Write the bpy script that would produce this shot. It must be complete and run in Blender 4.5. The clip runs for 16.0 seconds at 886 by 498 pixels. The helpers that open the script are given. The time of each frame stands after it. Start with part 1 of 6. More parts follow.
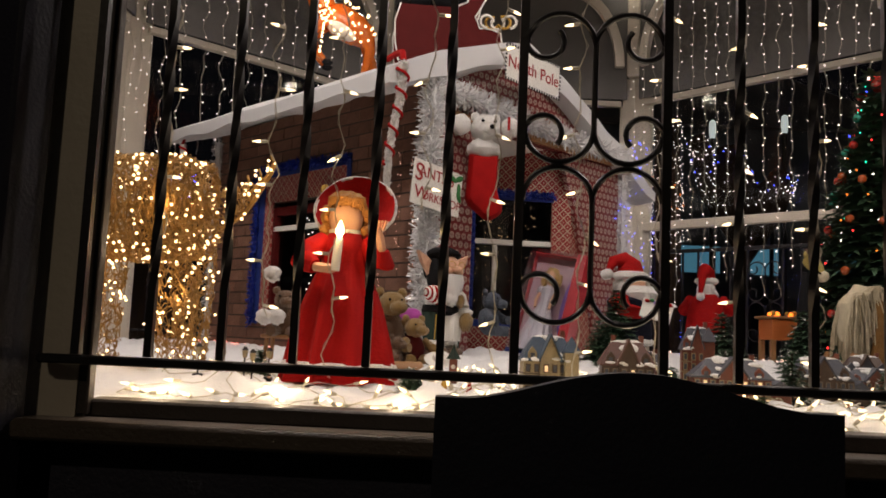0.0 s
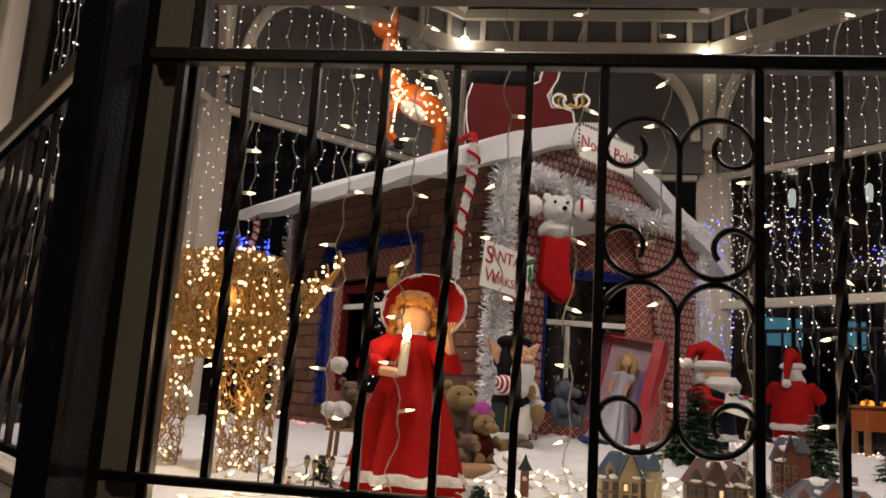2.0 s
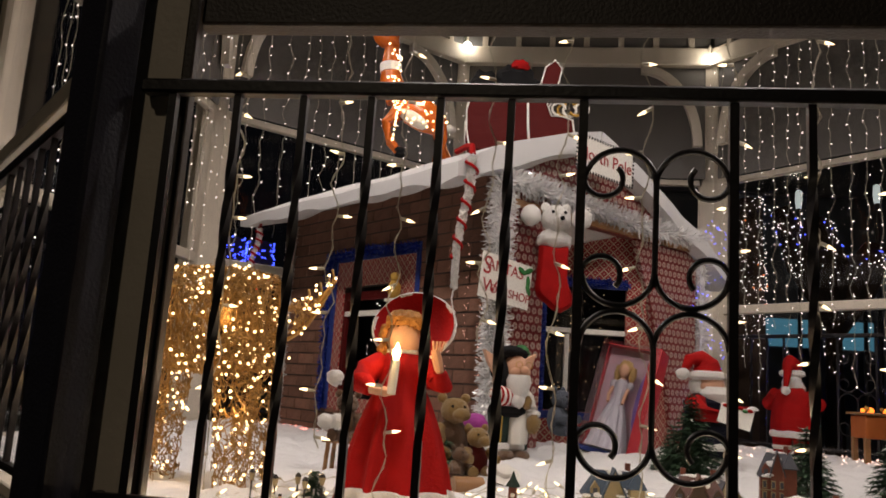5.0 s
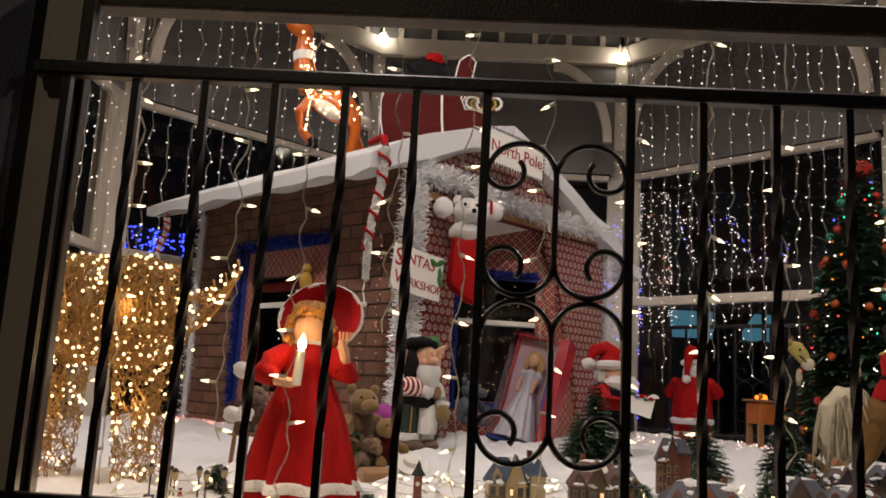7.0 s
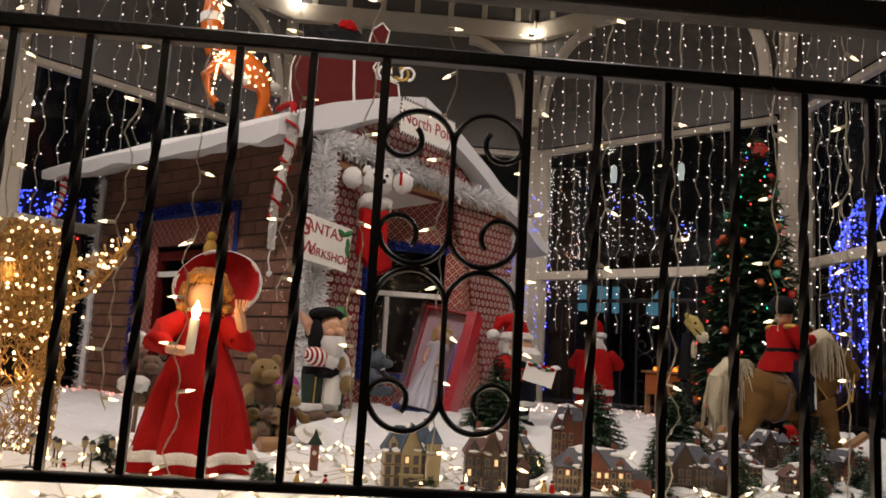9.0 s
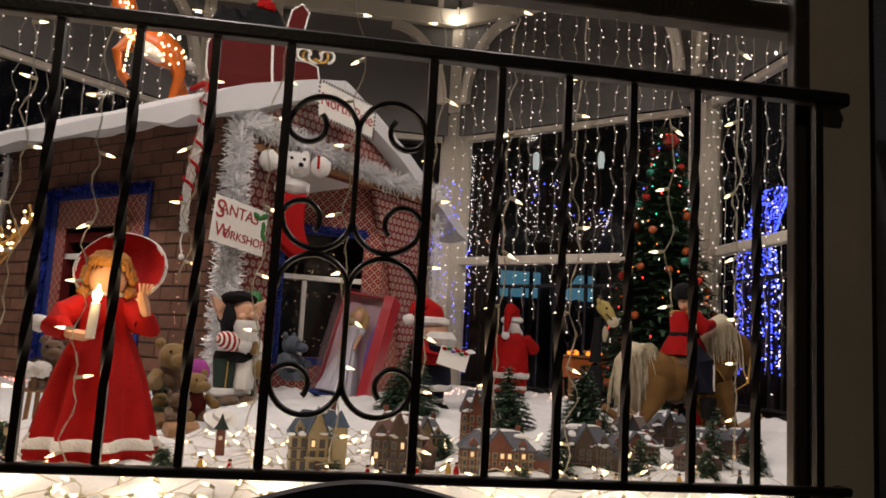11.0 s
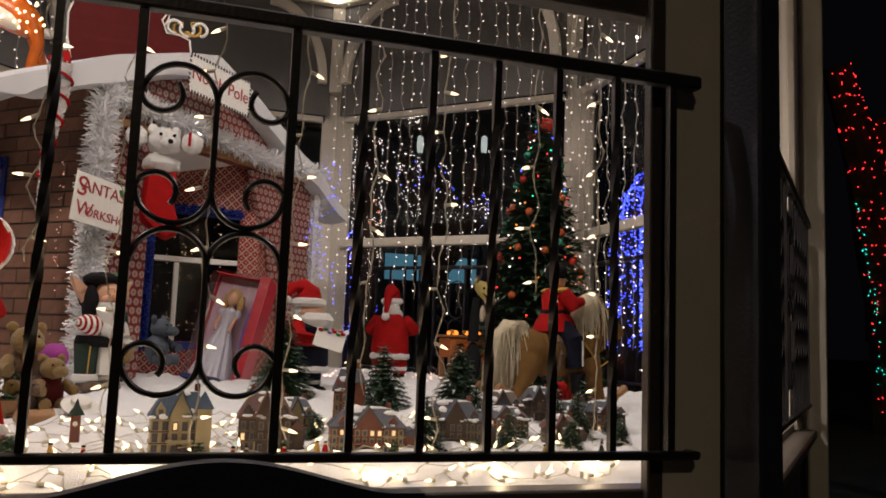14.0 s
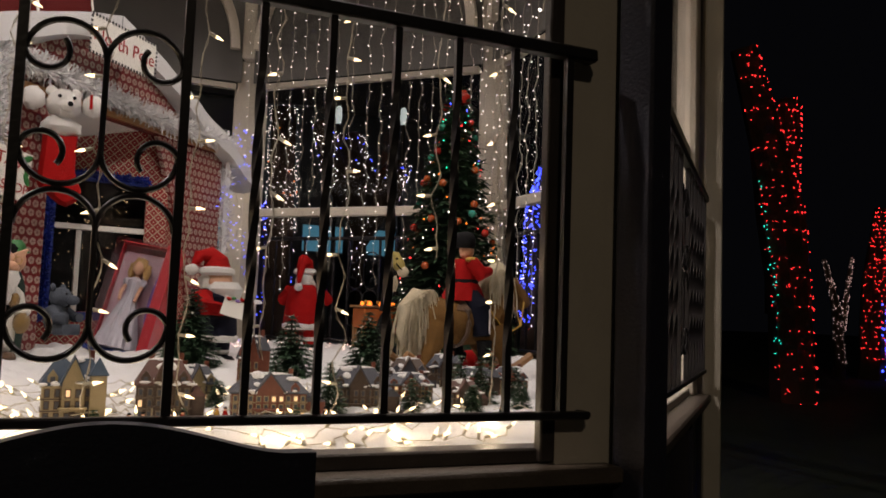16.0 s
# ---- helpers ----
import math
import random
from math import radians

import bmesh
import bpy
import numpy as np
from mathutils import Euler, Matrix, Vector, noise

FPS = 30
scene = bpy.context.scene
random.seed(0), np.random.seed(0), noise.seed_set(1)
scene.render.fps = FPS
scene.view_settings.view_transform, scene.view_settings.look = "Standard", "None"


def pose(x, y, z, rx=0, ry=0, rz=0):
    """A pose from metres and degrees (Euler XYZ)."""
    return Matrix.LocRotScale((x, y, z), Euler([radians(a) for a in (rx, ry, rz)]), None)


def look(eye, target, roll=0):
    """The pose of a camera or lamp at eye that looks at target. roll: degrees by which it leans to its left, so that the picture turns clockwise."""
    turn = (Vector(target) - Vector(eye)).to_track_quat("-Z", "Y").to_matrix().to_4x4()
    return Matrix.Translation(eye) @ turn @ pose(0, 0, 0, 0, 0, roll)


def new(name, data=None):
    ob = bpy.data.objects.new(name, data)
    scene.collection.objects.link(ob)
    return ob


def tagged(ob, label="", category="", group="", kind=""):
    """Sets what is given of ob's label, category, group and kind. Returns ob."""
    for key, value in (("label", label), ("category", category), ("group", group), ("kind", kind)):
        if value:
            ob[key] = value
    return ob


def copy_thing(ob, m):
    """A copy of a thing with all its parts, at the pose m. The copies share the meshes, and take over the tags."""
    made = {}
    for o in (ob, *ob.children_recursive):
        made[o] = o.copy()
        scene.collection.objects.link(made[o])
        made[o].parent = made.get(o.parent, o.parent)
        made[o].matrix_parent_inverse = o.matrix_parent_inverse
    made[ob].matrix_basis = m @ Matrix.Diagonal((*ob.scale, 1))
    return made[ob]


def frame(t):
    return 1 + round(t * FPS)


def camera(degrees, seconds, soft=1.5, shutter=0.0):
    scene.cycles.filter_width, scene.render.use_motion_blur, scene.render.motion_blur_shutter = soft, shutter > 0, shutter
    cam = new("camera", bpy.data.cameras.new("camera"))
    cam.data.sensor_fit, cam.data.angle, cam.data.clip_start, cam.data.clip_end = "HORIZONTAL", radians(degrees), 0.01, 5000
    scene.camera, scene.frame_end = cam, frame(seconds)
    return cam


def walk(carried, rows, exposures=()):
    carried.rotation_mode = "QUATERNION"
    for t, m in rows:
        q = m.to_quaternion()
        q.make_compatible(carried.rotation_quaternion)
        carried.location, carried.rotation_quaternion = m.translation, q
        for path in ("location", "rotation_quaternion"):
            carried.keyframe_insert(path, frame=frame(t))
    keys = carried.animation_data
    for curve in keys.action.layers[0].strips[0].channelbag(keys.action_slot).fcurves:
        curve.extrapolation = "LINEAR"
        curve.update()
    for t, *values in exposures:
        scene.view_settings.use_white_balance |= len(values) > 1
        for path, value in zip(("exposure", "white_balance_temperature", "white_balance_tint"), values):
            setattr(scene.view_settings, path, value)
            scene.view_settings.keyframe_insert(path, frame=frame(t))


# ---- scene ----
cam = camera(56.9, 16.0, soft=1.7)
PATH = [
    (0, (0.754, -1.563, 1.084), (0.682, 0.426, 1.284), 2.5),
    (0.5, (0.755, -1.518, 1.119), (0.607, 0.465, 1.338), 2.2),
    (1, (0.758, -1.498, 1.155), (0.571, 0.473, 1.441), 2.4),
    (1.5, (0.76, -1.506, 1.174), (0.54, 0.454, 1.505), 2.8),
    (2, (0.742, -1.492, 1.191), (0.494, 0.462, 1.536), 3.7),
    (2.5, (0.737, -1.502, 1.209), (0.448, 0.448, 1.545), 4.3),
    (3, (0.767, -1.524, 1.218), (0.435, 0.421, 1.55), 4.0),
    (5.5, (0.794, -1.539, 1.246), (0.576, 0.419, 1.59), 3.4),
    (6, (0.797, -1.553, 1.245), (0.641, 0.411, 1.591), 3.0),
    (6.5, (0.813, -1.549, 1.243), (0.701, 0.418, 1.588), 3.2),
    (7, (0.821, -1.539, 1.24), (0.754, 0.432, 1.574), 3.2),
    (7.5, (0.835, -1.525, 1.241), (0.813, 0.449, 1.561), 3.1),
    (8, (0.843, -1.529, 1.235), (0.88, 0.447, 1.543), 3.1),
    (8.5, (0.85, -1.537, 1.23), (0.934, 0.439, 1.521), 3.2),
    (9, (0.861, -1.531, 1.233), (1.002, 0.444, 1.514), 3.3),
    (11.5, (0.904, -1.56, 1.236), (1.261, 0.392, 1.487), 2.9),
    (12, (0.905, -1.541, 1.228), (1.293, 0.405, 1.48), 2.6),
    (12.5, (0.917, -1.548, 1.228), (1.343, 0.39, 1.476), 2.6),
    (13, (0.932, -1.557, 1.226), (1.415, 0.369, 1.468), 2.3),
    (13.5, (0.941, -1.556, 1.225), (1.487, 0.354, 1.46), 2.3),
    (14, (0.945, -1.556, 1.222), (1.541, 0.34, 1.449), 2.2),
    (14.5, (0.955, -1.569, 1.217), (1.592, 0.314, 1.437), 2.1),
    (15, (0.964, -1.583, 1.217), (1.646, 0.286, 1.426), 2.2),
    (15.5, (0.971, -1.586, 1.213), (1.703, 0.266, 1.405), 2.2),
    (16, (0.982, -1.589, 1.206), (1.764, 0.244, 1.375), 2.1),
]
walk(cam, [(t, look(eye, target, roll)) for t, eye, target, roll in PATH])

# FLOOD_S, FLOOD_F and STREET_W feed added lamps that stand out of view
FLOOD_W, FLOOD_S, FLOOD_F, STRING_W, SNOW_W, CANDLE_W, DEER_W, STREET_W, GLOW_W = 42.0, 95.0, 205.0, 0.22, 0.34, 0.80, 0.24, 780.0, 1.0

# ---- world and lamps ----
world = bpy.data.worlds.new("night")
world.use_nodes = True
scene.world = world
world.node_tree.nodes["Background"].inputs[0].default_value = (0.006, 0.006, 0.008, 1)
world.node_tree.nodes["Background"].inputs[1].default_value = 0.25
rng = random.Random(7)


def spot(name, where, target, watts, colour, cone, radius=0.05):
    data = bpy.data.lights.new(name, "SPOT")
    data.energy, data.color, data.shadow_soft_size, data.spot_size, data.spot_blend = watts, colour, radius, radians(cone), 0.5
    ob = new(name, data)
    ob.matrix_basis = look(where, target)
    return ob


def lamp(name, where, watts, colour, radius=0.03):
    data = bpy.data.lights.new(name, "POINT")
    data.energy, data.color, data.shadow_soft_size = watts, colour, radius
    ob = new(name, data)
    ob.location = where
    return ob


# ---- materials ----
def mat(name, colour, rough=0.6, metal=0.0, vary=0.25, scale=12.0, bump=0.15, fine=120.0, sheen=0.0, coat=0.0, piece=0.0):
    """A surface with broad stains, fine grain and relief at real size."""
    m = bpy.data.materials.new(name)
    m.use_nodes = True
    nt, b = m.node_tree, m.node_tree.nodes["Principled BSDF"]
    co = nt.nodes.new("ShaderNodeTexCoord")
    n1, n2 = nt.nodes.new("ShaderNodeTexNoise"), nt.nodes.new("ShaderNodeTexNoise")
    n1.inputs["Scale"].default_value, n2.inputs["Scale"].default_value = scale, fine
    n1.inputs["Detail"].default_value = 6
    for n in (n1, n2):
        nt.links.new(co.outputs["Object"], n.inputs["Vector"])
    mix = nt.nodes.new("ShaderNodeMix")
    mix.data_type = "RGBA"
    dark = [c * (1 - vary) for c in colour]
    lite = [min(1, c * (1 + vary * 0.7) + 0.01 * vary) for c in colour]
    mix.inputs[6].default_value, mix.inputs[7].default_value = (*dark, 1), (*lite, 1)
    nt.links.new(n1.outputs["Fac"], mix.inputs[0])
    out = mix.outputs[2]
    if piece:
        info, hsv = nt.nodes.new("ShaderNodeObjectInfo"), nt.nodes.new("ShaderNodeHueSaturation")
        rr = nt.nodes.new("ShaderNodeMapRange")
        rr.inputs[3].default_value, rr.inputs[4].default_value = 1 - piece, 1 + piece
        nt.links.new(info.outputs["Random"], rr.inputs[0])
        nt.links.new(rr.outputs[0], hsv.inputs["Value"])
        nt.links.new(out, hsv.inputs["Color"])
        out = hsv.outputs[0]
    nt.links.new(out, b.inputs["Base Color"])
    b.inputs["Roughness"].default_value, b.inputs["Metallic"].default_value = rough, metal
    b.inputs["Sheen Weight"].default_value = sheen
    b.inputs["Coat Weight"].default_value = coat
    bm = nt.nodes.new("ShaderNodeBump")
    bm.inputs["Strength"].default_value, bm.inputs["Distance"].default_value = bump, 0.01
    nt.links.new(n2.outputs["Fac"], bm.inputs["Height"])
    nt.links.new(bm.outputs[0], b.inputs["Normal"])
    return m


def glow(name, colour, strength, sampled=False):
    m = bpy.data.materials.new(name)
    m.use_nodes = True
    b = m.node_tree.nodes["Principled BSDF"]
    b.inputs["Base Color"].default_value = (*colour, 1)
    b.inputs["Emission Color"].default_value = (*colour, 1)
    b.inputs["Emission Strength"].default_value = strength
    if not sampled:
        m.cycles.emission_sampling = "NONE"
    return m


def glass_mat(name, rough=0.0, tint=(1, 1, 1), base=0.018):
    """Clear thin sheet: see-through with a weak mirror on it."""
    m = bpy.data.materials.new(name)
    m.use_nodes = True
    nt = m.node_tree
    nt.nodes.clear()
    o, mx = nt.nodes.new("ShaderNodeOutputMaterial"), nt.nodes.new("ShaderNodeMixShader")
    t, g, f = nt.nodes.new("ShaderNodeBsdfTransparent"), nt.nodes.new("ShaderNodeBsdfGlossy"), nt.nodes.new("ShaderNodeLayerWeight")
    pw, ma = nt.nodes.new("ShaderNodeMath"), nt.nodes.new("ShaderNodeMath")
    pw.operation, ma.operation = "POWER", "MULTIPLY_ADD"
    pw.inputs[1].default_value, ma.inputs[1].default_value, ma.inputs[2].default_value = 5.0, 0.5, base
    nt.links.new(f.outputs["Facing"], pw.inputs[0])
    nt.links.new(pw.outputs[0], ma.inputs[0])
    g.inputs["Roughness"].default_value = rough
    t.inputs[0].default_value = (*tint, 1)
    nt.links.new(ma.outputs[0], mx.inputs[0])
    nt.links.new(t.outputs[0], mx.inputs[1])
    nt.links.new(g.outputs[0], mx.inputs[2])
    nt.links.new(mx.outputs[0], o.inputs[0])
    return m


def paper_mat(name, ground, motif, size, plaid=False):
    """Printed gift-wrap: round motifs in offset rows, or a small plaid with dots."""
    m = bpy.data.materials.new(name)
    m.use_nodes = True
    nt, b = m.node_tree, m.node_tree.nodes["Principled BSDF"]
    co, sep = nt.nodes.new("ShaderNodeTexCoord"), nt.nodes.new("ShaderNodeSeparateXYZ")
    nt.links.new(co.outputs["Object"], sep.inputs[0])

    def op(kind, a, c=0.0, d=None):
        n = nt.nodes.new("ShaderNodeMath")
        n.operation = kind
        for i, v in enumerate((a, c) if d is None else (a, c, d)):
            if isinstance(v, (int, float)):
                n.inputs[i].default_value = v
            else:
                nt.links.new(v, n.inputs[i])
        return n.outputs[0]

    u = op("DIVIDE", op("ADD", sep.outputs["X"], sep.outputs["Y"]), size)
    v = op("DIVIDE", sep.outputs["Z"], size)
    if plaid:
        u, v = op("ADD", u, v), op("SUBTRACT", u, v)
    row = op("FLOOR", v)
    u = op("ADD", u, op("MULTIPLY", row, 0.0 if plaid else 0.5))
    fu, fv = op("SUBTRACT", op("FRACT", u), 0.5), op("SUBTRACT", op("FRACT", v), 0.5)
    rad = op("SQRT", op("ADD", op("MULTIPLY", fu, fu), op("MULTIPLY", fv, fv)))
    if plaid:
        line = op("MAXIMUM", op("GREATER_THAN", op("ABSOLUTE", fu), 0.42), op("GREATER_THAN", op("ABSOLUTE", fv), 0.42))
        mask = op("MAXIMUM", op("MULTIPLY", line, 0.75), op("LESS_THAN", rad, 0.10))
    else:
        swirl = op("SINE", op("ADD", op("MULTIPLY", op("ARCTAN2", fv, fu), 5.0), op("MULTIPLY", rad, 14.0)))
        mask = op("MULTIPLY", op("LESS_THAN", rad, 0.40), op("ADD", 0.62, op("MULTIPLY", op("GREATER_THAN", swirl, 0.0), 0.38)))
        mask = op("MULTIPLY", mask, op("SUBTRACT", 1.0, op("MULTIPLY", op("LESS_THAN", rad, 0.12), 0.75)))
    mix, nz = nt.nodes.new("ShaderNodeMix"), nt.nodes.new("ShaderNodeTexNoise")
    mix.data_type = "RGBA"
    mix.inputs[6].default_value, mix.inputs[7].default_value = (*ground, 1), (*motif, 1)
    nt.links.new(mask, mix.inputs[0])
    nt.links.new(mix.outputs[2], b.inputs["Base Color"])
    nz.inputs["Scale"].default_value = 9
    nt.links.new(co.outputs["Object"], nz.inputs["Vector"])
    bm = nt.nodes.new("ShaderNodeBump")
    bm.inputs["Strength"].default_value, bm.inputs["Distance"].default_value = 0.5, 0.02
    nt.links.new(nz.outputs["Fac"], bm.inputs["Height"])
    nt.links.new(bm.outputs[0], b.inputs["Normal"])
    b.inputs["Roughness"].default_value = 0.38
    return m


CREAM = mat("cream_paint", (0.64, 0.58, 0.48), 0.5, vary=0.18, scale=5, bump=0.12, fine=60)
GREYP = mat("grey_panel", (0.145, 0.138, 0.13), 0.6, vary=0.2, scale=3, bump=0.08)
IRON = mat("black_iron", (0.015, 0.013, 0.015), 0.42, metal=0.0, vary=0.4, scale=25, bump=0.08, fine=90)
BROWN = mat("dark_frame_brown", (0.045, 0.036, 0.03), 0.5, vary=0.3, bump=0.2)
SILLP = mat("worn_sill_paint", (0.12, 0.095, 0.075), 0.38, vary=0.4, scale=9, bump=0.25)
DARKP = mat("dark_blue_face", (0.03, 0.03, 0.05), 0.55, vary=0.3, bump=0.2)
CHAIRM = mat("dark_blue_plastic", (0.006, 0.008, 0.022), 0.6, vary=0.3, bump=0.1)
GLASS = glass_mat("window_glass")
CELLO = glass_mat("clear_film", 0.06, base=0.075)
SNOW = mat("snow_batting", (0.80, 0.80, 0.80), 0.9, vary=0.08, scale=14, bump=0.5, fine=260, sheen=0.4)
ROOFSN = mat("roof_snow_felt", (0.60, 0.60, 0.60), 0.9, vary=0.10, scale=9, bump=0.35, fine=180, sheen=0.3)
BRICK = mat("brick_paper", (0.185, 0.088, 0.055), 0.75, vary=0.35, scale=18, bump=0.4, fine=150, piece=0.22)
MORTAR = mat("mortar_grey", (0.075, 0.05, 0.04), 0.9, vary=0.2)
WRAP = paper_mat("peppermint_wrap", (0.16, 0.012, 0.012), (0.40, 0.32, 0.27), 0.046)
PLAID = paper_mat("plaid_wrap", (0.26, 0.017, 0.018), (0.50, 0.48, 0.36), 0.054, True)
SILVER = mat("silver_tinsel", (0.86, 0.86, 0.86), 0.25, metal=0.35, vary=0.2, scale=40)
BLUEF = mat("blue_felt", (0.010, 0.030, 0.20), 0.7, vary=0.4, scale=40, bump=0.5)
BLUET = mat("blue_tinsel", (0.012, 0.035, 0.30), 0.3, metal=0.55, vary=0.4, scale=60)
RED = mat("red_velvet", (0.32, 0.003, 0.003), 0.8, vary=0.35, scale=16, bump=0.3)
REDP = mat("red_paint", (0.075, 0.0045, 0.004), 0.7, vary=0.2)
WHITEF = mat("white_fur", (0.78, 0.76, 0.72), 0.95, vary=0.15, scale=60, bump=0.9, fine=220, sheen=0.5)
CREAMF = mat("cream_mane", (0.62, 0.54, 0.38), 0.9, vary=0.3, scale=60, bump=0.8, fine=260)
SKIN = mat("doll_vinyl", (0.62, 0.36, 0.24), 0.45, vary=0.08, bump=0.03)
HAIR = mat("auburn_hair", (0.38, 0.17, 0.045), 0.55, vary=0.4, scale=60, bump=0.8)
BLOND = mat("blond_hair", (0.45, 0.28, 0.10), 0.5, vary=0.3, scale=60, bump=0.6)
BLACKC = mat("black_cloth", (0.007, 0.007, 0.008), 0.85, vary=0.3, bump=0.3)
GREENC = mat("green_velvet", (0.008, 0.026, 0.016), 0.8, vary=0.4, bump=0.3)
NAVY = mat("navy_cloth", (0.005, 0.006, 0.016), 0.8, vary=0.3, bump=0.3)
HORSE = mat("golden_plush", (0.21, 0.112, 0.036), 0.9, vary=0.35, scale=22, bump=0.8, fine=200)
TANF = mat("tan_plush", (0.28, 0.175, 0.06), 0.9, vary=0.3, scale=30, bump=0.9, fine=240, sheen=0.3)
BROWNF = mat("brown_plush", (0.13, 0.065, 0.028), 0.9, vary=0.3, scale=30, bump=0.9, fine=240, sheen=0.3)
WOOD = mat("varnished_wood", (0.33, 0.17, 0.07), 0.4, vary=0.35, scale=10, bump=0.15)
GOLDW = mat("gold_vine", (0.42, 0.24, 0.065), 0.5, metal=0.15, vary=0.4, scale=50, bump=0.4)
GREENW = mat("pine_needles", (0.035, 0.085, 0.038), 0.7, vary=0.5, scale=30, bump=0.2)
BARK = mat("bark", (0.06, 0.035, 0.02), 0.9, vary=0.4, bump=0.6)
WIREW = mat("clear_cable", (0.50, 0.46, 0.36), 0.35, vary=0.2)
WIREG = mat("green_cable", (0.02, 0.05, 0.02), 0.5, vary=0.2)
ORANGE = mat("amber_acrylic", (0.50, 0.11, 0.012), 0.25, vary=0.3, scale=30, coat=0.4)
CARD = mat("white_card", (0.72, 0.70, 0.64), 0.6, vary=0.06, bump=0.05)
INKR = mat("red_ink", (0.32, 0.02, 0.02), 0.6, vary=0.1)
INKB = mat("black_ink", (0.02, 0.02, 0.02), 0.6, vary=0.1)
LEAFG = mat("holly_green", (0.02, 0.14, 0.03), 0.5, vary=0.2)
PINK = mat("pink_box_card", (0.45, 0.022, 0.035), 0.35, vary=0.1)
LILAC = mat("lilac_satin", (0.50, 0.48, 0.55), 0.35, vary=0.2, scale=40, bump=0.4)
VIOLET = mat("violet_print", (0.20, 0.12, 0.42), 0.4, vary=0.3, scale=20)
PURPLE = mat("magenta_plush", (0.33, 0.03, 0.26), 0.7, vary=0.3, bump=0.5)
GREYF = mat("grey_plush", (0.06, 0.072, 0.095), 0.9, vary=0.2, bump=0.8)
YELL = mat("yellow_plush", (0.46, 0.27, 0.045), 0.8, vary=0.2, bump=0.6)
for m_ in (RED, REDP, NAVY, HORSE, TANF, HAIR, SKIN, ROOFSN, BLACKC):
    m_.node_tree.nodes["Principled BSDF"].inputs["Specular IOR Level"].default_value = 0.15  # matt cloth
STONE = mat("cream_ceramic", (0.33, 0.265, 0.15), 0.4, vary=0.3, scale=40)
SLATE = mat("slate_ceramic", (0.06, 0.065, 0.085), 0.5, vary=0.4, scale=60)
BRICKC = mat("brick_ceramic", (0.17, 0.048, 0.028), 0.5, vary=0.4, scale=60)
BROWNC = mat("brown_ceramic", (0.065, 0.036, 0.022), 0.5, vary=0.4, scale=60)
ORANGEB = mat("orange_box", (0.48, 0.13, 0.025), 0.6, vary=0.2)
LAWN = mat("night_lawn", (0.03, 0.04, 0.02), 0.95, vary=0.4, scale=2, bump=0.6, fine=40)
FAR = mat("far_wall", (0.10, 0.12, 0.15), 0.9, vary=0.2, scale=0.6)
WARM = glow("warm_bulb", (1.0, 0.70, 0.36), 4.2)
WARMW = glow("warm_white_bulb", (1.0, 0.74, 0.42), 3.2)
COOL = glow("white_bulb", (1.0, 0.83, 0.76), 4.0)
BLUE = glow("blue_bulb", (0.05, 0.08, 1.0), 6.0)
REDB = glow("red_bulb", (1.0, 0.03, 0.03), 4.0)
GREENB = glow("green_bulb", (0.02, 0.9, 0.45), 2.5)
ORB = glow("orange_bulb", (1.0, 0.20, 0.02), 2.5)
FLOOD = glow("flood_face", (1.0, 0.95, 0.86), 12.0)
FLAME = glow("flame_bulb", (1.0, 0.70, 0.28), 25.0)
LITWIN = glow("lit_pane", (1.0, 0.68, 0.38), 0.62)
TEAL = glow("teal_window", (0.06, 0.18, 0.25), 0.7)
LANTERN = glow("lantern_globe", (0.9, 1.0, 0.95), 0.45)


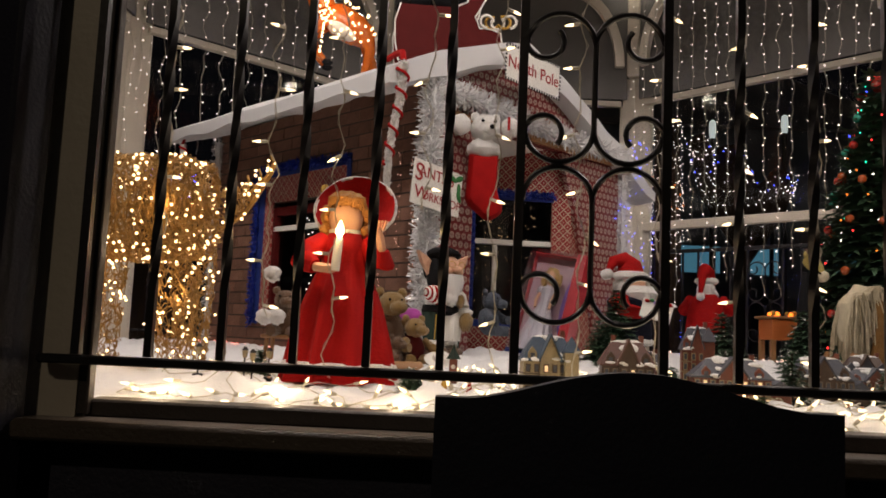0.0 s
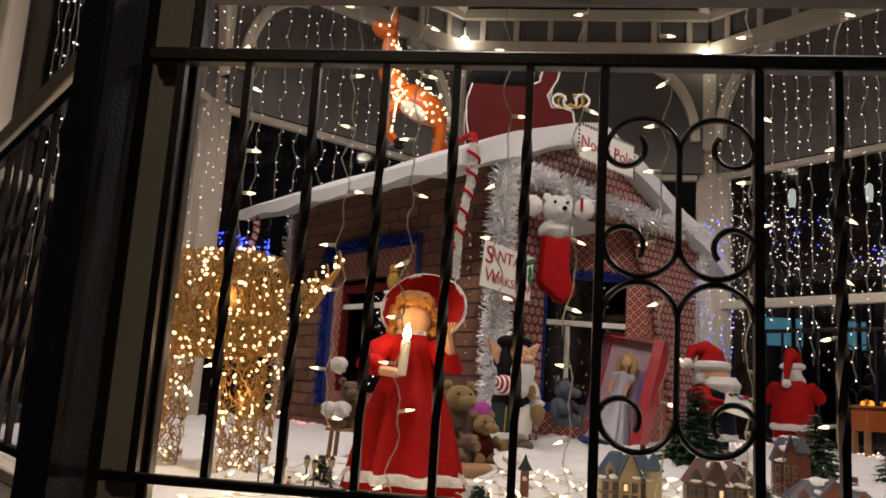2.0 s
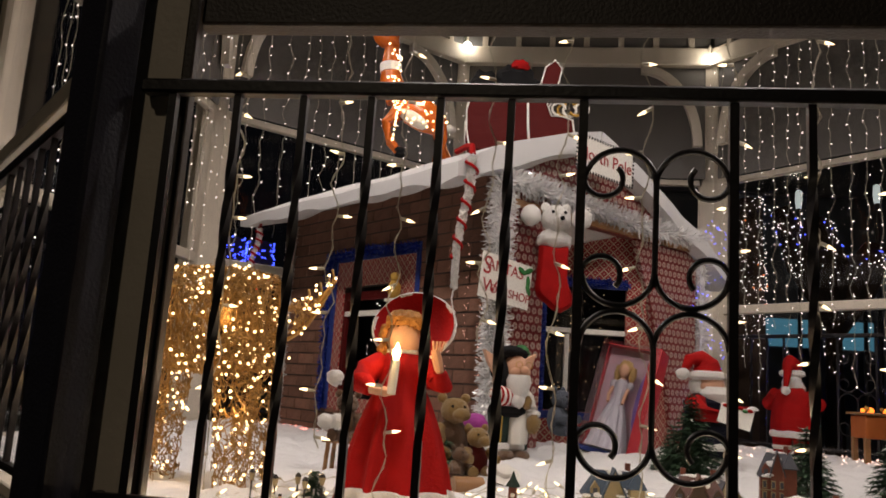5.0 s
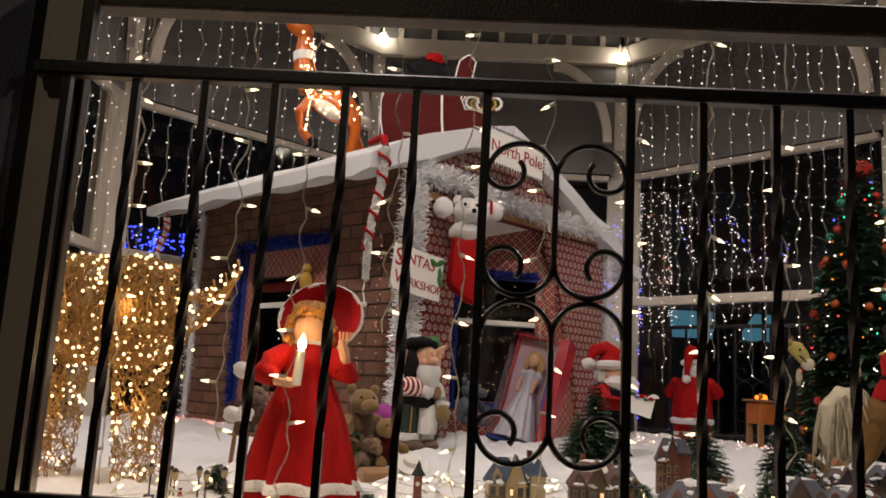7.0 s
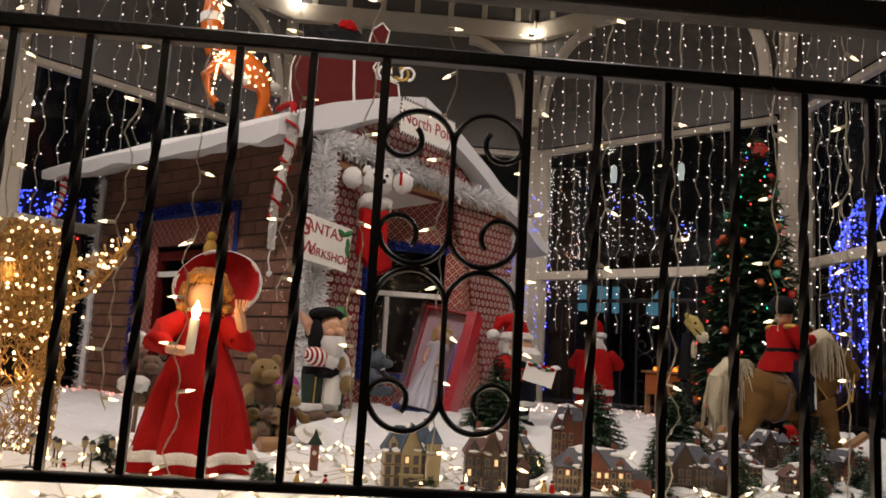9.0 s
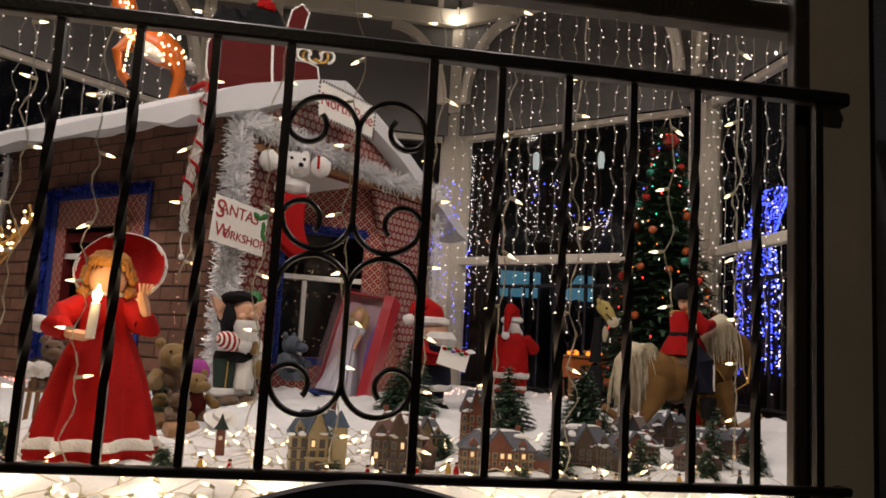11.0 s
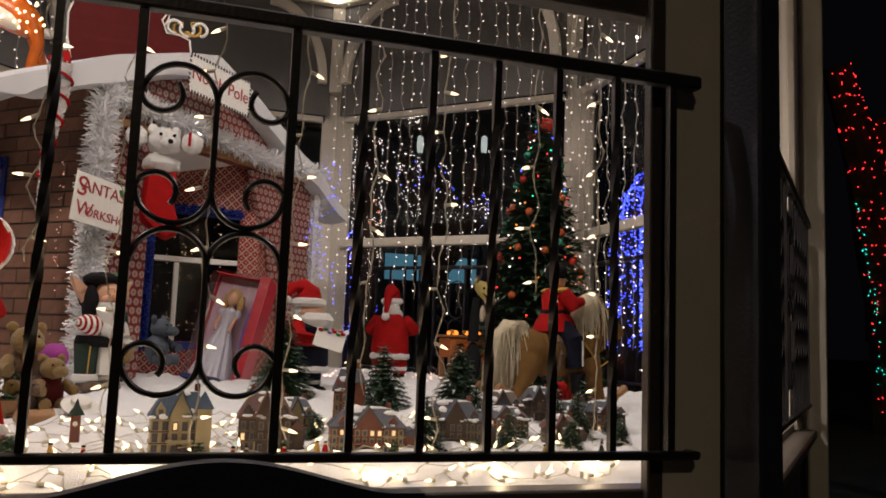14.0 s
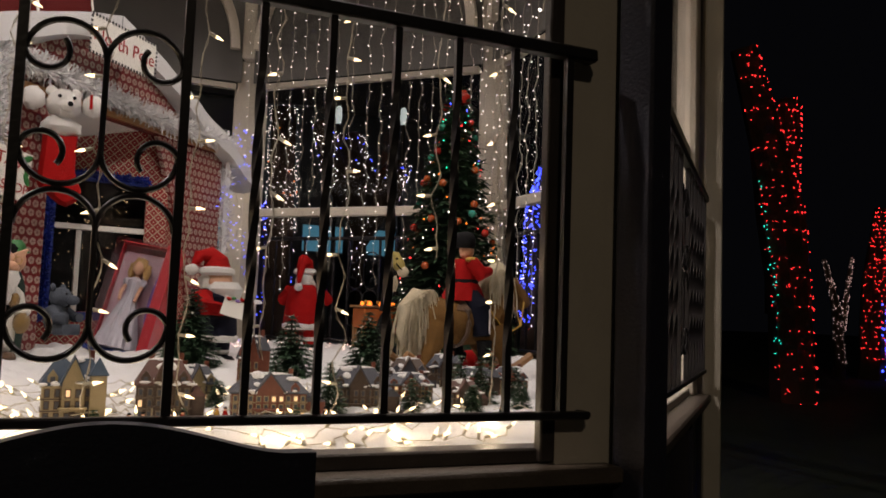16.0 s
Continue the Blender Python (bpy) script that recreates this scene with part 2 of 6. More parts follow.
# ---- mesh helpers ----
class Shape:
    """Collects faces with a material each; made into one mesh."""

    def __init__(self):
        self.v, self.f, self.k, self.m = [], [], [], []

    def add(self, verts, faces, material, m=None):
        n = len(self.v)
        self.v += [tuple(m @ Vector(p)) if m else tuple(p) for p in verts]
        self.f += [tuple(i + n for i in f) for f in faces]
        if material not in self.m:
            self.m.append(material)
        self.k += [self.m.index(material)] * len(faces)
        return self

    def box(self, material, c, s, m=None, bevel=0.0, rot=None):
        x, y, z = s[0] / 2, s[1] / 2, s[2] / 2
        b = min(bevel, x * 0.9, y * 0.9, z * 0.9)
        pm = Matrix.Translation(c) @ (pose(0, 0, 0, *rot) if rot else Matrix())
        if m:
            pm = m @ pm
        if not b:
            vs = [(sx * x, sy * y, sz * z) for sz in (-1, 1) for sx, sy in ((-1, -1), (1, -1), (1, 1), (-1, 1))]
            fs = [(3, 2, 1, 0), (4, 5, 6, 7), (0, 1, 5, 4), (1, 2, 6, 5), (2, 3, 7, 6), (3, 0, 4, 7)]
            return self.add(vs, fs, material, pm)
        ring = lambda ix, iy, zz: [(-ix, -iy, zz), (ix, -iy, zz), (ix, iy, zz), (-ix, iy, zz)]
        oct_ = lambda zz: [(-x + b, -y, zz), (x - b, -y, zz), (x, -y + b, zz), (x, y - b, zz), (x - b, y, zz), (-x + b, y, zz), (-x, y - b, zz), (-x, -y + b, zz)]
        inn = lambda zz: [(-x + b, -y + b, zz), (x - b, -y + b, zz), (x - b, y - b, zz), (-x + b, y - b, zz)]
        vs = inn(-z) + oct_(-z + b) + oct_(z - b) + inn(z)
        fs = [(3, 2, 1, 0), (20, 21, 22, 23)]
        for i in range(8):
            j = (i + 1) % 8
            fs.append((4 + i, 4 + j, 12 + j, 12 + i))
        pair = [(0, 1), (1, 1), (1, 2), (2, 2), (2, 3), (3, 3), (3, 0), (0, 0)]
        for i in range(8):
            a, c2 = pair[i]
            j = (i + 1) % 8
            if a == c2:
                fs += [(a, 4 + j, 4 + i), (20 + a, 12 + i, 12 + j)]
            else:
                fs += [(a, c2, 4 + j, 4 + i), (20 + c2, 20 + a, 12 + i, 12 + j)]
        return self.add(vs, fs, material, pm)

    def tube(self, material, pts, r, seg=6, closed=False, r2=None, m=None):
        pts = [Vector(p) for p in pts]
        n = len(pts)
        vs, fs, up = [], [], Vector((0.13, 0.31, 0.94))
        for i, p in enumerate(pts):
            d = (pts[min(i + 1, n - 1)] - pts[max(i - 1, 0)])
            d = d.normalized() if d.length > 1e-9 else Vector((0, 0, 1))
            a = d.cross(up)
            a = a.normalized() if a.length > 0.05 else d.cross(Vector((1, 0, 0))).normalized()
            b = d.cross(a)
            rr = r if r2 is None else r + (r2 - r) * i / max(1, n - 1)
            if isinstance(r, (list, tuple)):
                rr = r[i]
            vs += [tuple(p + rr * (math.cos(t) * a + math.sin(t) * b)) for t in (2 * math.pi * k / seg for k in range(seg))]
        for i in range(n - 1):
            for k in range(seg):
                q = (k + 1) % seg
                fs.append((i * seg + k, i * seg + q, (i + 1) * seg + q, (i + 1) * seg + k))
        fs += [tuple(range(seg))[::-1], tuple((n - 1) * seg + k for k in range(seg))]
        return self.add(vs, fs, material, m)

    def ball(self, material, c, r, seg=12, rings=8, m=None, rot=None, lump=0.0, seed=0.0):
        r = (r, r, r) if isinstance(r, (int, float)) else r
        vs, fs = [(0, 0, -r[2])], []
        for i in range(1, rings):
            ph = math.pi * i / rings - math.pi / 2
            for k in range(seg):
                th = 2 * math.pi * k / seg
                q = Vector((math.cos(ph) * math.cos(th), math.cos(ph) * math.sin(th), math.sin(ph)))
                g = 1 + lump * noise.noise(q * 3 + Vector((seed, seed, 0)))
                vs.append((q.x * r[0] * g, q.y * r[1] * g, q.z * r[2] * g))
        vs.append((0, 0, r[2]))
        last = len(vs) - 1
        for k in range(seg):
            q = (k + 1) % seg
            fs.append((0, 1 + q, 1 + k))
            for i in range(rings - 2):
                a = 1 + i * seg
                fs.append((a + k, a + q, a + seg + q, a + seg + k))
            fs.append((last, last - seg + k, last - seg + q))
        pm = Matrix.Translation(c) @ (pose(0, 0, 0, *rot) if rot else Matrix())
        return self.add(vs, fs, material, m @ pm if m else pm)

    def lathe(self, material, prof, c=(0, 0, 0), seg=20, wave=0.0, folds=9, m=None, rot=None):
        """Turned form from (radius, height) pairs; wave: cloth folds that grow towards the first pair."""
        vs, fs = [], []
        for i, (r, z) in enumerate(prof):
            w = wave * (1 - i / (len(prof) - 1))
            for k in range(seg):
                th = 2 * math.pi * k / seg
                g = r * (1 + w * math.sin(folds * th + 0.7 * math.sin(3 * th)))
                vs.append((g * math.cos(th), g * math.sin(th), z))
        for i in range(len(prof) - 1):
            for k in range(seg):
                q = (k + 1) % seg
                fs.append((i * seg + k, i * seg + q, (i + 1) * seg + q, (i + 1) * seg + k))
        fs += [tuple(range(seg))[::-1], tuple((len(prof) - 1) * seg + k for k in range(seg))]
        pm = Matrix.Translation(c) @ (pose(0, 0, 0, *rot) if rot else Matrix())
        return self.add(vs, fs, material, m @ pm if m else pm)

    def prism(self, material, poly, y0, y1, m=None):
        """Outline in x and z, drawn out from y0 to y1."""
        n = len(poly)
        vs = [(x, y0, z) for x, z in poly] + [(x, y1, z) for x, z in poly]
        fs = [tuple(range(n)), tuple(range(2 * n - 1, n - 1, -1))]
        fs += [(i, i + n, (i + 1) % n + n, (i + 1) % n) for i in range(n)]
        return self.add(vs, fs, material, m)

    def mesh(self, name, smooth=True):
        me = bpy.data.meshes.new(name)
        me.from_pydata(self.v, [], self.f)
        for m in self.m:
            me.materials.append(m)
        me.polygons.foreach_set("material_index", self.k)
        if smooth:
            me.polygons.foreach_set("use_smooth", [True] * len(self.f))
            me.set_sharp_from_angle(angle=radians(40))
        me.update()
        return me


def part(name, shape, parent, label="", smooth=True):
    ob = new(name, shape.mesh(name, smooth) if isinstance(shape, Shape) else shape)
    ob.parent = parent
    return tagged(ob, label)


def thing(name, label, category, m=None, shape=None, group="", kind=""):
    ob = new(name, shape.mesh(name) if shape else None)
    if m:
        ob.matrix_basis = m
    return tagged(ob, label, category, group, kind)


def writing(name, text, parent, m, size, material, depth=0.001):
    cu = bpy.data.curves.new(name, "FONT")
    cu.body, cu.size, cu.extrude, cu.align_x, cu.align_y = text, size, depth, "CENTER", "CENTER"
    cu.materials.append(material)
    ob = new(name, cu)
    ob.parent, ob.matrix_basis = parent, m
    return ob


def bulb_mesh(name, material, r, l=None, seg=6, rings=4):
    return Shape().ball(material, (0, 0, 0), (r, r, l or r), seg, rings).mesh(name)


# ---- the gazebo: eight sides round CX, CY ----
CX, CY, AP, HALF = 1.005, 2.78, 2.74, 1.135
FLOOR = 0.88


def side(i):
    """Pose of a side: x along it, y inwards from the posts' outer face."""
    return pose(CX, CY, 0, 0, 0, 45 * i) @ pose(0, -AP, 0)


ground = thing("ground", "dark night lawn", "ground", kind="structure", shape=Shape().add([(-400, -400, 0), (400, -400, 0), (400, 400, 0), (-400, 400, 0)], [(0, 1, 2, 3)], LAWN))
deck = Shape()
cor = [side(i) @ Vector((HALF - 0.08, 0.16, 0)) for i in range(8)]
deck.add([(p.x, p.y, FLOOR - 0.1) for p in cor] + [(p.x, p.y, FLOOR) for p in cor], [tuple(range(7, -1, -1)), tuple(range(8, 16))] + [(i, (i + 1) % 8, 8 + (i + 1) % 8, 8 + i) for i in range(8)], WOOD)
thing("floor", "wooden deck under the display", "floor", shape=deck, kind="structure")

for i in range(8):
    M = side(i)
    wl = thing("wall_%d" % (i + 1), "low painted base wall below the window", "wall", M, kind="structure",
               shape=Shape().box(DARKP, (0, 0.07, 0.42), (2 * HALF - 0.14, 0.10, 0.84)))
    thing("sill_%d" % (i + 1), "painted window sill board", "sill", M, kind="structure",
          shape=Shape().box(SILLP, (0, 0.035, 0.866), (2 * HALF - 0.05, 0.21, 0.04), bevel=0.008))
    # window: two tiers of glass; the front frame is dark brown, the others cream
    win = thing("window_%d" % (i + 1), "large fixed window, frame dark brown at the front and cream elsewhere", "window", M, kind="structure")
    x0, x1 = -HALF + 0.125, HALF - 0.165
    if i:
        x0, x1 = -HALF + 0.14, HALF - 0.14
    cx, w = (x0 + x1) / 2, x1 - x0
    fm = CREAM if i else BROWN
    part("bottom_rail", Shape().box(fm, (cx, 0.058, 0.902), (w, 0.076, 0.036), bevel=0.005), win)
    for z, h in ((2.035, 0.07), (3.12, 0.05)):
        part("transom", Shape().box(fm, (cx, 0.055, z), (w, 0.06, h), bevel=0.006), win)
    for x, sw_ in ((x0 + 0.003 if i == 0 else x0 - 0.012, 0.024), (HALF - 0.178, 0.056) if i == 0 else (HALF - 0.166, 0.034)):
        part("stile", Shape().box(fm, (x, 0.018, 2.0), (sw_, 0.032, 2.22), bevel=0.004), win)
    for za, zb in ((0.926, 2.0), (2.07, 3.095)):
        pane = part("pane", Shape().box(GLASS, (cx, 0.06, (za + zb) / 2), (w - 0.004, 0.004, zb - za)), win, "clear glass pane")
        pane.visible_shadow = False
    # grey boarding with an arch over the window, braces and beam
    top = thing("header_%d" % (i + 1), "grey boarded header with arched braces and beam", "header", M, kind="structure")
    pl = Shape()
    pl.box(GREYP, (0, 0.10, 3.72), (2 * HALF - 0.2, 0.02, 1.14))
    part("board", pl, top, "grey painted boarding")
    part("beam", Shape().box(CREAM, (0, 0.12, 4.22), (2 * HALF - 0.12, 0.12, 0.16), bevel=0.008), top, "cream painted beam")
    part("upper_beam", Shape().box(CREAM, (0, 0.12, 4.56), (2 * HALF - 0.12, 0.10, 0.10), bevel=0.008), top)
    part("frieze_board", Shape().box(GREYP, (0, 0.125, 4.405), (2 * HALF - 0.14, 0.02, 0.21)), top)
    for k in range(7):
        part("block", Shape().box(CREAM, (-0.9 + 0.3 * k, 0.12, 4.405), (0.05, 0.08, 0.208), bevel=0.004), top)
    for sx in (-1, 1):
        br = Shape()
        pts = []
        for k in range(11):
            a = math.pi / 2 * k / 10
            pts.append((sx * (HALF - 0.14 - 0.52 * (1 - math.cos(a))), 3.42 + 0.72 * math.sin(a)))
        inner = [(x - sx * 0.075 * math.cos(math.pi / 2 * k / 10), z - 0.075 * math.sin(math.pi / 2 * k / 10)) for k, (x, z) in enumerate(pts)]
        for k in range(10):
            q = [pts[k], pts[k + 1], inner[k + 1], inner[k]]
            br.prism(CREAM, q, 0.13, 0.19)
        part("brace", br, top, "curved cream brace")
    # corner post at the right end of the side, seen as two boards and an upper shaft
    post = thing("post_%d" % (i + 1), "cream painted corner post of the gazebo", "post", M @ pose(HALF, 0, 0), kind="structure")
    w1 = 0.17
    ps = Shape()
    d, w2 = 0.038, 0.118
    out = [(0, 0), (0.7071 * w2, 0.7071 * w2), (0.7071 * (w2 - d), 0.7071 * (w2 + d)), (-d * 0.414, d), (-w1, d), (-w1, 0)]
    vs = [(x, y, 0.846) for x, y in out] + [(x, y, 3.36) for x, y in out]
    n5 = len(out)
    ps.add(vs, [tuple(range(n5))[::-1], tuple(range(n5, 2 * n5))] + [(k, (k + 1) % n5, (k + 1) % n5 + n5, k + n5) for k in range(n5)], CREAM)
    part("shaft", ps, post)
    # post is dark below the sill, cream above
    part("plinth", Shape().prism(DARKP, [(-0.17, 0.0), (0.0, 0.0), (0.0, 0.846), (-0.17, 0.846)], 0.003, d), post, "dark post base below the sill")
    # the two front columns are dark, the other six cream
    part("corner_column", Shape().box(DARKP if i in (0, 7) else CREAM, (0.023, -0.055, 2.3), (0.094, 0.094, 4.6), rot=(0, 0, 22.5), bevel=0.008), post, "dark corner column of the front pair" if i in (0, 7) else "cream painted corner column")
    part("upper_shaft", Shape().box(CREAM, (-0.035, 0.09, 3.82), (0.11, 0.11, 0.92), rot=(0, 0, 22.5), bevel=0.01), post)
    rafter = thing("rafter", "cream painted roof rafter", "beam", kind="structure")
    a, b = M @ Vector((HALF, 0.1, 4.62)), Vector((CX, CY, 5.7))
    dv = b - a
    rm = Matrix.Translation((a + b) / 2) @ dv.to_track_quat("X", "Z").to_matrix().to_4x4()
    rafter.matrix_basis = rm
    part("bar", Shape().box(CREAM, (0, 0, 0), (dv.length, 0.09, 0.16), bevel=0.01), rafter)

ceil = Shape()
rim = [side(i) @ Vector((HALF + 0.05, -0.15, 4.68)) for i in range(8)]
ceil.add([tuple(p) for p in rim] + [(CX, CY, 5.85)], [(i, (i + 1) % 8, 8) for i in range(8)], GREYP)
ceil.add([(p.x, p.y, p.z + 0.06) for p in rim] + [(CX, CY, 5.92)], [((i + 1) % 8, i, 8) for i in range(8)], SLATE)
thing("ceiling", "grey boarded ceiling under the gazebo roof", "ceiling", shape=ceil, kind="structure")

# flood lamps on the posts: back pair known, other six unseen and added as light
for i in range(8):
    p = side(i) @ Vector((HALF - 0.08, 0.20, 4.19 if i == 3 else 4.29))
    fl = thing("flood_lamp", "small bright flood lamp, unseen and added on all but the back posts", "lamp", Matrix.Translation(p), group="flood lamps on the posts")
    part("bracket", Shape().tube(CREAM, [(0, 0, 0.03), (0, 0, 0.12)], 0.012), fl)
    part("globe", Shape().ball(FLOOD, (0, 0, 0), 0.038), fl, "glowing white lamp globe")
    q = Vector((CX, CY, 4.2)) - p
    # spots of the added front and side lamps carry most of the light
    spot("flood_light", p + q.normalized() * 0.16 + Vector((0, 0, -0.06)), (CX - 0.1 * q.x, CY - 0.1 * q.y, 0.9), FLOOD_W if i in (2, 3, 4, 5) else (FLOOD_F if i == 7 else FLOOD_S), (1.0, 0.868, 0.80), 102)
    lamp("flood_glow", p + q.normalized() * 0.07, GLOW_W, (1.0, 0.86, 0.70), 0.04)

# ---- the iron railing in front of each side ----
RX0, S, ZB, ZT = -1.005, 0.14, 1.0, 1.828


def bar_x(k):
    return RX0 + ((k - 1) * S if k <= 7 else k * S)


def railing(m):
    r = thing("railing", "black wrought-iron railing with twisted bars and scrolls", "railing", m, group="iron railings round the gazebo")
    y = -0.04
    part("top_rail", Shape().box(IRON, (-0.025, y, ZT), (2.10, 0.034, 0.030), bevel=0.005), r)
    part("bottom_rail", Shape().box(IRON, (-0.025, y, ZB), (2.10, 0.026, 0.018), bevel=0.004), r)
    for z in (ZB, ZT):
        for x in (-1.073, 1.023):
            part("bracket", Shape().box(IRON, (x, y + 0.018, z), (0.020, 0.045, 0.016), bevel=0.004), r)
    tw = Shape()
    h = ZT - ZB - 0.024
    vs, fs, n = [], [], 30
    for k in range(n + 1):
        a = 0.0 if k < 5 else (math.pi * 2.5 * (k - 5) / 20 if k < 25 else math.pi * 2.5)
        for q in range(4):
            th = a + math.pi / 4 + q * math.pi / 2
            vs.append((0.0105 * math.cos(th), 0.0105 * math.sin(th), ZB + 0.01 + h * k / n))
    for k in range(n):
        for q in range(4):
            fs.append((4 * k + q, 4 * k + (q + 1) % 4, 4 * k + 4 + (q + 1) % 4, 4 * k + 4 + q))
    tw.add(vs, fs, IRON)
    me = tw.mesh("baluster")
    pl = Shape().box(IRON, (0, 0, ZB + 0.01 + h / 2), (0.017, 0.017, h)).mesh("baluster")
    for k in range(1, 15):
        o = part("baluster", pl if k in (1, 7, 8, 14) else me, r)
        o.location = (bar_x(k), y, 0)
    xm = bar_x(7) + S

    def arc(cx, cz, rad, a0, a1, n=10, rad1=None):
        return [(cx + (rad + ((rad1 or rad) - rad) * k / n) * math.cos(radians(a0 + (a1 - a0) * k / n)),
                 cz + (rad + ((rad1 or rad) - rad) * k / n) * math.sin(radians(a0 + (a1 - a0) * k / n))) for k in range(n + 1)]

    def curl(cz):
        """Half of a scroll over the left half of the panel: up the middle, over the top, curled in."""
        big = arc(-0.07, cz, 0.067, 0, 170, 14)
        return big + arc(-0.098, cz + 0.012, 0.040, 195, 400, 14, 0.031)

    for zc, zl, curls in ((1.650, 1.486, "both"), (1.342, 1.176, "low")):
        up = curl(zc) if curls == "both" else arc(-0.07, zc, 0.067, 0, 178, 14)
        dn = [(x, 2 * zl - z) for x, z in curl(zl)]
        path = up[::-1] + dn
        for sx in (1, -1):
            sh = Shape().tube(IRON, [(xm + sx * (x + 0.003), y, z) for x, z in path], 0.0058, 6)
            part("scroll", sh, r, "thin curled iron scroll")
    return r


rail0 = railing(side(0))
for i in range(1, 8):
    copy_thing(rail0, side(i))

# chair back in front of the window
ch = thing("garden_chair", "dark blue garden chair with an arched back", "chair", pose(1.02, -0.25, 0))
prof = [(-0.315, 0.50)] + [(-0.315 + 0.63 * k / 24, 0.982 + 0.05 * math.sin(math.pi * min(1, max(0, (k - 2) / 20))) ** 1.5) for k in range(25)] + [(0.315, 0.50)]
part("backrest", Shape().prism(CHAIRM, prof, -0.02, 0.02), ch)
part("seat", Shape().box(CHAIRM, (0, -0.25, 0.44), (0.60, 0.50, 0.04), bevel=0.01), ch)
for x in (-0.28, 0.28):
    part("leg", Shape().box(CHAIRM, (x, 0, 0.25), (0.05, 0.04, 0.50)), ch)
    part("leg", Shape().box(CHAIRM, (x, -0.46, 0.21), (0.05, 0.04, 0.42)), ch)

# ---- snow over the deck ----
sn = Shape()
N = 230
R0 = AP - 0.13
R1 = R0 + 0.04


def inside(x, y):
    """How far a point lies within the glass line."""
    return min(R0 - ((x - CX) * math.cos(radians(45 * k - 90)) + (y - CY) * math.sin(radians(45 * k - 90))) for k in range(8))


def snow_z(x, y):
    p = Vector((x, y, 0))
    z = 0.925 + 0.022 * noise.noise(p * 3.1) + 0.044 * abs(noise.noise(p * 7.0)) + 0.026 * abs(noise.noise(p * 14.0)) + 0.008 * noise.noise(p * 34.0)
    z += 0.035 * max(0, min(1, (y - 0.8) / 1.2)) * max(0, min(1, (x + 0.2) / 0.8))
    e = max(0, 1 - max(0, inside(x, y)) / 0.12)
    return max(FLOOR + 0.012, z * (1 - e) + 0.908 * e)


idx = {}
for a in range(N + 1):
    for b in range(N + 1):
        x, y = CX - R1 + 2 * R1 * a / N, CY - R1 + 2 * R1 * b / N
        if inside(x, y) > -0.041:
            idx[a, b] = len(idx)
            sn.v.append((x, y, snow_z(x, y)))
for (a, b) in idx:
    q = [(a, b), (a + 1, b), (a + 1, b + 1), (a, b + 1)]
    if all(c in idx for c in q):
        sn.f.append(tuple(idx[c] for c in q))
sn.k, sn.m = [0] * len(sn.f), [SNOW]
thing("snow_blanket", "white fluffy artificial snow spread over the deck", "artificial snow", shape=sn)


def at(x, y, rz=0, dz=0.0):
    return pose(x, y, snow_z(x, y) - 0.004 + dz, 0, 0, rz)

# ---- Santa's workshop: a playhouse that stands cornerwise ----
HM = pose(0.5, 2.6, 0.93, 0, 0, 47)
HW, HL, HH = 1.78, 2.10, 1.47
hs = thing("playhouse", "brick-papered playhouse with snowy roof and gift-wrap front", "playhouse", HM)


def tinsel(name, pts, r, n, material, parent, label, fl=0.05):
    """A garland: a cord with many thin foil strips round it."""
    sh = Shape()
    pts = [Vector(p) for p in pts]
    seg = [(pts[k + 1] - pts[k]).length for k in range(len(pts) - 1)]
    tot = sum(seg)
    sh.tube(material, pts, r * 0.35, 5)
    for _ in range(n):
        s = rng.random() * tot
        k = 0
        while k < len(seg) - 1 and s > seg[k]:
            s -= seg[k]
            k += 1
        p = pts[k].lerp(pts[k + 1], min(1, s / seg[k]))
        d = Vector((rng.gauss(0, 1), rng.gauss(0, 1), rng.gauss(0, 1))).normalized()
        e = d.cross(Vector((rng.gauss(0, 1), rng.gauss(0, 1), rng.gauss(0, 1)))).normalized() * (r * fl)
        q = p + d * r * rng.uniform(0.6, 1.1)
        sh.add([p - e, p + e, q + e * 0.7, q - e * 0.7], [(0, 1, 2, 3)], material)
    return part(name, sh, parent, label, smooth=False)


# left wall with a window hole
WY0, WY1, WZ0, WZ1 = 0.80, 1.40, 0.22, 0.92
lw = Shape()
for y0, y1, z0, z1 in ((0, WY0, -0.03, HH), (WY1, HL, -0.03, HH), (WY0, WY1, -0.03, WZ0), (WY0, WY1, WZ1, HH)):
    lw.box(MORTAR, (0.03, (y0 + y1) / 2, (z0 + z1) / 2), (0.05, y1 - y0, z1 - z0))
wall_l = part("side_wall", lw, hs, "brick-patterned wall")
part("back_wall", Shape().box(MORTAR, (HW / 2, HL - 0.02, HH / 2), (HW, 0.04, HH)), hs)
part("far_wall", Shape().box(MORTAR, (HW - 0.02, HL / 2, HH / 2), (0.04, HL - 0.1, HH)), hs)
# front: papered piers, gable, porch recess
PX0 = 0.36
fr = Shape()
fr.box(WRAP, (PX0 / 2 + 0.03, 0.02, 0.68), (PX0 - 0.06, 0.04, 1.40))
part("front_pier", fr, hs, "red peppermint gift-wrap panel")
part("front_pier", Shape().prism(WRAP, [(1.12, 1.32), (1.30, 0.92), (1.49, 0.42), (1.58, -0.02), (HW, -0.02), (HW, 1.32)], -0.004, 0.03), hs, "red peppermint gift-wrap drape")
gb = Shape().prism(WRAP, [(0.0, 1.29), (HW, 1.29), (HW, 1.31), (0.70, 1.79), (0.0, 1.50)], 0.001, 0.05)
part("gable", gb, hs, "red peppermint gift-wrap gable")
part("porch_beam", Shape().box(WOOD, (HW / 2, -0.012, 1.31), (HW - 0.1, 0.03, 0.035)), hs)
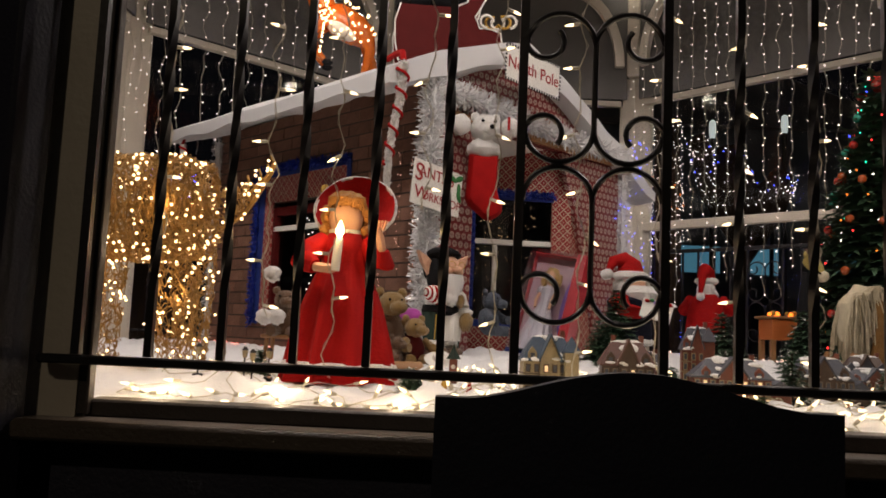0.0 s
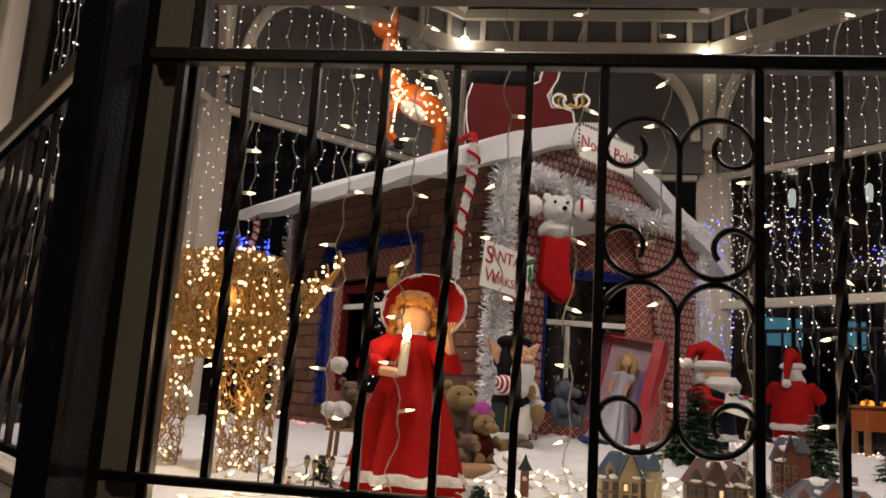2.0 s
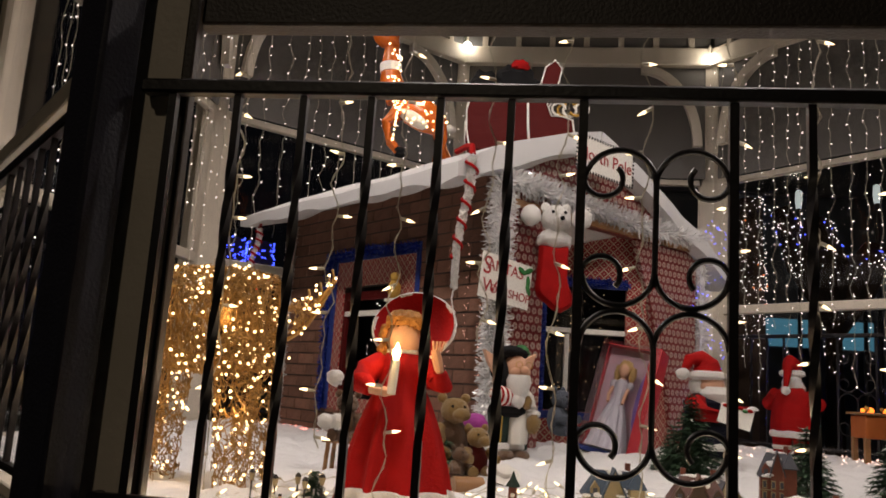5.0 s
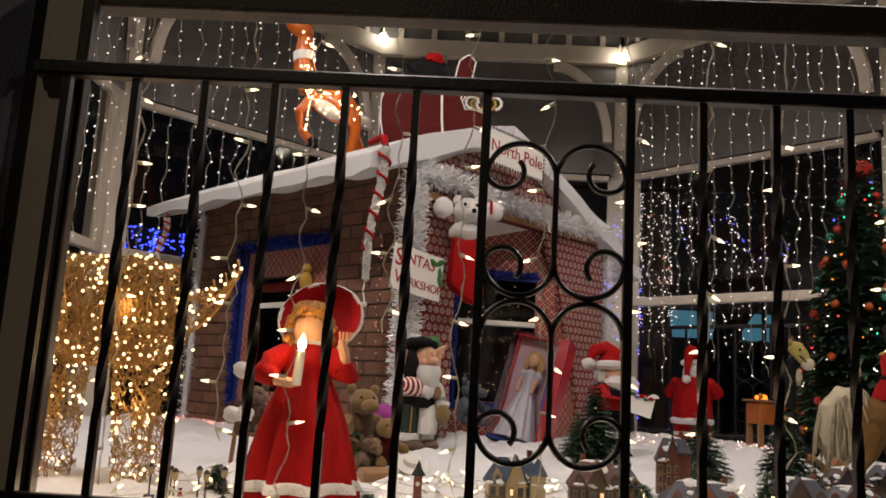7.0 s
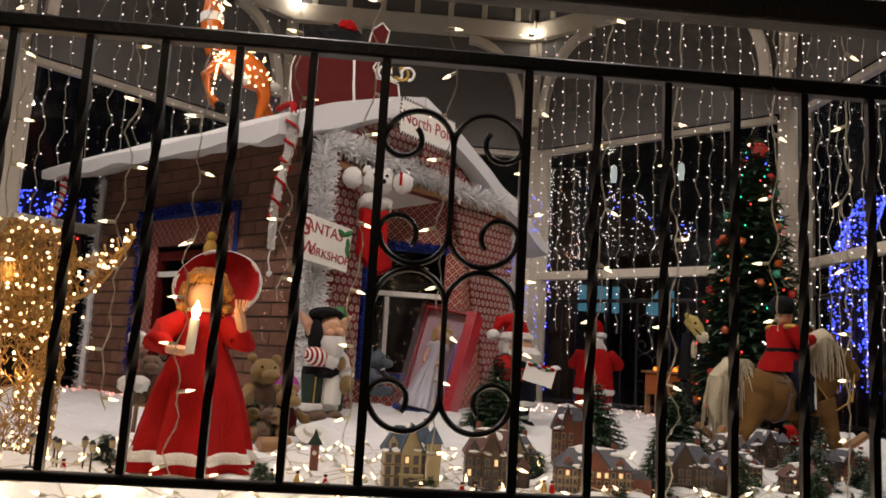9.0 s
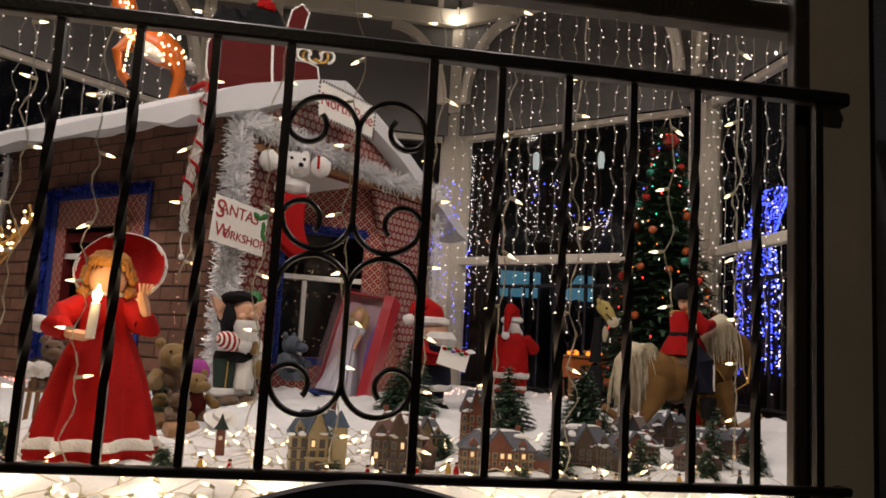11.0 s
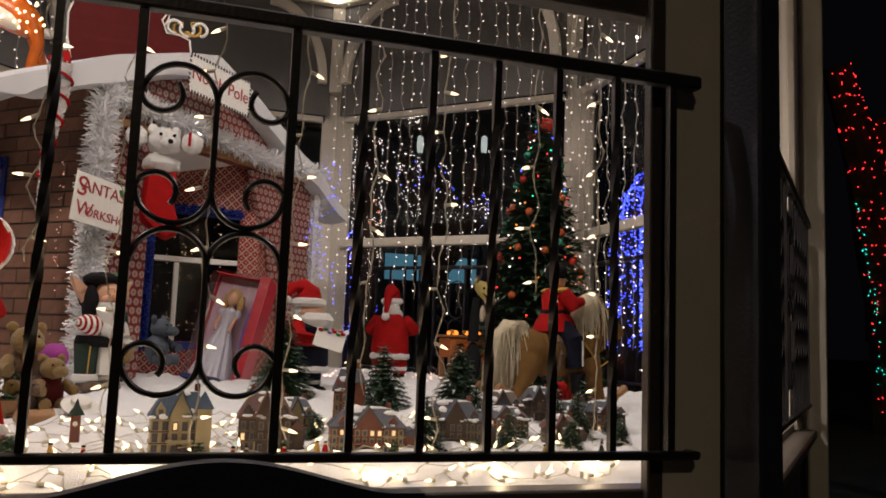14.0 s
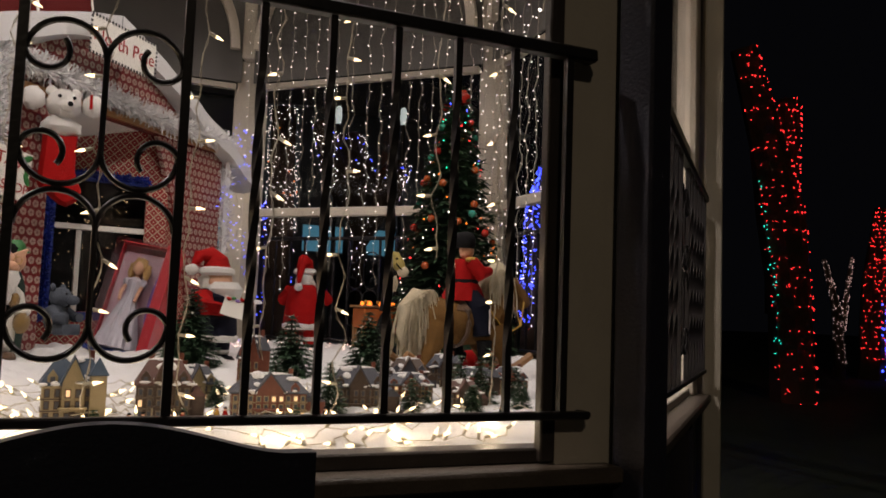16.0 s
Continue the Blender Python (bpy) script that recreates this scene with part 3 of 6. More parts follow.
# alcove: a papered wall set at an angle behind the porch, with a white sash window
AW = pose(1.27, 0.03, 0, 0, 0, -38)
aw = lambda d_, z: AW @ Vector((-d_, 0, z))
front_e = [Vector(p) for p in ((PX0 - 0.02, 0.05, 1.32), (0.80, 0.05, 1.325), (1.24, 0.045, 1.345))]
back_e = [aw(1.02, 1.10), aw(0.45, 1.245), aw(0.06, 1.345)]
cs = Shape()
cv = front_e + back_e
cs.add(cv + [v_ + Vector((0, 0, 0.012)) for v_ in cv], [(0, 1, 4, 3), (1, 2, 5, 4), (9, 10, 7, 6), (10, 11, 8, 7), (3, 4, 10, 9), (4, 5, 11, 10), (1, 0, 6, 7), (2, 1, 7, 8)], CARD)
part("porch_ceiling", cs, hs, "white porch ceiling sheet")
part("porch_side", Shape().box(WRAP, (PX0 - 0.02, 0.37, 0.65), (0.03, 0.65, 1.34)), hs)
part("porch_side", Shape().box(PLAID, (1.44, 0.042, 0.645), (0.35, 0.016, 1.35)), hs, "red plaid gift-wrap panel")
BX0, BX1, BZ0, BZ1 = -0.60, -0.10, 0.24, 1.0
pb = Shape()
for x0, x1, z0, z1 in ((-1.06, BX0, -0.03, 1.36), (BX1, 0.02, -0.03, 1.36), (BX0, BX1, -0.03, BZ0), (BX0, BX1, BZ1, 1.36)):
    pb.box(PLAID, ((x0 + x1) / 2, 0.015, (z0 + z1) / 2), (x1 - x0, 0.03, z1 - z0))
pk_ = part("porch_back", pb, hs, "red plaid gift-wrap wall")
pk_.matrix_basis = AW
pw = part("porch_window", Shape().box(CARD, ((BX0 + BX1) / 2, 0.018, 0.72), (BX1 - BX0, 0.026, 0.032), bevel=0.004), hs, "white sash window")
pw.matrix_basis = AW
part("muntin", Shape().box(CARD, (-0.455, 0.018, 0.47), (0.028, 0.022, 0.46), bevel=0.003), pw)
part("pane", Shape().box(GLASS, ((BX0 + BX1) / 2, 0.026, (BZ0 + BZ1) / 2), (BX1 - BX0, 0.003, BZ1 - BZ0)), pw).visible_shadow = False
# black board puts the darkness of the unlit inside behind the porch window
part("dark_room", Shape().box(BLACKC, (-0.45, 0.36, 0.65), (1.1, 0.02, 1.3)), hs, "black board standing in for the unlit room behind the window").matrix_basis = AW
bb = Shape().box(BLUEF, (-0.625, -0.006, 0.615), (0.075, 0.012, 0.85)).box(BLUEF, (-0.345, -0.006, 1.012), (0.50, 0.012, 0.055)).box(BLUEF, (-0.345, -0.006, 0.215), (0.50, 0.012, 0.045))
part("window_border", bb, hs, "blue felt window border").matrix_basis = AW
loop = [AW @ Vector(p) for p in ((-0.62, -0.02, 0.2), (-0.62, -0.02, 1.02), (-0.10, -0.02, 1.02))]
tinsel("blue_garland", loop, 0.038, 1500, BLUET, hs, "blue tinsel garland", 0.10)
# side window: plaid surround, red sash, blue garland
sw = part("side_window", Shape().box(PLAID, (-0.004, 0.72, 0.65), (0.012, 0.18, 0.98)).box(PLAID, (-0.004, 1.48, 0.65), (0.012, 0.18, 0.98)).box(PLAID, (-0.004, 1.10, 1.025), (0.012, 0.60, 0.21)).box(PLAID, (-0.004, 1.10, 0.19), (0.012, 0.60, 0.08)), hs, "plaid gift-wrap surround")
part("sash", Shape().box(REDP, (0.02, 1.10, 0.86), (0.04, 0.60, 0.05)).box(REDP, (0.02, 0.82, 0.55), (0.04, 0.04, 0.64)).box(REDP, (0.02, 1.38, 0.55), (0.04, 0.04, 0.64)), sw, "red painted sash")
part("sash_bar", Shape().box(CARD, (0.015, 1.10, 0.75), (0.03, 0.56, 0.03)), sw)
part("pane", Shape().box(GLASS, (0.035, 1.10, 0.55), (0.003, 0.56, 0.64)), sw).visible_shadow = False
# the same black board for darkness behind the side window
part("dark_room", Shape().box(BLACKC, (0.30, 1.10, 0.6), (0.02, 1.2, 1.2)), hs, "black board standing in for the unlit room behind the window")
sb = Shape().box(BLUEF, (-0.014, 1.525, 0.65), (0.012, 0.095, 0.99)).box(BLUEF, (-0.014, 1.05, 1.112), (0.012, 0.86, 0.06)).box(BLUEF, (-0.014, 0.625, 0.65), (0.012, 0.03, 0.99))
part("window_border", sb, hs, "blue felt window border")
loop = [(-0.03, 0.625, 1.11), (-0.03, 1.10, 1.135), (-0.03, 1.55, 1.12), (-0.03, 1.53, 0.16)]
tinsel("blue_garland", loop, 0.045, 2000, BLUET, hs, "blue tinsel garland", 0.10)
# roof
RY0, RY1 = -0.09, 2.27
APX, APZ, LX, LZ, RXX, RZZ = 0.70, 1.83, -0.37, 1.43, 2.10, 1.19


def roof_sheet(name, xa, za, xb, zb, thick, label):
    """One slope of padded snow, wavy and sagging along the edges."""
    sh, nu, nv = Shape(), 26, 40
    d = Vector((xb - xa, 0, zb - za))
    nrm = Vector((-d.z, 0, d.x)).normalized()
    if nrm.z < 0:
        nrm = -nrm
    top, bot = [], []
    for j in range(nv + 1):
        for i in range(nu + 1):
            u, v = i / nu, j / nv
            w = noise.noise(Vector((u * 3, v * 5, xa)))
            edge = max(0, (u - 0.80) / 0.20)
            y = RY0 + (RY1 - RY0) * v + (0.03 * noise.noise(Vector((u * 6, 3, xb))) if j in (0, nv) else 0)
            p = Vector((xa, y, za)) + d * (u + 0.02 * noise.noise(Vector((v * 9, 1, xb))) * edge)
            p.z += 0.018 * w - 0.03 * edge * edge + 0.03 * math.sin(math.pi * min(1, u * 1.2)) 
            endr = min(1, min(v, 1 - v) * nv / 2.0)
            t = thick * (0.72 + 0.28 * endr) * (1 - 0.45 * edge ** 2) * (1 + 0.45 * noise.noise(Vector((u * 4 + 9, v * 9, 0))) + 0.5 * max(0, 1 - v * 6))
            top.append(p + nrm * 0.01)
            bot.append(p - Vector((0, 0, t)))
    n = len(top)
    w = nu + 1
    fs = []
    for j in range(nv):
        for i in range(nu):
            a = j * w + i
            fs += [(a, a + 1, a + w + 1, a + w), (n + a + w, n + a + w + 1, n + a + 1, n + a)]
    rim_ = [i for i in range(w)] + [j * w + nu for j in range(1, nv + 1)] + [nv * w + i for i in range(nu - 1, -1, -1)] + [j * w for j in range(nv - 1, 0, -1)]
    for k in range(len(rim_)):
        a, b = rim_[k], rim_[(k + 1) % len(rim_)]
        fs.append((b, a, n + a, n + b))
    sh.add(top + bot, fs, ROOFSN)
    o = part(name, sh, hs, label)
    return o


roof_sheet("roof_slope", APX, APZ, LX, LZ, 0.105, "white padded snow roof")
roof_sheet("roof_slope", APX, APZ, RXX, RZZ, 0.085, "white padded snow roof")
# silver garlands
tinsel("silver_garland", [(-0.01, -0.03, 0.0), (-0.01, -0.03, 0.7), (0.0, -0.03, 1.42)], 0.095, 4200, SILVER, hs, "silver tinsel garland", 0.045)
tinsel("silver_garland", [(0.0, -0.04, 1.42), (0.6, -0.04, 1.40), (1.2, -0.04, 1.36), (HW, -0.04, 1.38)], 0.085, 4200, SILVER, hs, "silver tinsel garland", 0.045)
tinsel("silver_garland", [(HW + 0.02, -0.03, 1.38), (HW + 0.03, -0.03, 0.0)], 0.07, 1600, SILVER, hs, "silver tinsel garland", 0.045)
tinsel("silver_garland", [(-0.02, HL, 1.40), (-0.02, HL, -0.05)], 0.06, 1400, SILVER, hs, "silver tinsel garland", 0.045)

# signs, stocking, candy garland hang on the house: things of their own
def sign_board(name, label, m, w, h):
    sg = thing(name, label, "sign", m)
    part("board", Shape().box(CARD, (0, 0, 0), (w, 0.006, h), bevel=0.002), sg)
    return sg


FACE = pose(0, 0, 0, 90, 0, 0)
sg = sign_board("north_pole_sign", "white card sign with red handwriting and dashed border", HM @ pose(0.60, -0.20, 1.617, 0, 1.5, 0), 0.47, 0.20)
writing("lettering", "North Pole", sg, pose(0, -0.005, 0, 90, 0, 0), 0.098, INKR)
for k in range(22):
    for z in (-0.097, 0.097):
        part("dash", Shape().box(INKB, (-0.236 + k * 0.0225, -0.004, z), (0.011, 0.002, 0.016)), sg)
for k in range(8):
    for x in (-0.24, 0.24):
        part("dash", Shape().box(INKB, (x, -0.004, -0.08 + k * 0.023), (0.014, 0.002, 0.011)), sg)
sg = sign_board("workshop_sign", "white card sign with red letters and holly sprig", HM @ pose(-0.045, -0.13, 0.865, 0, 6, 0), 0.345, 0.225)
writing("lettering", "S", sg, pose(-0.135, -0.005, 0.045, 90, 0, 0), 0.125, INKR)
writing("lettering", "ANTAS", sg, pose(-0.012, -0.005, 0.055, 90, 0, 0), 0.078, INKR)
writing("lettering", "W", sg, pose(-0.105, -0.005, -0.052, 90, 0, 0), 0.092, INKR)
writing("lettering", "ORKSHOP", sg, pose(0.035, -0.005, -0.060, 90, 0, 0), 0.060, INKR)
for x, z, a in ((0.10, 0.075, 20), (0.145, 0.085, -30), (0.15, 0.03, 80), (0.155, -0.01, 60)):
    part("holly_leaf", Shape().ball(LEAFG, (x, -0.005, z), (0.032, 0.003, 0.015), 8, 6, rot=(0, a, 0)), sg)

# bear stocking
st = thing("bear_stocking", "red plush stocking with a white bear head on top", "stocking", HM @ pose(0.30, -0.12, -0.075, 0, 0, -36))
sh = Shape()
boot = [(-0.078, 1.17), (-0.080, 1.08), (-0.086, 0.99), (-0.090, 0.935), (-0.078, 0.905), (-0.035, 0.872), (0.015, 0.833), (0.048, 0.822), (0.085, 0.845), (0.108, 0.868), (0.108, 0.905), (0.086, 0.950), (0.074, 1.00), (0.074, 1.08), (0.076, 1.17)]
rings = [(-0.062, 0.55), (-0.056, 0.82), (-0.036, 0.96), (0.0, 1.0), (0.036, 0.95), (0.05, 0.6)]
nb_ = len(boot)
bv = [(0.005 + (x - 0.005) * q, y, 1.0 + (z - 1.0) * (0.5 + 0.5 * q)) for y, q in rings for x, z in boot]
bf = [(r_ * nb_ + k, r_ * nb_ + (k + 1) % nb_, (r_ + 1) * nb_ + (k + 1) % nb_, (r_ + 1) * nb_ + k) for r_ in range(len(rings) - 1) for k in range(nb_)]
sh.add(bv, bf + [tuple(range(nb_))[::-1], tuple(range((len(rings) - 1) * nb_, len(rings) * nb_))], RED)
part("sock", sh, st, "red plush sock")
part("cuff", Shape().ball(WHITEF, (0, 0, 1.20), (0.092, 0.08, 0.055), 14, 10, lump=0.25), st, "white fur cuff")
part("head", Shape().ball(WHITEF, (0, -0.03, 1.31), (0.078, 0.075, 0.068), 16, 12, lump=0.25), st, "white plush bear head")
part("muzzle", Shape().ball(WHITEF, (0.01, -0.11, 1.29), (0.04, 0.035, 0.03), 12, 8), st)
part("nose", Shape().ball(BLACKC, (0.012, -0.145, 1.295), 0.013, 8, 6), st)
for x in (-0.03, 0.035):
    part("eye", Shape().ball(BLACKC, (x, -0.103, 1.335), 0.009, 8, 6), st)
for x in (-0.135, 0.135):
    part("paw", Shape().ball(WHITEF, (x, -0.04, 1.32), (0.055, 0.05, 0.055), 12, 8, lump=0.2, seed=x), st, "white plush paw")
for x in (-0.055, 0.055):
    part("ear", Shape().ball(WHITEF, (x, -0.02, 1.372), (0.026, 0.018, 0.026), 10, 8, lump=0.3), st)
part("ribbon", Shape().box(RED, (0.11, -0.10, 1.33), (0.012, 0.01, 0.07)), st)

# twisted candy garland that hangs from the eave corner
cg = thing("candy_garland", "red and white twisted candy-cane garland", "garland", HM)


def net_garland(top, length, r0, r1, sway, parent):
    """A lacy white net tube with a red ribbon wound round it, ending in a loose cord."""
    line = lambda f: Vector(top) + Vector((sway * f + 0.012 * math.sin(7 * f), 0.03 * f, -length * f))
    wh, rd_ = Shape(), Shape()
    wh.tube(WHITEF, [line(k / 14) for k in range(15)], [0.45 * (r0 + (r1 - r0) * k / 14) for k in range(15)], 6)
    for j in range(16):
        turn, ph = rng.choice((-1, 1)) * rng.uniform(5, 13), rng.uniform(0, 6.283)
        pts_ = []
        for k in range(46):
            f = k / 45
            r_ = (r0 + (r1 - r0) * f) * (0.85 + 0.3 * noise.noise(Vector((j, k * 0.5, 0))))
            pts_.append(line(f) + Vector((r_ * math.cos(ph + turn * 2 * f * 3.14), r_ * math.sin(ph + turn * 2 * f * 3.14), rng.gauss(0, 0.003))))
        wh.tube(WHITEF, pts_, 0.0026, 3)
    part("net", wh, parent, "white lacy net")
    n_ = 70
    rp = []
    for k in range(n_):
        f = 0.80 * k / n_
        r_ = (r0 + (r1 - r0) * f) * 1.02
        rp.append(line(f) + Vector((r_ * math.cos(f * 44), r_ * math.sin(f * 44), 0)))
    rd_.tube(RED, rp, 0.0075, 5)
    part("ribbon", rd_, parent, "red wound ribbon")
    e_ = line(1.0)
    part("cord", Shape().tube(WHITEF, [e_, e_ + Vector((-0.01, 0, -0.05)), e_ + Vector((0.004, 0, -0.10))], 0.004, 5).ball(WHITEF, e_ + Vector((0.004, 0, -0.115)), 0.013, 8, 6, lump=0.3), parent)


net_garland((-0.31, -0.13, 1.45), 0.66, 0.030, 0.020, -0.05, cg)
hook = [Vector((-0.31, -0.13, 1.45)), Vector((-0.30, -0.11, 1.50)), Vector((-0.26, -0.02, 1.525)), Vector((-0.22, 0.10, 1.53))]
part("loop", Shape().tube(RED, hook, 0.016, 7), cg)
cg2 = thing("candy_garland", "short red and white net garland at the eave", "garland", HM)
net_garland((-0.33, 2.02, 1.32), 0.34, 0.022, 0.015, -0.02, cg2)
part("loop", Shape().tube(RED, [(-0.33, 2.02, 1.32), (-0.32, 2.02, 1.32 + 0.04), (-0.30, 2.02 + 0.02, 1.32 + 0.06)], 0.012, 6), cg2)

# ---- fairy lights ----
BW = Shape().lathe(WARMW, [(0.0022, -0.007), (0.0037, -0.004), (0.0034, 0.002), (0.0018, 0.009), (0.0005, 0.014)], seg=7).mesh("bulb")
CAPS = Shape().lathe(WIREW, [(0.003, -0.022), (0.0042, -0.018), (0.0042, -0.008), (0.0036, -0.006)], seg=6).mesh("bulb_cap")


def strand(name, label, pts, bulbs, group, wire=0.0014, material=None, each=True, mesh=None):
    """One hanging string: a wavy wire with bulbs; bulbs are (point, direction)."""
    st_ = thing(name, label, "fairy lights", group=group)
    a_ = [p + Vector((0.0019 * math.cos(k * 2.2), 0.0019 * math.sin(k * 2.2), 0)) for k, p in enumerate(pts)]
    b_ = [p - Vector((0.0019 * math.cos(k * 2.2), 0.0019 * math.sin(k * 2.2), 0)) for k, p in enumerate(pts)]
    part("wire", Shape().tube(material or WIREW, a_, wire, 4).tube(material or WIREW, b_, wire, 4), st_)
    if each:
        for p, d in bulbs:
            q = Vector(d).to_track_quat("Z", "Y").to_matrix().to_4x4()
            o = part("bulb", mesh or BW, st_)
            o.matrix_basis = Matrix.Translation(Vector(p) + Vector(d).normalized() * 0.022) @ q
            part("bulb_cap", CAPS, o)
    return st_


def wavy(x, y, z0, z1, amp, seed, n=None):
    n = n or max(6, int((z0 - z1) / 0.05))
    return [Vector((x + amp * noise.noise(Vector((seed, k * 0.37, 0))), y + amp * 0.5 * noise.noise(Vector((seed, k * 0.37, 5))), z0 + (z1 - z0) * k / n)) for k in range(n + 1)]


# curtain of larger lights just behind the front glass
for k in range(11):
    x = 0.08 + 0.182 * k + rng.uniform(-0.03, 0.03)
    y = 0.20 + rng.uniform(0, 0.10)
    z1 = rng.choice((0.96, 0.97, 1.1, 1.35, 1.0))
    pts = wavy(x, y, 2.95, z1, 0.026, k * 3.1, int((2.95 - z1) / 0.025))
    pts = [Vector((x, 0.128, 3.12))] + pts
    bl = []
    z = 2.9 - rng.random() * 0.12
    while z > z1:
        i = int((2.95 - z) / (2.95 - z1) * (len(pts) - 1))
        a = rng.choice((0, math.pi)) + rng.uniform(-0.9, 0.9)
        bl.append((pts[i], (math.cos(a), 0.35 * math.sin(a), rng.uniform(-0.6, 0.15))))
        z -= rng.uniform(0.09, 0.19)
    strand("icicle_light_string", "clear-wired string of warm mini lights hanging behind the glass", pts, bl, "light strings at the front glass", wire=0.0010)
    if k % 2 == 0:
        lamp("string_light", (x, y + 0.03, 1.25 + 0.1 * (k % 3)), STRING_W, (1.0, 0.72, 0.45), 0.006)

# lights scattered on the snow along the window
lp = [Vector((0.0 + 1.96 * k / 120 + 0.03 * noise.noise(Vector((k * 0.5, 2, 0))), 0.20 + 0.07 * noise.noise(Vector((k * 0.33, 7, 0))), 0)) for k in range(121)]
for p in lp:
    p.z = snow_z(p.x, p.y) + 0.004 + 0.018 * abs(noise.noise(Vector((p.x * 30, 1, 1))))
bl = [(lp[k], (rng.uniform(-1, 1), rng.uniform(-1, 0.4), rng.uniform(-0.1, 0.7))) for k in range(1, 120, 2)]
strand("ground_light_string", "tangled clear-wired warm lights lying on the snow", lp, bl, "light strings on the snow", wire=0.0010)
for j in range(6):
    lq = []
    for k in range(90):
        x = 0.0 + 1.95 * k / 89 + 0.05 * noise.noise(Vector((k * 0.4, 20 + j, 0)))
        y = 0.28 + 0.15 * j + 0.14 * noise.noise(Vector((k * 0.28, 30 + j, 0)))
        lq.append(Vector((x, y, snow_z(x, y) + 0.005 + 0.02 * abs(noise.noise(Vector((k * 0.6, j, 1)))))))
    bl = [(lq[k], (rng.uniform(-1, 1), rng.uniform(-1, 0.4), rng.uniform(0, 0.7))) for k in range(1, 89, 4)]
    strand("ground_light_string", "tangled clear-wired warm lights lying on the snow", lq, bl, "light strings on the snow", wire=0.0010)
for j in range(4):
    lq = []
    for k in range(70):
        x = 0.75 + 1.45 * k / 69 + 0.06 * noise.noise(Vector((k * 0.4, 50 + j, 0)))
        y = 0.55 + 0.20 * j + 0.16 * noise.noise(Vector((k * 0.24, 60 + j, 0)))
        lq.append(Vector((x, y, snow_z(x, y) + 0.006 + 0.05 * max(0, noise.noise(Vector((k * 0.35, j, 3)))))))
    bl = [(lq[k], (rng.uniform(-1, 1), rng.uniform(-1, 0.4), rng.uniform(0, 0.8))) for k in range(1, 69, 4)]
    strand("village_light_string", "clear-wired warm lights looped among the ceramic houses", lq, bl, "light strings on the snow", wire=0.0010)
for k in range(8):
    lamp("snow_light", (0.08 + 0.262 * k, 0.22 + 0.04 * (k % 2), 0.965), SNOW_W, (1.0, 0.74, 0.46), 0.006)


def dots(name, label, points, material, r, group="", wire=None, seg=4):
    """A far string: its bulbs as one part, with the wire if it shows."""
    d = thing(name, label, "fairy lights", group=group)
    sh = Shape()
    for p in points:
        q = r * rng.uniform(0.75, 1.2)
        x, y, z = p
        sh.add([(x - q, y, z), (x + q, y, z), (x, y - q, z), (x, y + q, z), (x, y, z - q), (x, y, z + q)],
               [(0, 2, 5), (2, 1, 5), (1, 3, 5), (3, 0, 5), (2, 0, 4), (1, 2, 4), (3, 1, 4), (0, 3, 4)], material)
    tagged(part("bulb_cluster", sh, d, smooth=False), kind="stuff")
    if wire:
        part("wire", Shape().tube(WIREW, wire, 0.0019, 3), d)
    return d


# curtains of small lights inside the other windows
for i in (1, 2, 3, 5, 6, 7):
    M = side(i)
    k = 0
    x = -1.0
    while x < 1.0:
        z1 = rng.uniform(1.2, 1.9) if i in (3, 2) else rng.uniform(1.5, 2.4)
        pts = [M @ Vector((x, 0.182, 4.16))] + [M @ p for p in wavy(x, 0.24, 4.1, z1, 0.04, i * 40 + k)]
        bl = []
        z = 4.05 - rng.random() * 0.1
        while z > z1:
            j = (4.1 - z) / (4.1 - z1) * (len(pts) - 1)
            a, b = pts[int(j)], pts[min(int(j) + 1, len(pts) - 1)]
            p = a.lerp(b, j - int(j))
            bl.append(p + Vector((rng.uniform(-0.015, 0.015), rng.uniform(-0.015, 0.015), 0)))
            z -= rng.uniform(0.05, 0.13)
        dots("curtain_light_string", "string of small white lights hanging inside the window", bl, COOL, 0.0050, "light curtains in the windows", wire=pts)
        x += rng.uniform(0.09, 0.16) if i in (2, 3) else rng.uniform(0.10, 0.17)
        k += 1


# floor lights at the back, and blue lights beside the playhouse corner
pk = []
for _ in range(150):
    x, y = rng.uniform(1.5, 3.3), rng.uniform(3.3, 4.7)
    if inside(x, y) > 0.1:
        pk.append((x, y, snow_z(x, y) + 0.012))
dots("floor_light_string", "small pinkish lights strewn over the snow at the back", pk, glow("pink_white_bulb", (1.0, 0.62, 0.50), 3.5), 0.0065, "light strings on the snow")
dots("floor_light_string", "small red and white lights at the foot of the brick wall", [(lambda q: (q.x, q.y, snow_z(q.x, q.y) + 0.01))(HM @ Vector((rng.uniform(-0.14, -0.04), rng.uniform(0, 2.2), 0))) for _ in range(60)], glow("rose_bulb", (1.0, 0.30, 0.24), 3.0), 0.006, "light strings on the snow")
bp = []
for _ in range(95):
    z = rng.uniform(0.98, 2.45)
    q = HM @ Vector((1.86 + 0.10 * math.sin(z * 9) + rng.uniform(-0.07, 0.07), -0.06 + rng.uniform(-0.06, 0.06), 0))
    bp.append((q.x, q.y, z))
dots("blue_light_string", "string of blue lights beside the playhouse corner", bp, BLUE, 0.0042, "blue light strings", wire=[(HM @ Vector((1.86 + 0.10 * math.sin(k * 0.15 * 9), -0.06, 0))).xy.to_3d() + Vector((0, 0, 0.96 + k * 0.15)) for k in range(11)])
rb_ = []
for _ in range(90):
    z, y_ = rng.uniform(0.1, 1.0), rng.choice((0.06, 0.17, 0.30)) + rng.gauss(0, 0.012)
    q = HM @ Vector((-0.035, y_, z))
    rb_.append((q.x, q.y, q.z + 0.1))
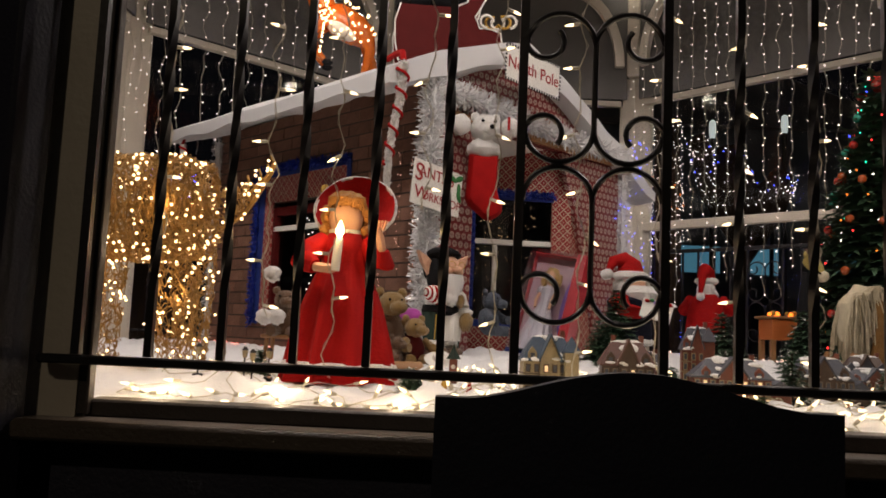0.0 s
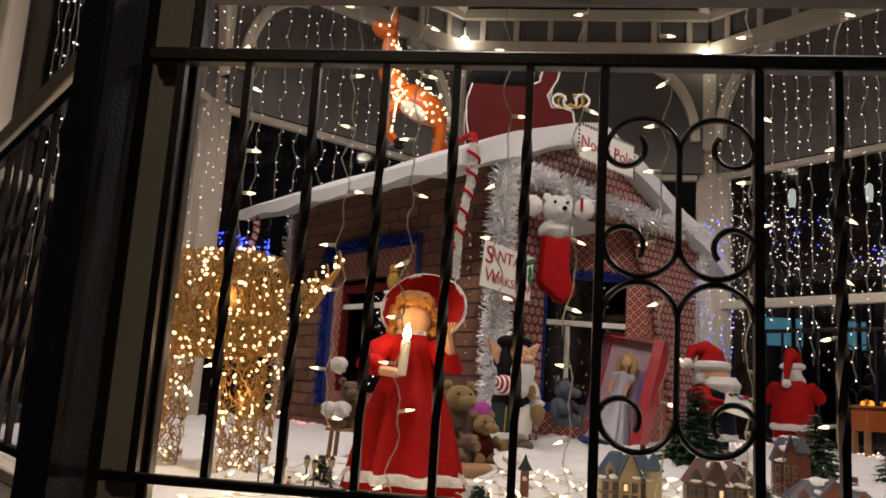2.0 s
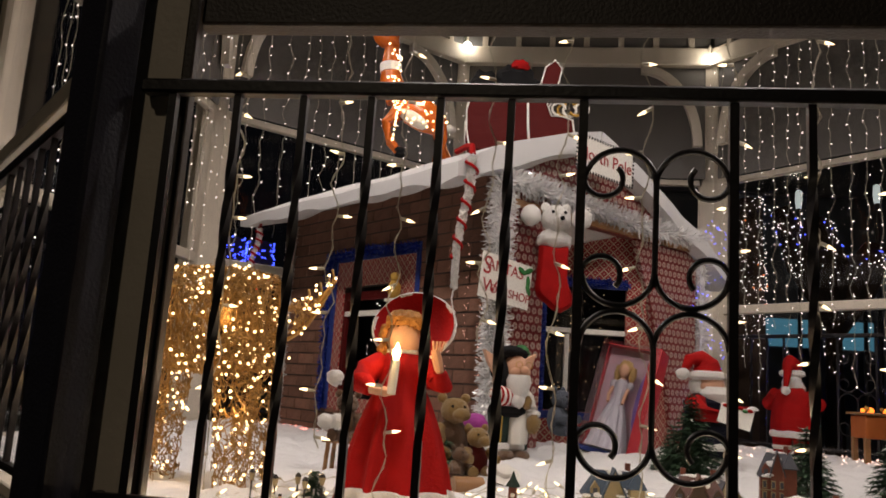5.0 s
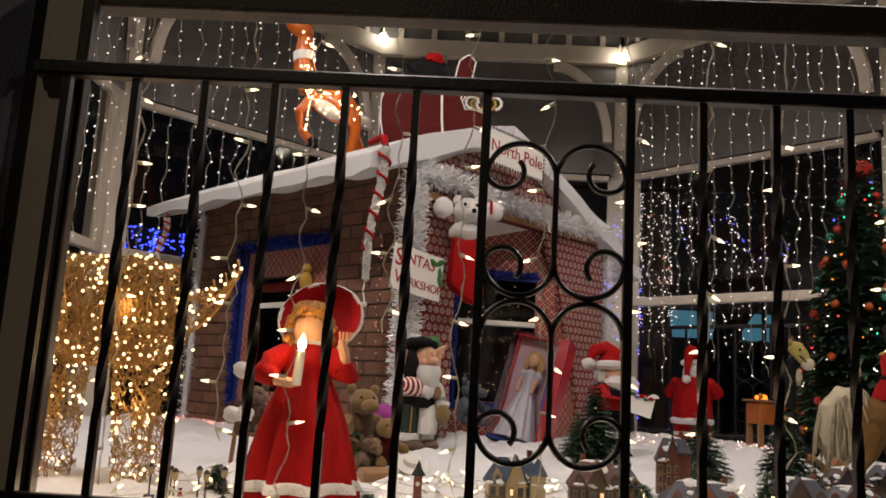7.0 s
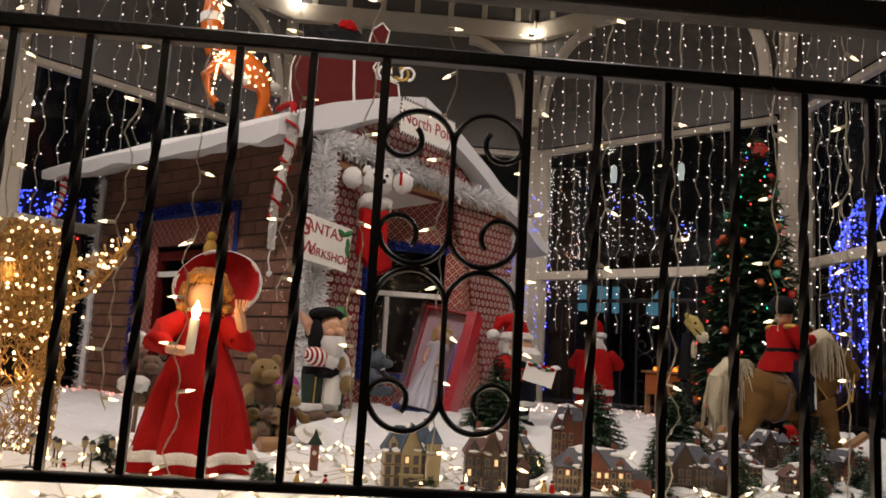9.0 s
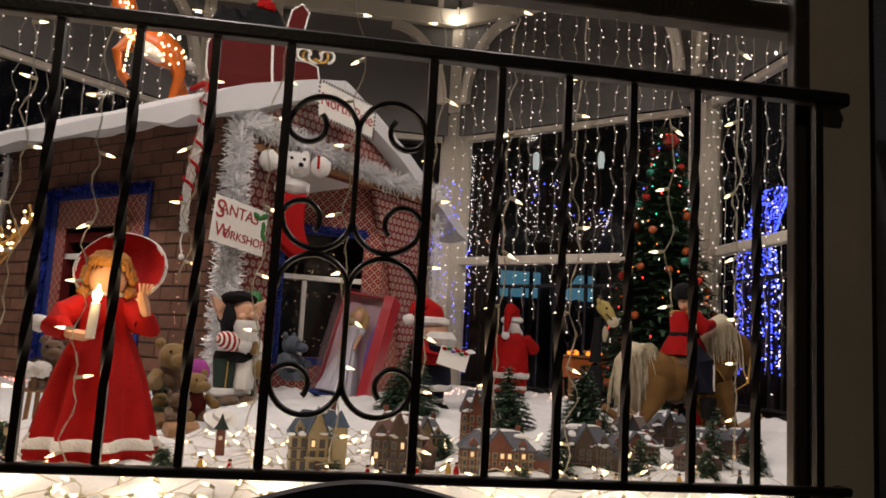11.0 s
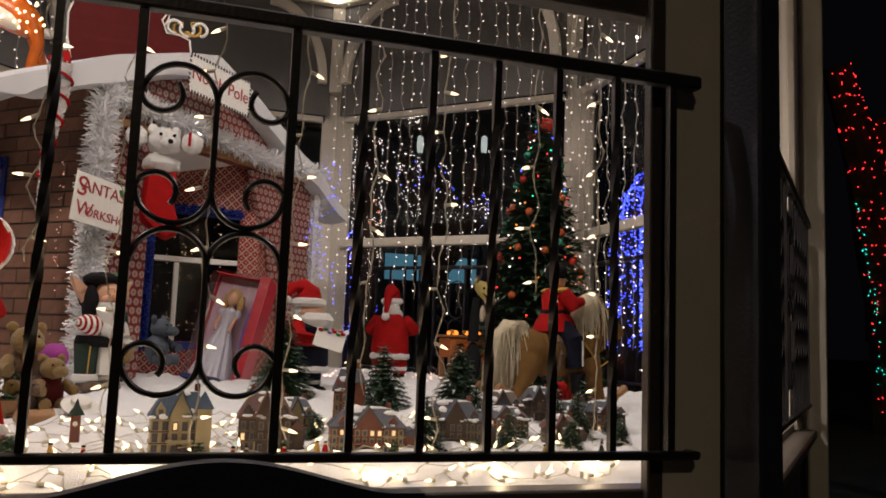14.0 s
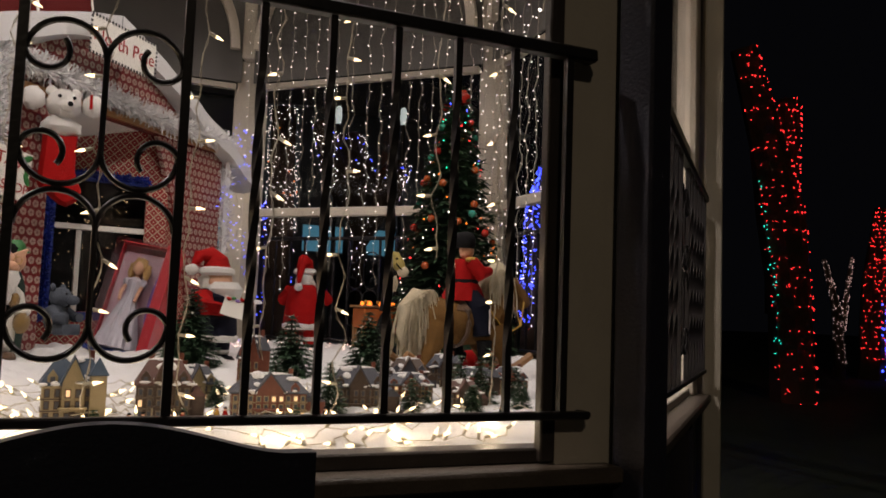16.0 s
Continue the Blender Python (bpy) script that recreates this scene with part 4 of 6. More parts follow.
dots("wall_light_string", "net of tiny red and green lights on the brick wall", rb_, glow("tiny_bulb", (0.9, 0.45, 0.35), 1.5), 0.0024, "blue light strings")

# gold dots added for lights mirrored in and seen through the porch pane
wp = [HM @ (AW @ Vector((rng.uniform(-0.56, -0.14), rng.uniform(0.10, 0.25), rng.uniform(0.28, 0.97)))) for _ in range(70)]
dots("window_light_string", "tiny gold dots standing in for lights that show in the playhouse pane", wp, glow("gold_dot", (1.0, 0.66, 0.34), 1.4), 0.0030, "light strings in the playhouse")
wp = [HM @ Vector((rng.uniform(0.08, 0.2), y_ + rng.gauss(0, 0.01), z_ / 14)) for y_ in (0.92, 1.02, 1.13, 1.24) for z_ in [4.0 + 0.62 * k_ for k_ in range(13)]]
dots("window_light_string", "strings of white lights hanging inside the playhouse window", wp, COOL, 0.0040, "light strings in the playhouse")

# ---- doll with candle ----
dl = Shape()
dl.lathe(RED, [(0.145, 0.0), (0.142, 0.02), (0.128, 0.10), (0.105, 0.20), (0.078, 0.28), (0.058, 0.325), (0.06, 0.36), (0.062, 0.385), (0.045, 0.41), (0.025, 0.42)], (0, 0, 0), 72, 0.15, 9)
dl.lathe(WHITEF, [(0.146, 0.026), (0.150, 0.034), (0.147, 0.05), (0.140, 0.055)], (0, 0, 0), 72, 0.15, 9)
dl.ball(SKIN, (0, -0.008, 0.455), (0.046, 0.048, 0.056), 18, 12)
dl.ball(HAIR, (0, 0.022, 0.468), (0.058, 0.048, 0.060), 18, 12, lump=0.2)
dl.ball(HAIR, (0.002, -0.004, 0.497), (0.052, 0.050, 0.034), 18, 12, lump=0.25)
for k in range(9):
    a = -1.25 + 2.5 * k / 8
    dl.tube(HAIR, [(0.030 * math.sin(a), -0.012, 0.522), (0.042 * math.sin(a), -0.030 - 0.016 * math.cos(a), 0.505), (0.049 * math.sin(a), -0.022 - 0.026 * math.cos(a), 0.484 - 0.010 * abs(math.sin(a)))], [0.009, 0.010, 0.004], 7)
for x in (-0.05, 0.05):
    for k in range(6):
        dl.ball(HAIR, (x * (1.0 + 0.10 * (k % 2)), -0.012 + 0.012 * (k % 3), 0.475 - 0.018 * k), (0.015, 0.017, 0.015), 10, 8, lump=0.4, seed=x + k)
dl.lathe(WHITEF, [(0.03, 0.405), (0.045, 0.41), (0.046, 0.42), (0.03, 0.425)], seg=18)
# bonnet: a leaning disc with fur rim and a crown
bn = pose(0.022, 0.034, 0.490, 62, -16, 0)
dl.lathe(RED, [(0.052, -0.040), (0.085, -0.020), (0.108, 0.004), (0.110, 0.009), (0.082, -0.012), (0.050, -0.030)], seg=36, wave=0.03, folds=5, m=bn)
dl.ball(RED, (0, 0, -0.062), (0.056, 0.056, 0.040), 18, 10, m=bn)
dl.tube(WHITEF, [bn @ Vector((0.111 * math.cos(a), 0.111 * math.sin(a), 0.001 + 0.003 * math.sin(5 * a))) for a in [k * math.pi / 16 for k in range(33)]], 0.0058, 6)
# arms
dl.tube(RED, [(-0.05, -0.01, 0.39), (-0.085, -0.03, 0.36), (-0.10, -0.06, 0.325), (-0.07, -0.085, 0.31)], [0.028, 0.036, 0.036, 0.020], 10)
dl.tube(SKIN, [(-0.07, -0.085, 0.31), (-0.03, -0.105, 0.305), (-0.008, -0.112, 0.307)], [0.013, 0.014, 0.008], 8)
dl.tube(RED, [(0.05, -0.01, 0.39), (0.09, -0.02, 0.345), (0.105, -0.03, 0.335), (0.10, -0.04, 0.365)], [0.028, 0.036, 0.034, 0.020], 10)
dl.tube(SKIN, [(0.10, -0.04, 0.365), (0.092, -0.05, 0.40), (0.085, -0.055, 0.425)], [0.012, 0.014, 0.010], 8)
for k in range(4):
    dl.tube(SKIN, [(0.083 + 0.006 * k, -0.056, 0.42), (0.079 + 0.010 * k, -0.058, 0.448)], 0.0035, 5)
DM = pose(0.410, 0.62, snow_z(0.41, 0.62) - 0.012, 0, 0, 6)
thing("doll", "tall doll in a red velvet dress and fur-trimmed bonnet", "doll", DM @ Matrix.Diagonal((1, 1, 0.955, 1)), shape=dl)
cd = thing("candle", "white electric candle with a glowing flame bulb", "candle", DM @ pose(-0.016, -0.112, 0.286, 0, 4, 0))
part("wax", Shape().lathe(CARD, [(0.0115, 0), (0.0115, 0.084), (0.006, 0.088)], seg=12), cd)
part("flame", Shape().lathe(FLAME, [(0.005, 0.087), (0.0105, 0.098), (0.0095, 0.110), (0.004, 0.122), (0.001, 0.129)], seg=12), cd, "glowing flame bulb")
lamp("candle_light", DM @ Vector((-0.012, -0.132, 0.400)), CANDLE_W, (1.0, 0.62, 0.25), 0.008)


# ---- elf ----
def elf():
    s = Shape()
    for x in (-0.045, 0.045):
        s.box(BROWNF, (x, -0.03, 0.022), (0.07, 0.14, 0.044), bevel=0.018)
        s.lathe(WHITEF, [(0.045, 0.04), (0.056, 0.052), (0.054, 0.072), (0.04, 0.08)], (x, 0, 0), 14)
        s.lathe(GREENC, [(0.044, 0.075), (0.050, 0.14), (0.056, 0.21)], (x, 0, 0), 14)
        s.tube(YELL, [(x * 1.5, -0.045, 0.08), (x * 1.5, -0.052, 0.20)], 0.003, 4)
    s.lathe(CARD, [(0.046, 0.075), (0.050, 0.11), (0.052, 0.19), (0.040, 0.225)], (0.030, -0.040, 0), 16, 0.10, 6)
    s.lathe(BLACKC, [(0.080, 0.195), (0.092, 0.215), (0.084, 0.245)], seg=18)
    s.lathe(WHITEF, [(0.070, 0.235), (0.078, 0.27), (0.068, 0.32), (0.045, 0.35)], seg=18)
    for k in range(16):
        ph0, ph1 = -1.45 + 2.9 * k / 16, -1.45 + 2.9 * (k + 1) / 16
        vs_, fs_ = [], []
        for j in range(13):
            a_ = 6.283 * j / 12
            for ph in (ph0, ph1):
                vs_.append((-0.062 + 0.074 * math.sin(ph), -0.045 + 0.046 * math.cos(ph) * math.sin(a_), 0.290 + 0.046 * math.cos(ph) * math.cos(a_) - 0.012 * math.sin(ph)))
        for j in range(12):
            fs_.append((2 * j, 2 * j + 1, 2 * j + 3, 2 * j + 2))
        s.add(vs_, fs_, RED if k % 2 else CARD)
    s.ball(WHITEF, (-0.01, -0.085, 0.275), (0.036, 0.030, 0.034), 12, 8, lump=0.2)
    s.tube(CARD, [(0.065, 0, 0.33), (0.095, -0.03, 0.28), (0.09, -0.07, 0.235)], [0.032, 0.036, 0.026], 10)
    s.ball(WHITEF, (0.085, -0.08, 0.215), (0.040, 0.036, 0.022), 12, 8, lump=0.2)
    s.ball(TANF, (0.075, -0.10, 0.17), (0.036, 0.032, 0.045), 12, 8, lump=0.3)
    s.ball(TANF, (0.035, -0.10, 0.265), (0.022, 0.022, 0.032), 10, 8, lump=0.3)
    s.ball(SKIN, (0.008, -0.035, 0.425), (0.052, 0.058, 0.066), 16, 12)
    s.ball(SKIN, (0.0, -0.105, 0.415), (0.020, 0.036, 0.019), 10, 8)
    for x in (-0.03, 0.03):
        s.ball(SKIN, (x, -0.085, 0.405), (0.024, 0.022, 0.020), 10, 8)
        s.tube(YELL, [(x + 0.020 * math.cos(q), -0.108, 0.438 + 0.016 * math.sin(q)) for q in [k * 0.7 for k in range(10)]], 0.0018, 4)
    s.lathe(WHITEF, [(0.010, 0.235), (0.040, 0.30), (0.060, 0.36), (0.050, 0.392)], (0.0, -0.075, 0), 16, 0.12)
    s.ball(BLACKC, (0, 0.030, 0.43), (0.080, 0.058, 0.085), 16, 12, lump=0.15)
    s.ball(BLACKC, (0.0, -0.005, 0.492), (0.085, 0.080, 0.030), 16, 10, lump=0.2, rot=(-8, 6, 0))
    s.ball(BLACKC, (-0.058, -0.012, 0.385), (0.034, 0.04, 0.085), 12, 8, lump=0.2)
    for sx in (-1, 1):
        s.prism(SKIN, [(sx * 0.06, 0.44), (sx * 0.10, 0.475), (sx * 0.155, 0.50), (sx * 0.13, 0.445), (sx * 0.085, 0.385), (sx * 0.06, 0.385)][::sx], -0.012, 0.010)
        s.ball(SKIN, (sx * 0.105, -0.013, 0.445), (0.016, 0.004, 0.022), 10, 6, rot=(0, -sx * 35, 0))
    return s


thing("elf_figure", "bearded elf figure in striped sleeves and white apron", "elf figure", pose(0.625, 2.02, snow_z(0.625, 2.02) - 0.006, 0, 0, 42) @ Matrix.Diagonal((0.92, 0.92, 0.90, 1)), shape=elf())


# ---- Santa figures ----
def santa(back, coat):
    s = Shape()
    for x in (-0.06, 0.06):
        s.box(BLACKC, (x, -0.03, 0.025), (0.075, 0.13, 0.05), bevel=0.02)
        s.lathe(coat, [(0.052, 0.04), (0.06, 0.12), (0.065, 0.18)], (x, 0, 0), 14)
        s.lathe(WHITEF, [(0.055, 0.06), (0.062, 0.075), (0.055, 0.09)], (x, 0, 0), 14)
    s.lathe(WHITEF, [(0.125, 0.135), (0.137, 0.15), (0.135, 0.17), (0.12, 0.18)], seg=24, wave=0.04, folds=7)
    s.lathe(coat, [(0.128, 0.17), (0.125, 0.25), (0.115, 0.33), (0.10, 0.40), (0.06, 0.44)], seg=24, wave=0.05, folds=7)
    if not back:
        s.lathe(BLACKC, [(0.125, 0.275), (0.128, 0.285), (0.125, 0.295)], seg=24)
    s.tube(RED, [(-0.09, 0, 0.40), (-0.14, -0.05, 0.34), (-0.10, -0.13, 0.33)], [0.045, 0.05, 0.035], 10)
    s.tube(RED, [(0.09, 0, 0.40), (0.14, -0.05, 0.34), (0.11, -0.13, 0.36)], [0.045, 0.05, 0.035], 10)
    for x, z in ((-0.09, 0.33), (0.10, 0.365)):
        s.ball(WHITEF, (x, -0.145, z), (0.03, 0.028, 0.03), 10, 8)
    s.ball(SKIN, (0, -0.015, 0.485), (0.055, 0.055, 0.06), 14, 10)
    s.lathe(WHITEF, [(0.02, 0.33), (0.06, 0.38), (0.075, 0.44), (0.055, 0.475)], (0, -0.045, 0), 16, 0.12)
    s.ball(WHITEF, (0, 0.025, 0.47), (0.06, 0.05, 0.055), 12, 8, lump=0.3)
    s.lathe(WHITEF, [(0.06, 0.505), (0.078, 0.52), (0.075, 0.54), (0.055, 0.55)], (0, 0, 0), 18)
    hat = [(0, 0.0, 0.53), (0.0, 0.01, 0.58), (-0.02, 0.03, 0.61), (-0.06, 0.05, 0.60), (-0.085, 0.06, 0.55)]
    if back:
        hat = [(0, 0.0, 0.53), (0, 0.02, 0.585), (0.0, 0.06, 0.60), (0.01, 0.09, 0.56), (0.02, 0.115, 0.44)]
    s.tube(RED, hat, [0.062, 0.055, 0.042, 0.028, 0.014], 14)
    s.ball(WHITEF, (hat[-1][0] - (0 if back else 0.01), hat[-1][1], hat[-1][2] - 0.02), 0.028, 12, 8, lump=0.2)
    if not back:  # a large head on a small body
        s.v = [(x * 1.28, y * 1.28, 0.37 + (z - 0.37) * 1.22) if z > 0.37 else (x, y, z) for x, y, z in s.v]
    return s


# blue tint of the nearby light strings is put into the coat colour
thing("santa_figure", "red-suited Santa figure holding a wish list", "santa figure", pose(1.525, 2.42, snow_z(1.525, 2.42) - 0.035, 0, 0, 48) @ Matrix.Diagonal((0.86, 0.86, 0.78, 1)), shape=santa(False, NAVY))
wl = thing("wish_list", "white card with coloured ribbon trim", "card", pose(1.580, 2.10, 1.215, -18, 15, -8))
part("card", Shape().box(CARD, (0, 0, 0), (0.135, 0.004, 0.088)), wl)
for k, m_ in enumerate((RED, LEAFG, VIOLET, RED, LEAFG, RED)):
    part("ribbon_curl", Shape().ball(m_, (-0.05 + k * 0.02, -0.006, 0.032 + 0.008 * (k % 2)), (0.012, 0.006, 0.008), 8, 6), wl)
thing("santa_figure", "red-robed Santa figure turned away beside the lights", "santa figure", pose(2.31, 3.90, snow_z(2.31, 3.9), 0, 0, 156), shape=santa(True, RED))


# ---- lit vine deer ----
def wires(sh, f, n, k, r, material):
    """n thin stems that wander over a form; f gives a point for (u, v)."""
    for _ in range(n):
        u, v = rng.random(), rng.random()
        du, dv = rng.uniform(-0.35, 0.35), rng.uniform(-0.25, 0.25)
        pts = []
        for j in range(k):
            p = Vector(f((u + du * j / k) % 1.0, min(1, max(0, v + dv * j / k + 0.03 * math.sin(j * 1.3 + u * 20)))))
            pts.append(p + Vector((rng.gauss(0, 0.005), rng.gauss(0, 0.005), rng.gauss(0, 0.005))))
        sh.tube(material, pts, r, 3)


def limb(a, b, ra, rb):
    a, b = Vector(a), Vector(b)
    d = (b - a).normalized()
    s_ = d.cross(Vector((0.2, 0.9, 0.3))).normalized()
    t_ = d.cross(s_)
    return lambda u, v: a.lerp(b, v) + (ra + (rb - ra) * v) * (math.cos(6.283 * u) * s_ + math.sin(6.283 * u) * t_)


DX, DY = -0.215, 0.80
deer = thing("vine_deer", "standing deer of golden vine wrapped in warm lights", "light-up deer", pose(DX, DY, snow_z(DX, DY)))
bulbs = []


def deer_part(name, f, n, k, nb, label=""):
    sh = Shape()
    wires(sh, f, n, k, 0.0017, GOLDW)
    part(name, sh, deer, label)
    for _ in range(nb):
        p = Vector(f(rng.random(), rng.random()))
        bulbs.append(p * 1.0)


body = lambda u, v: Vector((-0.19 + 0.38 * v, 0.105 * math.cos(6.283 * u) * (1 - 0.25 * abs(2 * v - 1) ** 3), 0.475 + 0.155 * math.copysign(abs(math.sin(6.283 * u)) ** 0.7, math.sin(6.283 * u)) * (1 - 0.12 * abs(2 * v - 1) ** 3)))
deer_part("body", body, 760, 10, 190, "woven golden vine body")
ends = lambda u, v: Vector((0.19 if u > 0.5 else -0.19, 0.10 * math.cos(12.57 * u) * v, 0.485 + 0.12 * math.sin(12.57 * u) * v))
deer_part("rump", ends, 60, 7, 16)
for x in (-0.14, 0.13):
    for y in (-0.065, 0.065):
        deer_part("leg", limb((x, y, 0.42), (x + 0.01, y * 1.1, 0.0), 0.070, 0.040), 150, 9, 56)
deer_part("neck", limb((0.17, -0.02, 0.42), (0.27, -0.05, 0.50), 0.06, 0.035), 40, 7, 8)
deer_part("head", limb((0.25, -0.05, 0.48), (0.34, -0.08, 0.53), 0.035, 0.02), 36, 7, 8)
for s_, e_ in (((0.26, -0.05, 0.52), (0.40, -0.09, 0.60)), ((0.24, -0.04, 0.42), (0.39, -0.08, 0.585))):
    sh = Shape()
    a, b = Vector(s_), Vector(e_)
    pts = [a.lerp(b, k / 8) + Vector((0.0, 0, -0.035 * math.sin(math.pi * k / 8))) for k in range(9)]
    sh.tube(GOLDW, pts, 0.006, 5)
    for k in (3, 5, 7):
        sh.tube(GOLDW, [pts[k], pts[k] + Vector((0.01, 0, 0.03)), pts[k] + Vector((0.0, 0.01, 0.055))], 0.004, 4)
    part("antler", sh, deer, "golden vine antler")
    bulbs += [p + Vector((0, -0.008, 0.004)) for p in pts[1:]] + [pts[k] + Vector((0, -0.006, 0.03)) for k in (3, 5, 7)]
sh = Shape()
for p in bulbs:
    sh.ball(WARM, p + Vector((rng.gauss(0, 0.012), -0.014 + rng.gauss(0, 0.012), rng.gauss(0, 0.008))), (0.0044, 0.0038, 0.0042), 5, 4)
tagged(part("bulb_cluster", sh, deer, "warm white mini lights"), kind="stuff")
for x, z in ((-0.12, 0.5), (0.1, 0.48), (0.0, 0.2), (-0.15, 0.25), (0.15, 0.22)):
    lamp("deer_light", (DX + x, DY - 0.135, snow_z(DX, DY) + z), DEER_W, (1.0, 0.66, 0.34), 0.006)

# ---- sleigh and reindeer on the playhouse roof ----
sl = thing("sleigh", "dark red wooden sleigh with cream trim and sacks", "sleigh", pose(0.545, 3.42, 2.70, 0, 0, 8))
prof = [(-0.31, 0.0), (-0.335, 0.12), (-0.34, 0.25), (-0.31, 0.36), (0.02, 0.36), (0.10, 0.40), (0.13, 0.55), (0.19, 0.60), (0.235, 0.55), (0.21, 0.42), (0.15, 0.31), (0.18, 0.24), (0.25, 0.24), (0.31, 0.22), (0.33, 0.10), (0.25, 0.0)]
for y in (-0.14, 0.14):
    part("side_board", Shape().prism(REDP, prof, y - 0.012, y + 0.012), sl, "dark red side board")
    part("trim", Shape().tube(CARD, [(x, y - 0.014, z) for x, z in prof[:4]], 0.005, 5).tube(CARD, [(x, y - 0.014, z) for x, z in prof[4:15]], 0.006, 5), sl, "cream painted edge")
    part("trim", Shape().tube(CARD, [(0.03, y - 0.014, 0.36), (0.04, y - 0.014, 0.16), (0.055, y - 0.014, 0.02)], 0.008, 5), sl)
part("bottom", Shape().box(REDP, (-0.02, 0, 0.015), (0.56, 0.27, 0.02)), sl)
part("sack", Shape().ball(BLACKC, (-0.22, -0.02, 0.41), (0.12, 0.13, 0.11), 14, 10, lump=0.4), sl, "dark sack")
part("sack", Shape().ball(BLACKC, (-0.04, -0.03, 0.46), (0.15, 0.13, 0.13), 14, 10, lump=0.4, seed=4), sl, "dark sack")
part("bow", Shape().ball(RED, (-0.02, -0.10, 0.57), (0.06, 0.04, 0.035), 10, 8, lump=0.5), sl, "red bow")
gg = thing("gold_garland", "gold garland with ribbon loops beside the sleigh", "garland", pose(0.545, 3.42, 2.70, 0, 0, 8))
for k in range(5):
    a0 = k * 1.2
    part("loop", Shape().tube(YELL if k % 2 else CARD, [(0.22 + 0.035 * k + 0.04 * math.cos(a), -0.17 + 0.02 * math.sin(a0), 0.28 + 0.04 * math.sin(a)) for a in [a0 + j * 0.6 for j in range(9)]], 0.009, 5), gg)

rd = thing("amber_reindeer", "leaping amber acrylic reindeer with white lights", "light-up reindeer", pose(-0.03, 3.40, 2.55, 0, 0, 10))
part("body", Shape().ball(ORANGE, (-0.06, 0, 0.42), (0.20, 0.085, 0.105), 16, 10, rot=(0, 28, 0), lump=0.1), rd, "amber acrylic body")
part("belly", Shape().ball(CARD, (-0.09, -0.02, 0.375), (0.12, 0.070, 0.05), 14, 8, rot=(0, 28, 0)), rd, "white belly")
part("neck", Shape().tube(ORANGE, [(-0.20, 0, 0.50), (-0.26, 0, 0.62), (-0.27, 0, 0.74), (-0.27, 0, 0.84)], [0.085, 0.075, 0.06, 0.05], 12), rd)
part("collar", Shape().tube(CARD, [(-0.265, 0, 0.68), (-0.27, 0, 0.735)], 0.07, 12), rd, "white collar")
part("head", Shape().ball(ORANGE, (-0.31, 0, 0.90), (0.095, 0.055, 0.06), 14, 10, rot=(0, 25, 0)), rd)
for y in (-0.05, 0.05):
    part("ear", Shape().ball(ORANGE, (-0.25, y * 1.3, 0.96), (0.02, 0.012, 0.05), 8, 6), rd)
    part("antler", Shape().tube(WOOD, [(-0.27, y, 0.95), (-0.24, y * 2, 1.05), (-0.27, y * 2.4, 1.14)], 0.012, 6), rd)
    part("hind_leg", Shape().tube(ORANGE, [(0.06, y, 0.36), (0.09, y * 1.2, 0.24), (0.11 + y, y, 0.10), (0.14 + y, y, -0.02)], [0.055, 0.035, 0.024, 0.02], 10), rd)
    part("fore_leg", Shape().tube(ORANGE, [(-0.20, y, 0.42), (-0.27, y, 0.33), (-0.24, y, 0.22), (-0.19, y, 0.17)], [0.04, 0.03, 0.022, 0.02], 10), rd)
    part("hoof", Shape().ball(BLACKC, (-0.17, y, 0.155), (0.035, 0.022, 0.022), 8, 6), rd, "black hoof")
part("tail", Shape().ball(CARD, (0.13, 0, 0.33), (0.05, 0.03, 0.03), 8, 6), rd)
sh = Shape()
for k in range(95):
    t_ = rng.random()
    if t_ < 0.55:
        a, b = rng.uniform(-1, 1), rng.uniform(0, 6.28)
        p = Vector((-0.06, 0, 0.42)) + Matrix.Rotation(radians(28), 3, "Y") @ Vector((0.19 * a, 0.09 * math.cos(b) * math.sqrt(1 - a * a), 0.11 * math.sin(b) * math.sqrt(1 - a * a)))
    elif t_ < 0.85:
        p = Vector((-0.20, 0, 0.50)).lerp(Vector((-0.28, 0, 0.92)), rng.random()) + Vector((rng.uniform(-0.07, 0.05), rng.uniform(-0.08, 0), 0))
    else:
        p = Vector((-0.20, -0.07, 0.42)).lerp(Vector((-0.22, -0.07, 0.2)), rng.random())
    p.y = -0.088 - 0.012 * rng.random()
    sh.ball(WARM, p, 0.0075, 5, 4)
tagged(part("bulb_cluster", sh, rd, "warm mini lights"), kind="stuff")
lamp("reindeer_light", (-0.18, 3.22, 3.05), 0.45, (1.0, 0.55, 0.2), 0.01)


